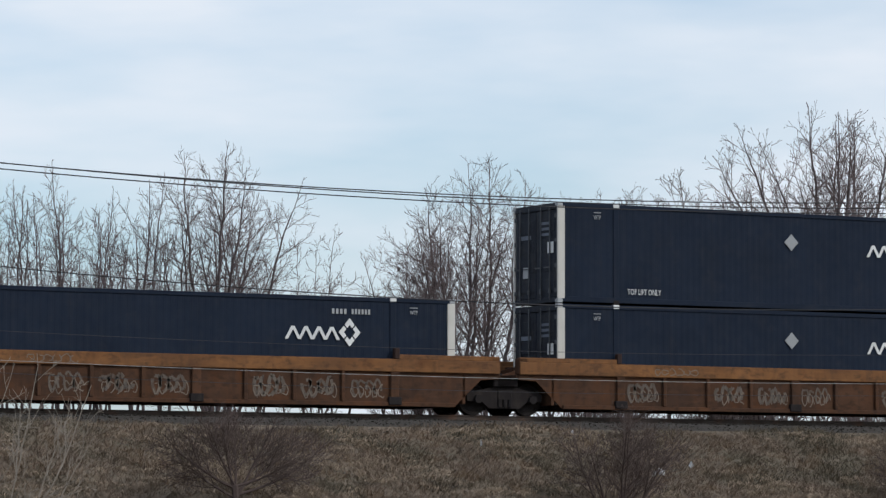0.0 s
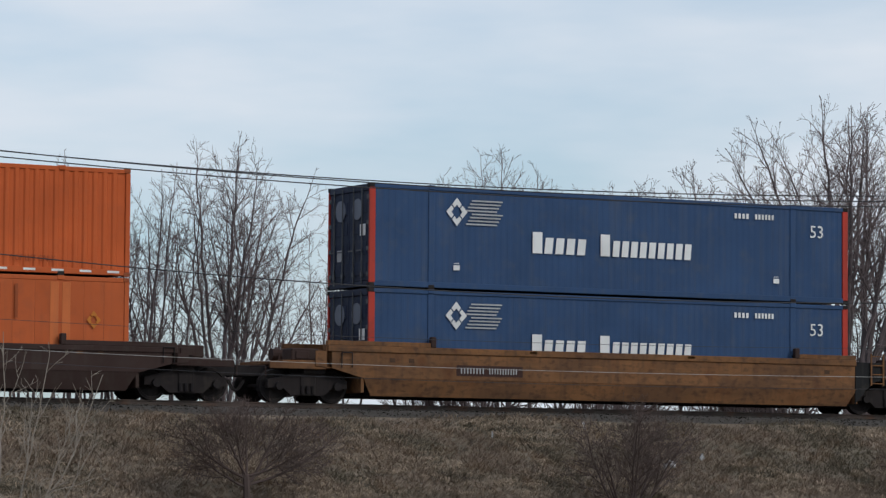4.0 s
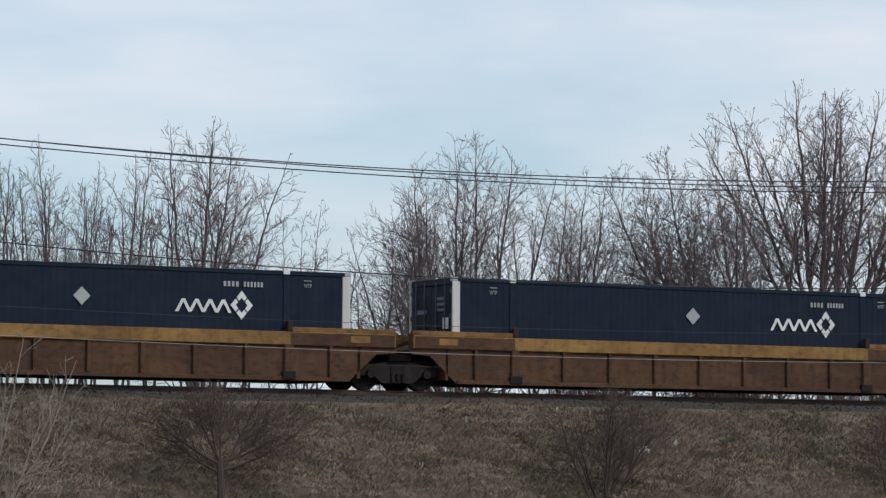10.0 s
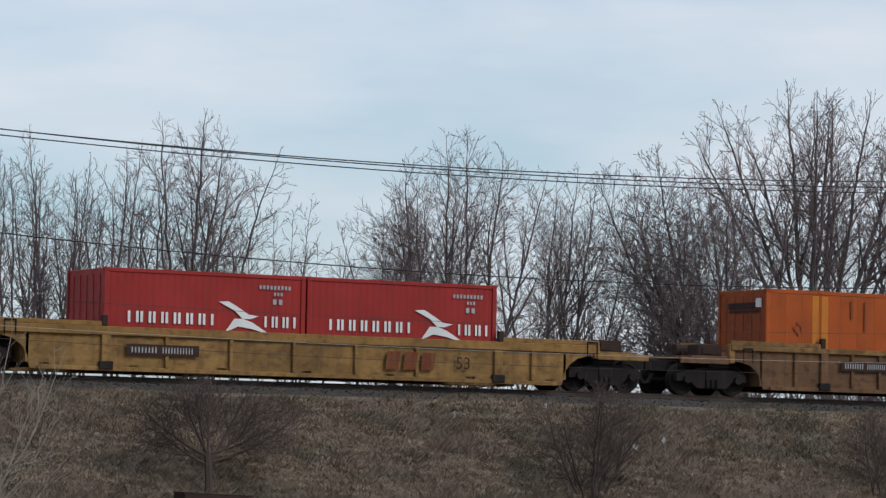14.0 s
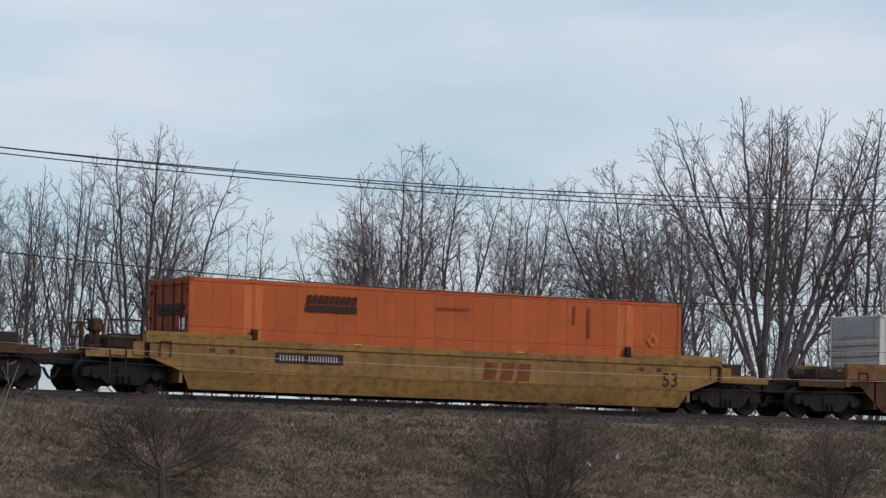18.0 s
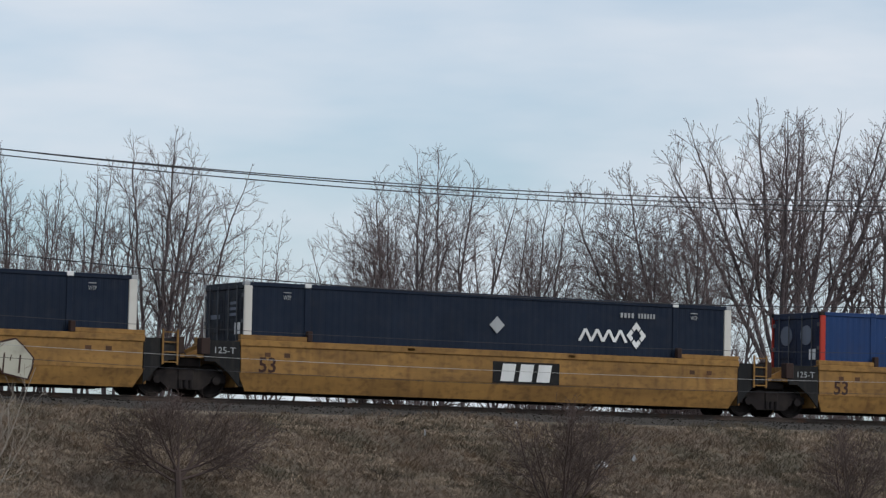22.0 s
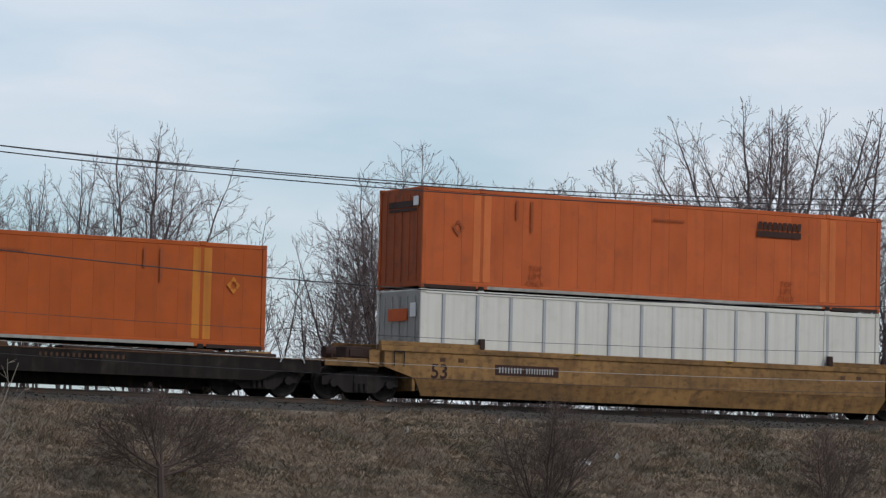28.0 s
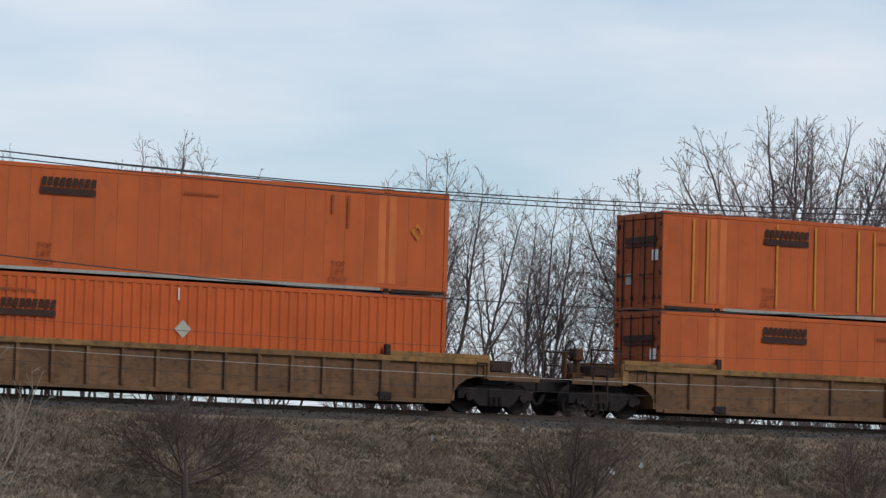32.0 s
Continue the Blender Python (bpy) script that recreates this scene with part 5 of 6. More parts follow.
def build_train():
    c = 8.077
    pos = {1: 51.14, 2: 31.64, 3: 12.12, 4: -11.34, 5: -30.79, 6: -50.22, 7: -73.59, 8: -97.0, 9: -120.28, 10: -144.45, 11: -167.66, 12: -187.06, 13: -206.46, 14: -229.8,
           15: -249.2, 16: -268.7, 17: -292.1, 18: -315.48, 19: -334.95, 20: -354.5, 21: -377.94, 22: -401.3, 23: -424.6, 24: -448.0, 25: -467.4, 26: -486.78, 27: -510.14,
           28: -533.56, 29: -557.05, 30: -576.45, 31: -595.8, 32: -616.86, 33: -636.5, 34: -656.16, 35: -677.2, 36: -700.59}
    X = {k: v + c for k, v in pos.items()}

    def load(n, *boxes, z=Z1):
        for i, b in enumerate(boxes):
            put(b, X[n], z if i == 0 else Z2)

    def wells(n, **kw):
        return put(well_car(**kw), X[n])

    # three rust-brown units with sprayed lettering
    rust = "rust-brown well car with light-catching orange top flange and sprayed lettering"
    for i in (0, 1, 2):
        wells(1 + i, kind="rib", paint="w_rust", chord="w_edge", zt=1.52, zc=1.16, ribs=RIB15, arch="diag", wide=(-6.06, 0.0, 6.06), cap_mat="w_edge", mark=rust_mark(40 + 10 * i), label=rust, **unit_ends(i))
    load(1, navy_box("door", "right", False), navy_box("door", "right", True))
    load(2, navy_box("door", "right", False, dmd=False))
    load(3, cream_box(False, False), navy_box("door", "right", True, dmd=False))
    # three smooth orange-brown units
    smooth = "smooth-sided orange-brown well car streaked with rust"
    for i in (0, 1, 2):
        m = (smooth_mark(num=(1.2, 0.98), n53=(-7.3, 0.8), extra=lambda car, y: scrawl(car, -4.3, 0.98, y, 2.2, 0.75, 5, "mark_grey", 77)),
             smooth_mark(word=(1.9, 1.02, "mark_grey", 1.9, 0.5, "w_dark"), extra=lambda car, y: (scrawl(car, 4.6, 1.0, y, 2.4, 0.4, 6, "mark_faint", 78, 0.012), scrawl(car, -3.4, 1.15, y, 1.8, 0.3, 5, "mark_faint", 79, 0.012))), smooth_mark(num=(-4.3, 0.98), n53=None))[i]
        wells(4 + i, kind="smooth", paint="w_orange", zt=1.6, zc=1.42, mark=m, cap_mat="w_orange", label=smooth, **unit_ends(i))
    load(4, blue_box(False, False), blue_box(False, True))
    load(5, cream_box(False, True))
    load(6, blue_box(True, False), blue_box(True, True))
    # single cars
    wells(7, kind="smooth", paint="w_dark", zt=1.4, zc=1.25, mark=smooth_mark(num=(-1.9, 1.1)), label="dark brown smooth-sided well car")
    load(7, orange_panel_box("door", "left", False), orange_ribbed_box("door", "left", True, dmds=1))
    wells(8, kind="rib", paint="w_tan", chord="w_ochre", zt=1.55, zc=1.36, ribs=RIB2, cap_mat="w_yellow_dull", label="tan-brown ribbed well car with ochre top chord")
    load(8, navy_box("door", "right", False, dmd=False), orange_ribbed_box("nose", "right", True, dmds=2))
    wells(9, kind="rib", paint="w_yellow_dull", chord="w_yellow", zt=1.25, zc=1.0, low=0.12, ribs=RIBY, caps=True, cap_mat="w_yellow", label="low yellow ribbed well car with a faded red word mark",
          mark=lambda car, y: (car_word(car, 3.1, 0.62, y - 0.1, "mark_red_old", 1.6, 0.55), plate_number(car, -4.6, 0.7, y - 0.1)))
    load(9, navy_box("nose", "left", False), orange_panel_box("nose", "right", True))
    wells(10, kind="rib", paint="w_tan", chord="w_ochre", zt=1.55, zc=1.36, ribs=RIB2, cap_mat="w_yellow_dull", label="brown ribbed well car with yellow paint patches",
          patches=[(-5.0, 0.35, 0.3, 1.33, "w_yellow_dull"), (-3.0, 0.75, 0.3, 1.33, "w_yellow_dull"), (-0.95, 0.35, 0.3, 1.33, "w_yellow_dull"), (1.1, 0.35, 0.3, 1.33, "w_yellow_dull"), (3.1, 0.35, 0.3, 1.33, "w_ochre"), (5.0, 0.35, 0.3, 1.33, "w_yellow_dull")])
    load(10, navy_box("door", "right", False), orange_panel_box("door", "left", True, strips=True))
    # three brown units with deep yellow top flanges
    deep = "brown well car with a deep yellow top flange and short ribs"
    for i in (0, 1, 2):
        wells(11 + i, kind="rib", paint="w_brown", chord="w_yellow_dull", zt=1.55, zc=1.18, ribs=RIB16, wide=(-6.1, 6.1), cap_mat="w_ochre", arch="diag", sleeve="w_brown", label=deep, **unit_ends(i))
    load(11, orange_panel_box("nose", "right", False), white_box("door", "right", True))
    load(12, navy_box("door", "right", False))
    load(13, navy_box("door", "right", False))
    # three olive-brown close-ribbed units
    close = "olive-brown close-ribbed well car with black stencil panels"
    for i in (0, 1, 2):
        wells(14 + i, kind="rib", paint="w_tan", chord="w_ochre", zt=1.5, zc=1.34, ribs=RIB1, wide=(-6.06, 6.06), black_ends=((True, False), (True, True), (False, True))[i], label=close,
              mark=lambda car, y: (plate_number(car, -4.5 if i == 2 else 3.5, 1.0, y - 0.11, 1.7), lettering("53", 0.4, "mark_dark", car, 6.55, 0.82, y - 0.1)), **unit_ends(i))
    load(14, navy_box("nose", "left", False))
    load(15, orange_ribbed_box("door", "left", False))
    load(16, orange_panel_box("nose", "right", False, "ochre"))
    # yellow car with two short boxes
    wells(17, kind="rib", paint="w_yellow_dull", chord="w_yellow", zt=1.32, zc=1.08, low=0.14, ribs=RIBY, cap_mat="w_yellow", label="low yellow ribbed well car carrying two short boxes",
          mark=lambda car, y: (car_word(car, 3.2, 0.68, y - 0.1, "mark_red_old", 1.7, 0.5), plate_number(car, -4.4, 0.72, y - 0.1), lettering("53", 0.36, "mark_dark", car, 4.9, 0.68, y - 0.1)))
    put(red_box(), X[17] - 3.05, 0.335)
    put(red_box(), X[17] + 3.05, 0.335)
    for i in (0, 1, 2):
        wells(18 + i, kind="rib", paint="w_rust" if i else "w_brown", chord="w_yellow_dull" if i == 0 else "w_orange", zt=1.55, zc=1.18, arch="diag", ribs=RIB16 if i == 0 else RIB15, wide=(-6.1, 0.0, 6.1) if i else (-6.1, 6.1), cap_mat="w_ochre",
              mark=rust_mark(90, True) if i == 2 else None, label=("brown well car with a yellow top flange", "empty rust-brown well car", "rust-brown well car with pale sprayed scribbles")[i], **unit_ends(i))
    load(18, orange_panel_box("door", "left", False))
    load(20, white_box("nose", "left", False))
    wells(21, kind="smooth", paint="w_yellow", zt=1.55, zc=1.36, low=0.14, mark=smooth_mark(word=(2.0, 0.98, "mark_red_old", 1.7, 0.5), num=(-4.4, 1.1), n53=(7.6, 0.95)), label="smooth-sided yellow well car with a red word mark")
    load(21, orange_panel_box("door", "left", False))
    # Ribs get a lighter paint in place of the light they catch.
    wells(22, kind="rib", paint="w_rust", chord="w_edge", zt=1.55, zc=1.36, ribs=RIB2, cap_mat="w_edge", lit_rib_mat="w_orange", label="rusty orange ribbed well car")
    load(22, navy_box("nose", "right", False))
    wells(23, kind="smooth", paint="w_yellow", zt=1.36, zc=1.2, low=0.12, mark=smooth_mark(word=(3.1, 0.75, "mark_red_old", 1.5, 0.5), num=(-3.6, 1.0), n53=(7.1, 0.75)), label="low smooth-sided yellow well car with a red word mark")
    load(23, white_box("door", "right", False, "mark_green"))
    for i in (0, 1, 2):
        m = (smooth_mark(num=(2.6, 1.02), n53=(-7.4, 0.95)), smooth_mark(word=(0.9, 1.0, "mark_white", 1.8, 0.5, "black"), n53=(-7.4, 0.95)),
             smooth_mark(num=(-2.3, 1.02), n53=(-6.2, 0.9), extra=lambda car, y: blob_letters(car, 3.0, 0.88, y - 0.004, 3.7, 1.2, 4, 5)))[i]
        wells(24 + i, kind="smooth", paint="w_yellow", zt=1.62, zc=1.44, low=0.2, mark=m, cap_mat="w_yellow", label=("smooth-sided yellow well car", "yellow well car with a white word mark on black", "yellow well car with a pale fat-lettered spray painting")[i], **unit_ends(i))
    load(24, blue_box(False, False))
    load(25, navy_box("door", "right", False))
    load(26, navy_box("nose", "left", False, dmd=False))
    wells(27, kind="rib", paint="w_brown", chord="w_brown", zt=1.55, zc=1.38, ribs=RIB1, cap_mat="w_ochre", label="dark brown close-ribbed well car", patches=[(6.65, 0.3, 1.0, 1.24, "w_yellow")])
    load(27, white_box("nose", "left", False, "mark_green"), white_box("door", "right", True, None, flat=True))
    wells(28, kind="smooth", paint="w_orange", zt=1.5, zc=1.32, mark=smooth_mark(word=(4.1, 0.9, "mark_faint", 1.9, 0.45, "w_dark"), num=(-2.7, 1.0)), label="smooth-sided rusty orange well car",
          patches=[(-7.8, 0.22, 1.05, 1.32, "mark_white"), (9.1, 0.22, 1.0, 1.27, "mark_white")] + [(x, 0.5, 1.2, 1.34, "w_yellow") for x in (-6.6, -3.0, 0.7, 4.6, 7.6)])
    load(28, teal_box(False), teal_box(True))
    for i in (0, 1, 2):
        m = (smooth_mark(num=(3.6, 1.0), n53=(-7.4, 0.9), extra=lambda car, y: scrawl(car, -3.6, 0.92, y, 2.6, 0.95, 5, "mark_dark", 61, 0.03)), smooth_mark(word=(1.6, 0.95, "mark_red_old", 1.9, 0.5)), smooth_mark(num=(-4.6, 1.0), n53=(-7.5, 0.9)))[i]
        wells(29 + i, kind="smooth", paint="w_ochre", zt=1.56, zc=1.4, low=0.18, mark=m, label="smooth-sided ochre well car" + (" with black sprayed outlines", " with a faded red word mark", "")[i], **unit_ends(i))
    load(29, orange_panel_box("door", "left", False), orange_panel_box("door", "left", True))
    load(30, orange_panel_box("door", "left", False), orange_ribbed_box("door", "left", True))
    load(31, ribbed_white_box("nose"), orange_panel_box("nose", "right", True))
    spines = [spine_car(k == 0, k == 2, ("dark low spine car carrying one orange box", "empty dark spine car with a raised trailer hitch", "dark low spine car carrying one navy box")[k]) for k in range(3)]
    trailer_hitch(spines[1], -7.6)
    for k in range(3):
        put(spines[k], X[32 + k])
    load(32, orange_panel_box("door", "left", False, "ochre"), z=ZS)
    load(34, navy_box("door", "right", True, dashes=True), z=ZS)
    wells(35, kind="rib", paint="w_tan", chord="w_ochre", zt=1.55, zc=1.38, ribs=RIB2, label="brown ribbed well car")
    load(35, orange_panel_box("door", "left", False), orange_panel_box("door", "left", True, strips="mid"))
    wells(36, kind="rib", paint="w_tan", chord="w_ochre", zt=1.5, zc=1.34, ribs=RIB1, label="brown close-ribbed well car")
    load(36, orange_ribbed_box("door", "left", False), orange_panel_box("door", "left", True))
    by_x = {round(x, 2): o for o, x, z in MOVERS if o["category"] == "railway car"}
    for n in (4, 8, 10, 13, 17, 21, 23, 24, 26, 28, 35):
        o = by_x[round(X[n], 2)]
        if n == 4:
            brake_gear(o, 1, 10.4)
        else:
            brake_gear(o, 1 if n in (24,) else -1, 10.5)


def motions():
    """The whole train runs past at one speed."""
    for ob, x, z in MOVERS:
        walk(ob, [(t, pose(x + d, 0, z)) for t, d in RUN])
    # the bird sits in a tree, then flies off along the track
    sit = pose(56.7, 19, 5.6)
    way = [(17.2, 56.36, 6.22), (17.4, 55.29, 6.56), (17.6, 54.34, 6.99), (17.8, 53.64, 7.20), (18.0, 52.77, 7.49), (18.9, 47.89, 9.00), (19.0, 47.34, 9.10), (19.1, 46.70, 9.17), (19.2, 46.08, 9.21), (20.0, 41.2, 9.5), (24.0, 16.0, 11.0), (32.0, -34.0, 14.0)]
    walk(BIRD["body"], [(0, sit), (17.0, sit)] + [(t, pose(x, 19, z)) for t, x, z in way])
    for side in (-1, 1):
        beats = [(17.0 + 0.1 * k, pose(0, 0, 0, side * (38 if k % 2 else -28))) for k in range(1, 31)]
        walk(BIRD[side], [(0, pose(0, 0, 0, side * -60)), (17.0, pose(0, 0, 0, side * -60))] + beats + [(32, pose(0, 0, 0, side * 5))])


# ------------------------------------------------------------------ ground, track
def slope_height(y):
    """Embankment in section: field, grassed bank, ballast shoulder, far bank."""
    pts = [(-4000, -4.3), (-200, -4.3), (-13, -4.15), (-11, -3.9), (-3.3, -0.52), (-2.6, -0.40), (2.9, -0.50), (4.0, -0.7), (9, -3.0), (60, -3.4), (4500, -3.4)]
    for (a, za), (b, zb) in zip(pts, pts[1:]):
        if y <= b:
            return za + (zb - za) * (y - a) / (b - a)
    return pts[-1][1]


def grass_material():
    m = bpy.data.materials.new("dry_grass")
    m.use_nodes = True
    nt = m.node_tree
    b = nt.nodes["Principled BSDF"]
    tc = nt.nodes.new("ShaderNodeTexCoord")
    v = tc.outputs["Object"]
    c = mix_node(nt, ramp_node(nt, noise_node(nt, 0.55, 5, v), 0.42, 0.62), (0.21, 0.165, 0.122), (0.14, 0.118, 0.082))
    c = mix_node(nt, ramp_node(nt, noise_node(nt, 2.6, 5, v), 0.45, 0.75), c, (0.20, 0.15, 0.105))
    c = mix_node(nt, ramp_node(nt, noise_node(nt, 7.0, 5, v), 0.5, 0.7, 0, 0.75), c, (0.055, 0.045, 0.036))
    nt.links.new(c, b.inputs["Base Color"])
    b.inputs["Roughness"].default_value = 0.95
    bp = nt.nodes.new("ShaderNodeBump")
    bp.inputs["Strength"].default_value, bp.inputs["Distance"].default_value = 0.8, 0.06
    nt.links.new(noise_node(nt, 14, 6, v), bp.inputs["Height"])
    nt.links.new(bp.outputs["Normal"], b.inputs["Normal"])
    return m


def blade_material():
    m = bpy.data.materials.new("grass_blades")
    m.use_nodes = True
    nt = m.node_tree
    b = nt.nodes["Principled BSDF"]
    geo = nt.nodes.new("ShaderNodeNewGeometry")
    tc = nt.nodes.new("ShaderNodeTexCoord")
    v = tc.outputs["Object"]
    c = mix_node(nt, geo.outputs["Random Per Island"], (0.176, 0.130, 0.097), (0.272, 0.204, 0.152))
    c = mix_node(nt, ramp_node(nt, noise_node(nt, 2.4, 4, v, (1.0, 1.5, 1.5)), 0.54, 0.68, 0, 0.55), c, (0.30, 0.228, 0.170))
    c = mix_node(nt, ramp_node(nt, noise_node(nt, 0.45, 5, v), 0.46, 0.60, 0, 0.8), c, (0.115, 0.098, 0.064))
    c = mix_node(nt, ramp_node(nt, noise_node(nt, 1.0, 5, v, (1.0, 1.4, 1.0)), 0.53, 0.66, 0, 0.75), c, (0.21, 0.140, 0.088))
    c = mix_node(nt, ramp_node(nt, noise_node(nt, 3.2, 5, v), 0.56, 0.70, 0, 0.7), c, (0.058, 0.046, 0.036))
    nt.links.new(c, b.inputs["Base Color"])
    b.inputs["Roughness"].default_value = 0.9
    return m


def straw_material():
    m = bpy.data.materials.new("straw")
    m.use_nodes = True
    nt = m.node_tree
    b = nt.nodes["Principled BSDF"]
    geo = nt.nodes.new("ShaderNodeNewGeometry")
    c = mix_node(nt, geo.outputs["Random Per Island"], (0.165, 0.124, 0.090), (0.385, 0.296, 0.212))
    nt.links.new(c, b.inputs["Base Color"])
    b.inputs["Roughness"].default_value = 0.9
    return m


def build_ground():
    xs = [-3000, -800, -200, -40, 0, 15] + [20 + 0.5 * i for i in range(121)] + [85, 100, 150, 300, 900, 4000]
    ys = [-3000, -900, -300, -140, -90, -60, -40, -25, -18, -15, -13] + [-12 + 0.35 * i for i in range(27)] + [-2.6, 0, 2.9, 4, 6, 9, 14, 22, 40, 80, 200, 700, 3500]
    vs, fs = [], []
    for y in ys:
        for x in xs:
            z = slope_height(y)
            if -13 < y < -2.8:
                z += 0.16 * noise.noise((x * 0.35, y * 0.5, 1.0)) + 0.07 * noise.noise((x * 1.3, y * 1.3, 4.0))
            vs.append((x, y, z))
    n = len(xs)
    for j in range(len(ys) - 1):
        for i in range(n - 1):
            fs.append((j * n + i, j * n + i + 1, (j + 1) * n + i + 1, (j + 1) * n + i))
    me = bpy.data.meshes.new("ground")
    me.from_pydata(vs, [], fs)
    me.materials.append(grass_material())
    me.polygons.foreach_set("use_smooth", [True] * len(me.polygons))
    tagged(new("ground", me), "dry winter grass on a railway bank and field", "ground", kind="structure")

    # grass blades on the bank
    rng = np.random.default_rng(3)
    N = 90000
    x, y = rng.uniform(24, 74, N), rng.uniform(-11.5, -2.5, N)
    keep = rng.random(N) < np.clip((-(y + 2.2)) / 1.5, 0.1, 1)
    x, y = x[keep], y[keep]
    V, F = [], []
    for a, b in zip(x, y):
        z = slope_height(b) + 0.16 * noise.noise((a * 0.35, b * 0.5, 1.0)) + 0.07 * noise.noise((a * 1.3, b * 1.3, 4.0))
        clump = 0.5 + 0.5 * noise.noise((a * 0.9, b * 0.9, 9.0))
        h0 = 0.08 + 0.18 * clump
        for k in range(3):
            ang, h, w = rng.uniform(0, 6.283), h0 * rng.uniform(0.6, 1.3), rng.uniform(0.008, 0.02)
            lx, ly = rng.normal(0, 0.9) * h + 0.1 * h, rng.normal(-0.3, 0.7) * h
            ox, oy = rng.uniform(-0.06, 0.06), rng.uniform(-0.06, 0.06)
            i = len(V)
            ca, sa = math.cos(ang) * w, math.sin(ang) * w
            V += [(a + ox - ca, b + oy - sa, z - 0.03), (a + ox + ca, b + oy + sa, z - 0.03), (a + ox + lx, b + oy + ly, z + h * 0.75)]
            F.append((i, i + 1, i + 2))
    me = bpy.data.meshes.new("bank_grass")
    me.from_pydata(V, [], F)
    me.materials.append(blade_material())
    tagged(new("bank_grass", me), "tufts of dry matted winter grass on the bank", "grass", kind="stuff")
    # straw-coloured tussocks, flopped downhill
    V, F = [], []
    for _ in range(5200):
        a, b = rng.uniform(24, 74), rng.uniform(-11.5, -3.2)
        if noise.noise((a * 0.3, b * 0.45, 2.0)) + 0.12 * rng.normal() < 0.06:
            continue
        z = slope_height(b) + 0.16 * noise.noise((a * 0.35, b * 0.5, 1.0)) + 0.07 * noise.noise((a * 1.3, b * 1.3, 4.0))
        size = rng.uniform(0.07, 0.24)
        lean = rng.normal(0, 0.8)
        for k in range(20):
            ang, w = rng.uniform(0, 6.283), rng.uniform(0.006, 0.014)
            px, py = a + rng.normal(0, 0.16), b + rng.normal(0, 0.16)
            dx, dy = math.cos(ang) * size * rng.uniform(0.2, 0.9) + lean * size, math.sin(ang) * size * 0.6 - 0.45 * size
            h = size * rng.uniform(0.2, 0.6)
            i = len(V)
            V += [(px - w, py, z - 0.03), (px + w, py, z - 0.03), (px + dx * 0.5 + w, py + dy * 0.5, z + h), (px + dx * 0.5 - w, py + dy * 0.5, z + h), (px + dx, py + dy, z + h * 0.55 + dy * 0.2)]
            F += [(i, i + 1, i + 2, i + 3), (i + 3, i + 2, i + 4)]
    me = bpy.data.meshes.new("grass_tussocks")
    me.from_pydata(V, [], F)
    me.materials.append(straw_material())
    tagged(new("grass_tussocks", me), "straw-coloured flopped tussocks on the bank", "grass", kind="stuff")


def build_track():
    s = Shape()
    xs = [-400] + [20 + 1.0 * i for i in range(66)] + [500]
    prof = [(-3.0, -0.60), (-2.45, -0.44), (-1.75, -0.21), (-1.3, -0.17), (1.3, -0.17), (1.75, -0.21), (2.45, -0.42), (3.0, -0.56)]
    vs = [(x, y, z + 0.03 * noise.noise((x * 0.9, y * 3, 0))) for x in xs for y, z in prof]
    k = len(prof)
    s.add(vs, [(i * k + j, (i + 1) * k + j, (i + 1) * k + j + 1, i * k + j + 1) for i in range(len(xs) - 1) for j in range(k - 1)])
    me = bpy.data.meshes.new("ballast_bed")
    me.from_pydata(s.v, [], s.f)
    me.materials.append(M["ballast"])
    tagged(new("ballast_bed", me), "grey crushed-stone ballast bed", "ballast", kind="structure")
    rng = random.Random(8)
    st = Shape()
    for _ in range(9000):
        x, y = rng.uniform(26, 72), -rng.uniform(0.9, 3.3)
        z = -0.18 if y > -1.6 else -0.21 - (-1.75 - y) * 0.28
        r = rng.uniform(0.025, 0.06)
        pts = [(x + r * rng.uniform(-1, 1), y + r * rng.uniform(-1, 1), z + r * rng.uniform(-0.4, 1)) for _ in range(4)]
        st.add(pts, [(0, 1, 2), (0, 3, 1), (1, 3, 2), (0, 2, 3)])
    me = bpy.data.meshes.new("ballast_stones")
    me.from_pydata(st.v, [], st.f)
    me.materials.append(M["ballast"])
    tagged(new("ballast_stones", me), "loose crushed grey stones beside the rails", "stones", kind="stuff")
    track = thing("railway_track", "steel rails on dark timber ties", "track", kind="structure")
    for y in (-0.755, 0.755):
        def rail(s):
            pts = [(-0.07, -0.17), (0.07, -0.17), (0.07, -0.155), (0.012, -0.13), (0.012, -0.045), (0.036, -0.035), (0.036, 0.0), (-0.036, 0.0), (-0.036, -0.035), (-0.012, -0.045), (-0.012, -0.13), (-0.07, -0.155)]
            n = len(pts)
            vs = [(-400, a, b) for a, b in pts] + [(500, a, b) for a, b in pts]
            s.add(vs, [(i, (i + 1) % n, n + (i + 1) % n, n + i) for i in range(n)])
        part("rail", ("rail",), rail, "rail", track, at=(0, y, 0))
    for i in range(100):
        part("tie", ("tie",), lambda s: s.box(-0.115, 0.115, -1.3, 1.3, -0.33, -0.155, 0.01), "tie", track, at=(24 + 0.52 * i, 0, 0))


# ------------------------------------------------------------------ bare trees and bushes
def bent(v, w, k):
    """Direction v pulled towards w by k."""
    a, b, c = v[0] + w[0] * k, v[1] + w[1] * k, v[2] + w[2] * k
    n = math.sqrt(a * a + b * b + c * c) or 1.0
    return (a / n, b / n, c / n)


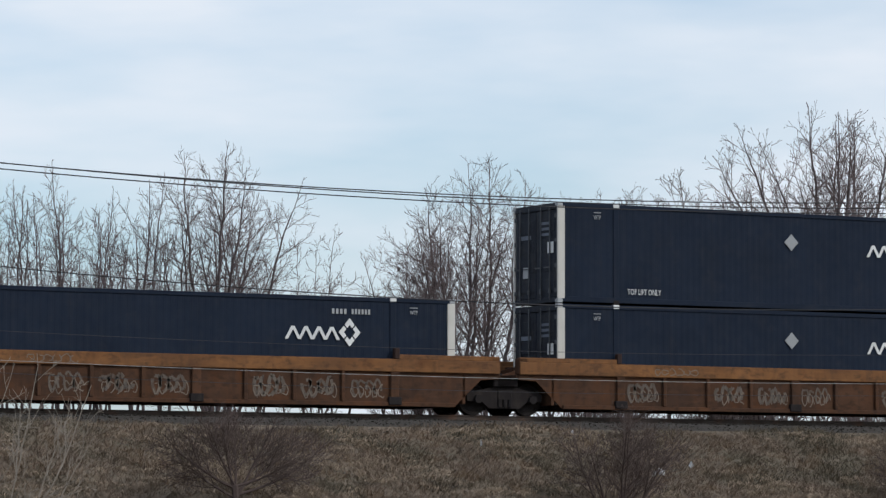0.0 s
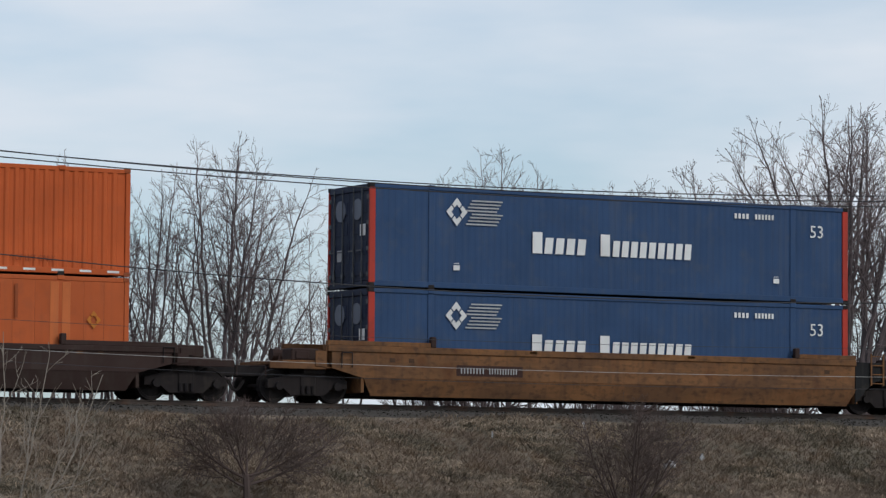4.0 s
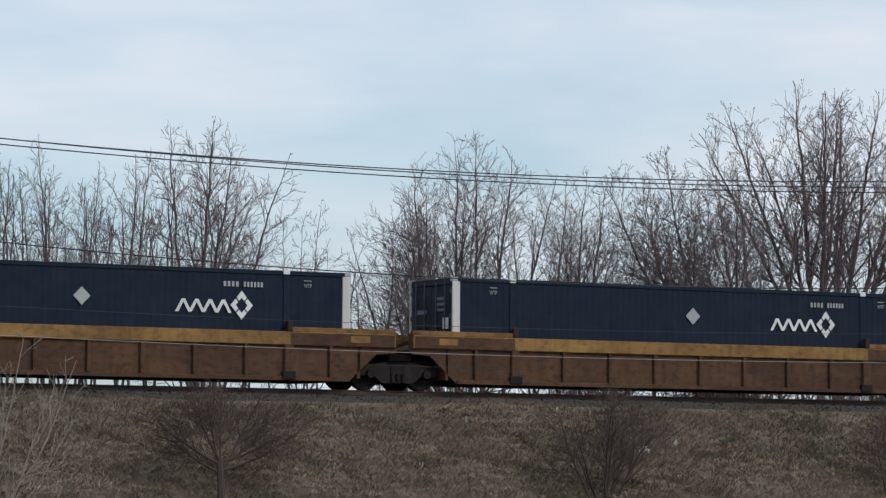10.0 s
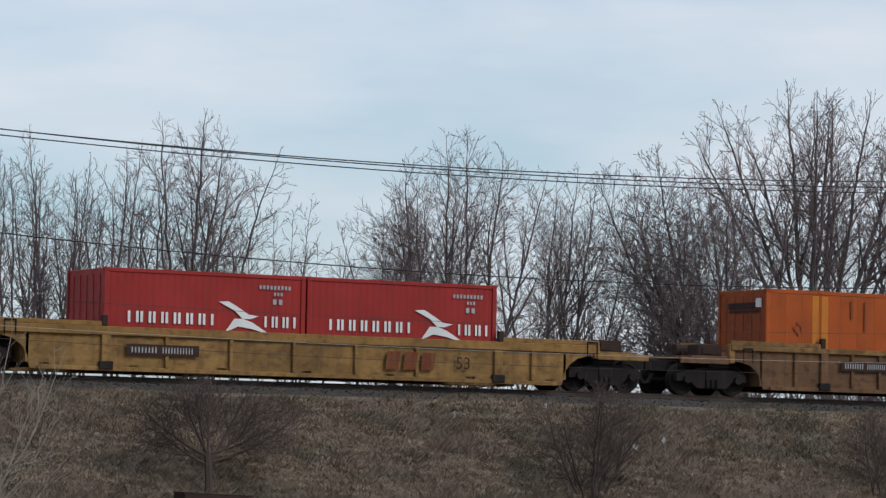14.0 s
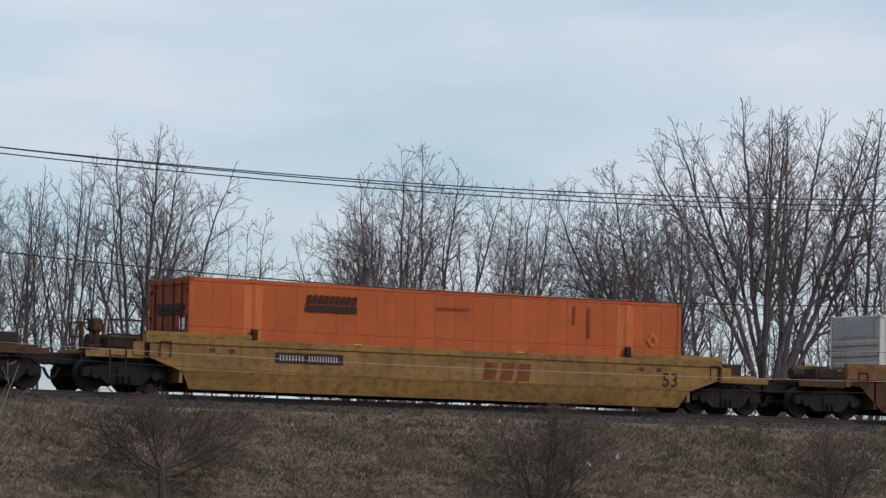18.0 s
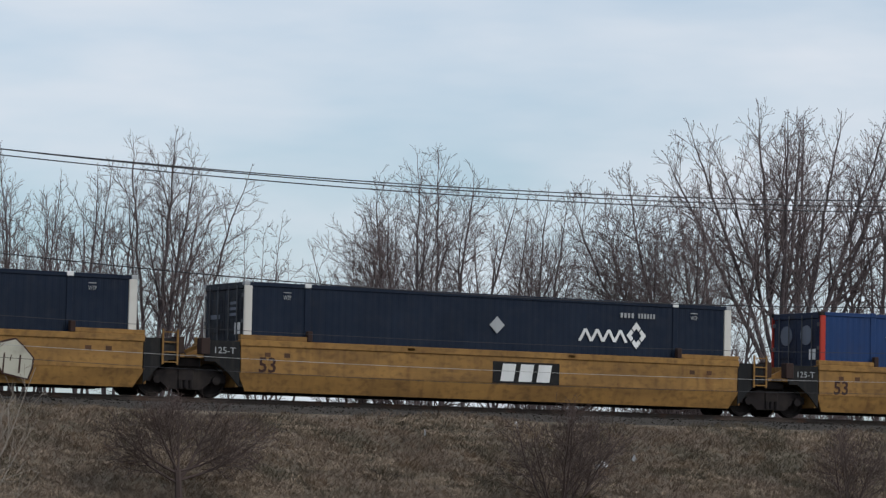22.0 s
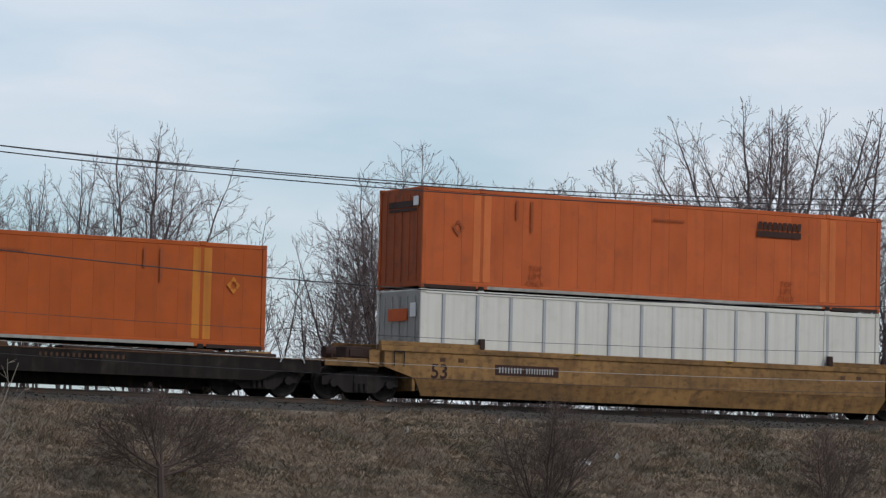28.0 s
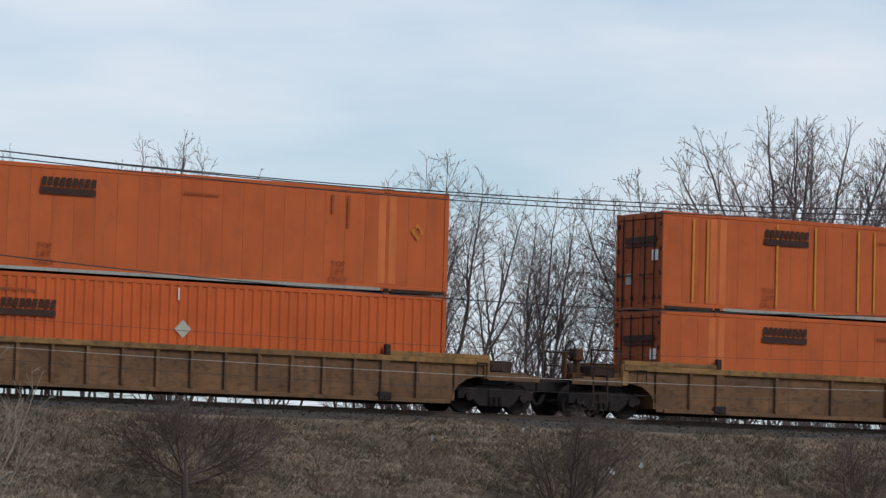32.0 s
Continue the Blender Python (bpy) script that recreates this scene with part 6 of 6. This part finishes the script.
def offshoot(rnd, d, angle, turn):
    """A direction at the angle from d, on the side that turn names."""
    ref = (1.0, 0.0, 0.0) if abs(d[0]) < 0.8 else (0.0, 1.0, 0.0)
    u = (d[1] * ref[2] - d[2] * ref[1], d[2] * ref[0] - d[0] * ref[2], d[0] * ref[1] - d[1] * ref[0])
    n = math.sqrt(u[0] ** 2 + u[1] ** 2 + u[2] ** 2)
    u = (u[0] / n, u[1] / n, u[2] / n)
    w = (d[1] * u[2] - d[2] * u[1], d[2] * u[0] - d[0] * u[2], d[0] * u[1] - d[1] * u[0])
    c, s, q, r = math.cos(angle), math.sin(angle), math.cos(turn), math.sin(turn)
    return tuple(c * d[k] + s * (q * u[k] + r * w[k]) for k in range(3))


def grow(seed, limbs, girth=0.07, spread=1.0, bole=0.0, gaps=(0.35, 0.22, 0.14), lengths=(2.9, 1.0, 0.32), first=0.26, rise=0.026, kink=0.055, tip=0.0062, buds=0.0, flat=0.55, forks=True):
    """A bare tree. limbs: (x, z, bow) of each main limb's tip, bow as a share of its length; side branches, branchlets
    and twigs leave them in turn, each order finer and steeper. Returns (boughs, twigs) as vertex and face lists."""
    rnd = random.Random(seed)
    thick, thin = [], []

    def roof(p):
        """Height of the crown's outline over a place."""
        return max(z + 0.42 - abs(p[0] - x) * 0.9 for x, z, _ in limbs) - 0.25 * abs(p[1])

    def run(p, d, length, r0, r1, step, order, turn0):
        """One shoot and all that leaves it."""
        n = max(2, int(length / step)) if order < 3 else 1
        h = length / n
        gap = gaps[order] if order < 3 else 9.0
        due, turn = length * (0.22 if order else first) * rnd.uniform(0.7, 1.2), turn0
        for i in range(n):
            f = (i + 1) / n
            k = kink if order < 2 else kink * 0.6
            d = bent(d, (rnd.gauss(0, k), rnd.gauss(0, k), rnd.gauss(0, k * 0.6) + rise * h / 0.25), 1.0)
            q = (p[0] + d[0] * h, p[1] + d[1] * h, p[2] + d[2] * h)
            ra, rb = r0 + (r1 - r0) * i / n, r0 + (r1 - r0) * f
            (thick if ra > tip * 3.2 else thin).append((p, q, ra, rb))
            while due < f * length:
                side(p, q, (due - (f * length - h)) / h, d, due / length, length, rb, order, turn)
                turn += 2.4 + rnd.uniform(-0.5, 0.5)
                due += gap * rnd.uniform(0.6, 1.4)
            p = q
        if buds and order >= 2 and rnd.random() < buds:
            k = rnd.uniform(0.03, 0.055)
            thin.append((p, (p[0] + d[0] * k, p[1] + d[1] * k, p[2] + d[2] * k), tip * 1.5, tip * 2.1))

    def side(p, q, u, d, f, length, r, order, turn):
        if order >= 3:
            return
        s = tuple(p[k] + (q[k] - p[k]) * max(0.0, min(1.0, u)) for k in range(3))
        size = lengths[order] * rnd.uniform(0.55, 1.15) * (1.12 - (0.66 if order == 0 else 0.6) * f)
        size = min(size, length * (0.62 if order else 0.5))
        if order == 2:
            size = max(size, 0.09)
        dd = offshoot(rnd, d, rnd.uniform(*((0.6, 0.98), (0.5, 0.9), (0.4, 0.8))[order]), turn)
        dd = bent((dd[0], dd[1] * flat, dd[2]), (0, 0, 1), 0.04)
        for _ in range(4):
            e = (s[0] + dd[0] * size, s[1] + dd[1] * size, s[2] + (dd[2] + 0.12) * size)
            if size > 0.12 and e[2] > roof(e):
                size *= 0.62
        rr = max(tip, min(r * 0.7, tip * (1.0 + size * (1.5, 1.1, 0.5)[order] * 1.4)))
        run(s, dd, size, rr, tip * (0.9 if order < 2 else 0.75), (0.22, 0.15, 0.12)[order], order + 1, rnd.uniform(0, 6.283))

    top = (0.0, 0.0, 0.0)
    while top[2] < bole:
        nxt = (top[0] + rnd.gauss(0, 0.015), top[1] + rnd.gauss(0, 0.015), top[2] + 0.25)
        thick.append(((top[0], top[1], top[2] - (0.4 if top[2] == 0 else 0)), nxt, girth * (1.6 - 0.3 * top[2] / bole), girth * (1.6 - 0.3 * nxt[2] / bole)))
        top = nxt
    for ex, ez, bow in limbs:
        sx = 0.0 if bole else rnd.uniform(-0.2, 0.2) * min(1.0, len(limbs) / 4)
        a = Vector((sx + top[0], top[1], top[2] - (rnd.uniform(0.02, 0.3) * bole if bole else 0.4)))
        b = Vector((ex, rnd.uniform(-0.32, 0.32) * spread * (ez - top[2]) * 0.8, ez))
        c = (a + b) / 2 + Vector((-(b - a).z, 0, (b - a).x)) * bow
        L = (b - a).length
        n = max(6, int(L / 0.3))
        r0 = girth * (0.75 + 0.25 * rnd.random()) * (L / 9.0) ** 0.4
        p, jog, turn, due = a, Vector(), rnd.uniform(0, 6.283), L * first * rnd.uniform(0.8, 1.2)
        for i in range(n):
            f = (i + 1) / n
            jog = jog + Vector((rnd.gauss(0, 1), rnd.gauss(0, 1), 0)) * 0.022
            q = a * (1 - f) ** 2 + c * 2 * f * (1 - f) + b * f * f + jog
            d = tuple((q - p).normalized())
            ra, rb = r0 * (1 - i / n) ** 0.85 + tip * 1.3, r0 * (1 - f) ** 0.85 + tip * 1.3
            (thick if ra > tip * 3.2 else thin).append((tuple(p), tuple(q), ra, rb))
            while due < f * L:
                side(tuple(p), tuple(q), (due - (f * L - L / n)) / (L / n), d, due / L, L, rb, 0, turn)
                if forks and rnd.random() < 0.17 and 0.25 < due / L < 0.7:
                    run(tuple(q), bent(offshoot(rnd, d, rnd.uniform(0.35, 0.62), turn), (0, 0, 1), 0.03), (L - due) * rnd.uniform(0.5, 0.72), rb * 0.72, tip * 1.3, 0.25, 0, turn)
                turn += 2.4 + rnd.uniform(-0.6, 0.6)
                due += gaps[0] * rnd.uniform(0.6, 1.4)
            p = q

    def pipes(rows, k):
        a, b = np.array([r[0] for r in rows]), np.array([r[1] for r in rows])
        ra, rb = np.array([r[2] for r in rows]), np.array([r[3] for r in rows])
        d = b - a
        d = d / (np.linalg.norm(d, axis=1)[:, None] + 1e-9)
        u = np.cross(d, np.where(np.abs(d[:, :1]) < 0.8, np.array([[1.0, 0, 0]]), np.array([[0, 1.0, 0]])))
        u /= np.linalg.norm(u, axis=1)[:, None] + 1e-9
        w = np.cross(d, u)
        rings = []
        for q, rr in ((a - d * ra[:, None] * 0.3, ra), (b, rb)):
            for j in range(k):
                t = 2 * math.pi * j / k
                rings.append(q + (u * math.cos(t) + w * math.sin(t)) * rr[:, None])
        V = np.stack(rings, 1).reshape(-1, 3)
        o = np.arange(len(a))[:, None] * 2 * k
        F = np.concatenate([o + np.array([[j, (j + 1) % k, k + (j + 1) % k, k + j]]) for j in range(k)])
        return V.tolist(), F.tolist()

    return [pipes(thick, 6), pipes(thin, 3)]


def tree(name, label, at, shape, mat="bark", turn=0.0, group="", category="tree", size=1.0):
    ob = thing(name, label, category, group, at)
    for nm, (v, f) in zip(("trunk", "crown"), shape):
        key = (nm, id(shape), mat)
        if key not in MESHES:
            me = bpy.data.meshes.new(nm)
            me.from_pydata(v, [], f)
            me.materials.append(M["bark_trunk" if nm == "trunk" and mat == "bark" else mat])
            MESHES[key] = me
        o = new(nm, MESHES[key])
        o.parent = ob
    ob.rotation_euler = (0, 0, turn)
    ob.scale = (size, size, size)
    return ob


KEEP = []


def build_trees():
    g = "bare trees behind the track"
    base = -3.1

    def plant(label, x, y, seed, limbs, **kw):
        KEEP.append(grow(seed, limbs, **kw))
        tree("bare_tree", label, (x, y, base), KEEP[-1], group=g)

    plant("tall bare leafless tree with an upright crown", 47.7, 15, 1, [(-1.0, 11.9, 0.02), (0.3, 12.2, 0.0), (1.0, 11.4, -0.02), (-1.6, 10.2, 0.04), (-1.9, 8.8, 0.06), (1.6, 10.0, -0.04)], girth=0.085, bole=3.4, lengths=(1.9, 0.80, 0.28), first=0.30)
    plant("bare leafless tree leaning to one side", 48.5, 16, 2, [(0.9, 10.6, 0.01), (1.7, 11.1, 0.03), (2.3, 10.2, 0.05), (2.8, 9.0, 0.08), (2.6, 7.6, 0.08), (0.2, 9.4, -0.02)], girth=0.085, lengths=(2.0, 0.80, 0.28), first=0.42)
    plant("many-stemmed bare tree with a fan-shaped crown", 57.6, 15, 3, [(-4.2, 8.6, 0.06), (-3.0, 9.8, 0.05), (-2.0, 10.4, 0.04), (-1.2, 11.3, 0.03), (-0.5, 12.0, 0.0), (0.5, 12.3, 0.0), (1.6, 11.6, -0.03), (2.3, 10.8, -0.05), (2.7, 9.8, -0.06), (-2.6, 8.2, 0.05), (-1.0, 9.6, 0.03), (0.1, 10.6, 0.01), (1.3, 10.0, -0.03), (-3.4, 7.4, 0.08)], girth=0.085, lengths=(2.3, 0.90, 0.30))
    plant("bare tree with a spreading fan of limbs", 55.6, 16, 4, [(-2.4, 7.4, 0.07), (-1.4, 8.8, 0.04), (-0.4, 9.6, 0.01), (0.6, 9.4, -0.02)], girth=0.07, lengths=(2.0, 0.80, 0.28))
    plant("round-headed bare tree with many fine limbs", 62.1, 16, 5, [(-1.4, 9.6, 0.06), (-0.5, 10.8, 0.02), (0.2, 11.3, 0.0), (1.0, 11.0, -0.03), (1.8, 10.2, -0.05), (2.5, 9.4, -0.08), (2.6, 8.0, -0.1)], girth=0.075, lengths=(2.1, 0.90, 0.29))
    big = dict(lengths=(2.7, 1.05, 0.34), buds=0.9, gaps=(0.48, 0.27, 0.18), tip=0.0074, rise=0.03)
    plant("bare tree with long limbs leaning far out", 69.0, 14, 6, [(-5.4, 11.2, 0.05), (-4.7, 12.0, 0.06), (-3.8, 10.1, 0.07), (-2.8, 11.1, 0.04), (-1.4, 11.3, 0.02), (-0.2, 11.3, 0.0), (1.0, 10.9, -0.03), (-4.4, 8.3, 0.09), (-4.9, 10.0, 0.08), (-3.4, 9.2, 0.06), (-2.2, 9.8, 0.03)], girth=0.09, **dict(big, gaps=(0.36, 0.22, 0.15)))
    plant("big upright bare tree with thick forking limbs", 72.2, 15, 7, [(-4.9, 12.8, -0.02), (-3.6, 14.0, -0.02), (-2.6, 13.1, -0.01), (-1.4, 14.3, -0.01), (-0.7, 14.8, 0.01), (0.3, 14.3, 0.0), (1.5, 14.7, -0.02), (0.9, 11.5, -0.05)], girth=0.10, bole=4.6, **big)
    plant("big spreading bare tree with thick limbs", 73.7, 16, 8, [(0.8, 14.7, 0.02), (1.8, 14.8, 0.0), (2.9, 14.8, -0.02), (4.4, 14.6, -0.05), (4.6, 12.1, -0.06), (-0.4, 12.3, 0.03)], girth=0.10, bole=4.8, **big)
    plant("big bare tree crowded by saplings", 77.6, 17, 9, [(-1.6, 13.1, 0.03), (-0.6, 14.9, 0.02), (1.0, 14.9, 0.0), (2.8, 15.1, -0.04), (3.6, 12.9, -0.05), (-2.0, 10.3, 0.05)], girth=0.10, **big)
    for i, (x, y, dx, h) in enumerate(((64.8, 18, 0.2, 6.6), (67.0, 19, -0.3, 7.6), (69.6, 19, 0.0, 7.6), (71.6, 20, 0.3, 7.4), (73.8, 18, -0.2, 7.8), (75.4, 19, 0.2, 8.6), (76.8, 20, 0.0, 9.4), (79.0, 20, 0.0, 10.2))):
        plant("tangled bare thicket tree", x, y, 30 + i, [(dx - 1.5, h * 0.8, 0.06), (dx - 0.6, h, 0.02), (dx + 0.4, h * 0.95, -0.02), (dx + 1.4, h * 0.8, -0.06), (dx - 0.2, h * 0.7, 0.08)], girth=0.06, kink=0.11, lengths=(1.9, 0.85, 0.3), gaps=(0.85, 0.45, 0.3), tip=0.006)
    plant("small bare tree with a few thin stems", 51.8, 16, 12, [(-0.3, 9.3, 0.02), (0.25, 9.0, 0.0), (0.9, 9.6, -0.02), (-0.8, 7.6, 0.04)], girth=0.045, lengths=(1.1, 0.5, 0.24), gaps=(0.3, 0.2, 0.12))
    thin = dict(girth=0.068, lengths=(1.7, 0.8, 0.3), gaps=(0.36, 0.24, 0.16), kink=0.06, first=0.5)
    slim = [grow(20, [(0.1, 12.0, 0.01), (0.6, 10.4, 0.03), (-0.5, 9.6, -0.03)], **thin),
            grow(21, [(0.3, 10.8, 0.02), (-0.8, 9.8, -0.03), (1.0, 9.0, 0.04)], **thin),
            grow(22, [(-0.4, 10.8, -0.01), (0.7, 9.8, 0.03), (-1.1, 8.8, 0.05)], **thin),
            grow(23, [(0.1, 9.8, 0.01), (-0.8, 8.8, 0.04), (0.9, 8.9, -0.04)], **thin)]
    KEEP.append(slim)
    for i, (x, y, k, top) in enumerate(((32.6, 15, 3, 10.2), (34.4, 16, 0, 12.2), (36.0, 14, 1, 11.6), (37.6, 15, 2, 10.6), (39.2, 16, 0, 11.6), (40.6, 14, 2, 10.8), (41.9, 15, 0, 10.8), (42.7, 16, 2, 10.6),
                                        (43.2, 15, 0, 11.5), (44.1, 14, 3, 10.6), (45.1, 16, 2, 11.1), (45.9, 15, 1, 10.4), (46.5, 17, 3, 9.8), (38.4, 16, 1, 10.8), (40.0, 17, 3, 10.4), (41.2, 17, 1, 10.6), (43.7, 17, 1, 10.6), (44.6, 18, 0, 10.8), (49.9, 19, 2, 8.6), (53.5, 18, 3, 8.2), (51.0, 18, 3, 8.4), (63.6, 19, 3, 8.4), (66.0, 20, 1, 8.6))):
        tree("bare_tree", "slim bare tree in a thicket", (x, y, base), slim[k], group=g, turn=(i * 1.3) % 0.9 + (3.14 if i % 2 else 0), size=top / (12.0, 10.8, 10.8, 9.8)[k])
    low = dict(girth=0.022, gaps=(0.26, 0.2, 0.15), lengths=(1.0, 0.45, 0.22), kink=0.14, tip=0.0056, first=0.15)
    scrub = [grow(50 + k, [(0.5, 1.9, 0.1), (-0.6, 1.8, -0.1), (1.2, 1.4, 0.15), (-1.3, 1.4, -0.15), (0.1, 2.1, 0.0)], **low) for k in range(2)]
    KEEP.append(scrub)
    for i in range(20):
        tree("scrub_bush", "low bare scrub behind the track", (33 + 2.6 * i, 17 + (i * 7) % 5, base), scrub[i % 2], group="low scrub", category="bush", turn=i, size=0.9 + 0.25 * (i % 4))
    for i in range(14):
        tree("scrub_bush", "low bare scrub behind the track", (60.5 + 1.35 * i, 13.5 + (i * 5) % 4, base), scrub[i % 2], group="low scrub", category="bush", turn=i * 2.1, size=1.9 + 0.3 * (i % 4))
    # bushes on the near bank
    b = "bare bushes on the bank"
    fine = dict(gaps=(0.115, 0.105, 0.10), lengths=(1.35, 0.62, 0.28), kink=0.10, tip=0.0040, first=0.22, rise=0.04, flat=0.9, spread=2.2)
    wide = grow(61, [(-1.9, 2.5, 0.12), (-1.1, 2.9, 0.06), (-0.4, 3.1, 0.02), (0.4, 3.2, 0.0), (1.2, 3.0, -0.05), (2.0, 2.7, -0.12), (2.7, 2.4, -0.16), (-1.4, 1.9, 0.10), (1.6, 2.0, -0.12)], girth=0.065, bole=1.1, **fine)
    upright = grow(62, [(-1.2, 2.4, 0.06), (-0.8, 2.9, 0.04), (-0.3, 3.2, 0.0), (0.15, 3.3, -0.02), (0.7, 3.2, -0.02), (1.2, 3.0, 0.0), (1.7, 2.6, 0.02), (2.1, 2.0, 0.04)], girth=0.055, **dict(fine, gaps=(0.15, 0.13, 0.12), kink=0.07, first=0.3))
    small = grow(63, [(-0.8, 1.9, 0.02), (-0.2, 2.4, 0.0), (0.5, 2.4, 0.02), (1.0, 2.0, 0.04), (1.4, 1.6, 0.08)], girth=0.045, **dict(fine, gaps=(0.15, 0.13, 0.12), kink=0.07, first=0.3))
    airy = grow(64, [(2.9, 4.3, -0.10), (3.1, 3.2, -0.13), (2.7, 2.0, -0.10), (1.9, 5.0, -0.08), (1.0, 5.2, -0.02), (2.2, 3.6, -0.12)], girth=0.026, gaps=(0.60, 0.42, 0.36), lengths=(1.6, 0.7, 0.25), kink=0.13, tip=0.0062, first=0.3, rise=0.05)
    KEEP.extend([wide, upright, small, airy])
    tree("bush", "wide bare bush with a short trunk on the grassy bank", (37.4, -9.0, -3.3), wide, "bark_red", group=b, category="bush")
    tree("bush", "upright reddish bare bush on the grassy bank", (48.3, -9.0, -3.3), upright, "bark_red", group=b, category="bush")
    tree("bush", "small bare bush on the grassy bank", (58.1, -8.5, -2.9), small, "bark_red", group=b, category="bush")
    tree("bush", "pale bare branching shrub", (26.9, -18, -4.25), airy, "bark_pale", category="bush")


def build_box():
    """Low timber box in front of the wide bush."""
    ob = thing("timber_box", "low dark-brown weathered timber box in the grass", "box", at=(36.9, -10.3, -3.62))
    for k in range(3):
        part("board", ("box_board", k), lambda s: s.box(-0.95, 0.95, -0.32 + 0.21 * k, -0.13 + 0.21 * k, 0.54, 0.575, 0.006), "w_dark", ob)
    for y in (-0.33, 0.30):
        part("side_board", ("box_side",), lambda s: s.box(-0.93, 0.93, -0.015, 0.015, -0.1, 0.535, 0.006), "w_dark", ob, at=(0, y, 0))
    for x in (-0.9, 0.9):
        part("end_board", ("box_end",), lambda s: s.box(-0.015, 0.015, -0.31, 0.28, -0.1, 0.535, 0.006), "w_dark", ob, at=(x, 0, 0))
    ob.rotation_euler = (0, 0.035, 0)


def build_wires():
    """Overhead lines on the camera's side of the track: height = a (x-43)^2 + b (x-43) + c."""
    rows = [(0.00185, 0.01208, 4.968, "wire"), (0.00183, 0.00615, 4.876, "wire"), (0.0017, 0.00589, 4.742, "wire"), (0.00201, -0.00423, 2.329, "wire"),
            (0.00102, 0.00346, 1.181, "wire"), (0.00079, -0.00059, 0.505, "wire_pale"), (0.00096, -0.00073, 0.18, "wire")]
    xs = [3 + 1.5 * k for k in range(58)]
    for i, (a, b, c, mt) in enumerate(rows):
        y, r = -14 - 0.15 * i, 0.015 if mt == "wire" and i < 4 else 0.0065
        vs, n = [], 6
        for x in xs:
            z = a * (x - 43) ** 2 + b * (x - 43) + c
            vs += [(x, y + r * math.cos(6.283 * k / n), z + r * math.sin(6.283 * k / n)) for k in range(n)]
        fs = [(j * n + k, j * n + (k + 1) % n, (j + 1) * n + (k + 1) % n, (j + 1) * n + k) for j in range(len(xs) - 1) for k in range(n)]
        me = bpy.data.meshes.new("overhead_wire")
        me.from_pydata(vs, [], fs)
        me.materials.append(M[mt])
        tagged(new("overhead_wire", me), "pale bare overhead wire strand" if mt == "wire_pale" else "dark overhead wire strung along the track", "wire", "overhead wires")
    for x in (xs[0], xs[-1]):
        pole = thing("utility_pole", "weathered timber utility pole carrying the wires", "pole", "utility poles", (x, -14.5, 0))
        part("pole_shaft", ("pole_shaft",), lambda s: s.tube((0, 0, -4.6), (0, 0, 10.6), 0.17, 0.12, n=12), "tie", pole)
        part("cross_arm", ("cross_arm",), lambda s: s.box(-0.06, 0.06, -0.9, 0.9, 7.9, 8.05, 0.01), "tie", pole)


def build_litter():
    rng = random.Random(4)
    for x, y, r in ((51.3, -6.25, 0.10), (51.62, -6.1, 0.11), (52.9, -5.6, 0.10), (50.24, -3.65, 0.06), (46.9, -4.4, 0.04)):
        s = Shape()
        z = slope_height(y) + 0.12
        ring = [(x + r * math.cos(a) * rng.uniform(0.5, 1.1), y + r * math.sin(a) * rng.uniform(0.5, 1.1), z + rng.uniform(-0.1, 0.14)) for a in [k * 0.785 for k in range(8)]]
        s.add(ring + [(x, y, z + 0.1), (x, y, z - 0.1)], [(i, (i + 1) % 8, 8) for i in range(8)] + [((i + 1) % 8, i, 9) for i in range(8)])
        me = bpy.data.meshes.new("litter")
        me.from_pydata(s.v, [], s.f)
        me.materials.append(M["litter"])
        tagged(new("litter", me), "crumpled white litter caught in the grass", "litter", "litter on the bank")


BIRD = {}


def build_bird():
    """A small dark bird that leaves a tree and flies off along the track."""
    ob = thing("bird", "small dark bird flying off over the trees", "bird", at=(56.7, 19, 5.6))
    ob.scale = (0.62, 0.62, 0.62)
    part("body", ("bird_body",), lambda s: s.tube((-0.11, 0, 0.01), (-0.05, 0, 0), 0.012, 0.034, n=8).tube((-0.05, 0, 0), (0.06, 0, 0), 0.034, 0.026, n=8).tube((0.06, 0, 0), (0.10, 0, 0), 0.026, 0.008, n=8), "black", ob, smooth=True)
    part("tail", ("bird_tail",), lambda s: s.slab([(0.08, -0.004), (0.19, -0.008), (0.19, 0.004), (0.08, 0.006)], -0.03, 0.03), "black", ob)
    BIRD["body"] = ob
    for side in (-1, 1):
        def wing(s):
            v = [(-0.05, 0, 0), (0.05, 0, 0), (0.06, side * 0.13, 0.004), (-0.03, side * 0.15, 0.006), (0.05, side * 0.26, 0.0)]
            s.add(v + [(x, y, z + 0.006) for x, y, z in v], [(0, 1, 2, 3), (3, 2, 4), (8, 7, 6, 5), (9, 7, 8), (0, 3, 8, 5), (1, 6, 7, 2), (3, 4, 9, 8), (2, 7, 9, 4)])
        BIRD[side] = part("wing", ("bird_wing", side), wing, "black", ob)


build_ground()
build_track()
build_trees()
build_wires()
build_litter()
build_box()
build_bird()
build_train()
motions()
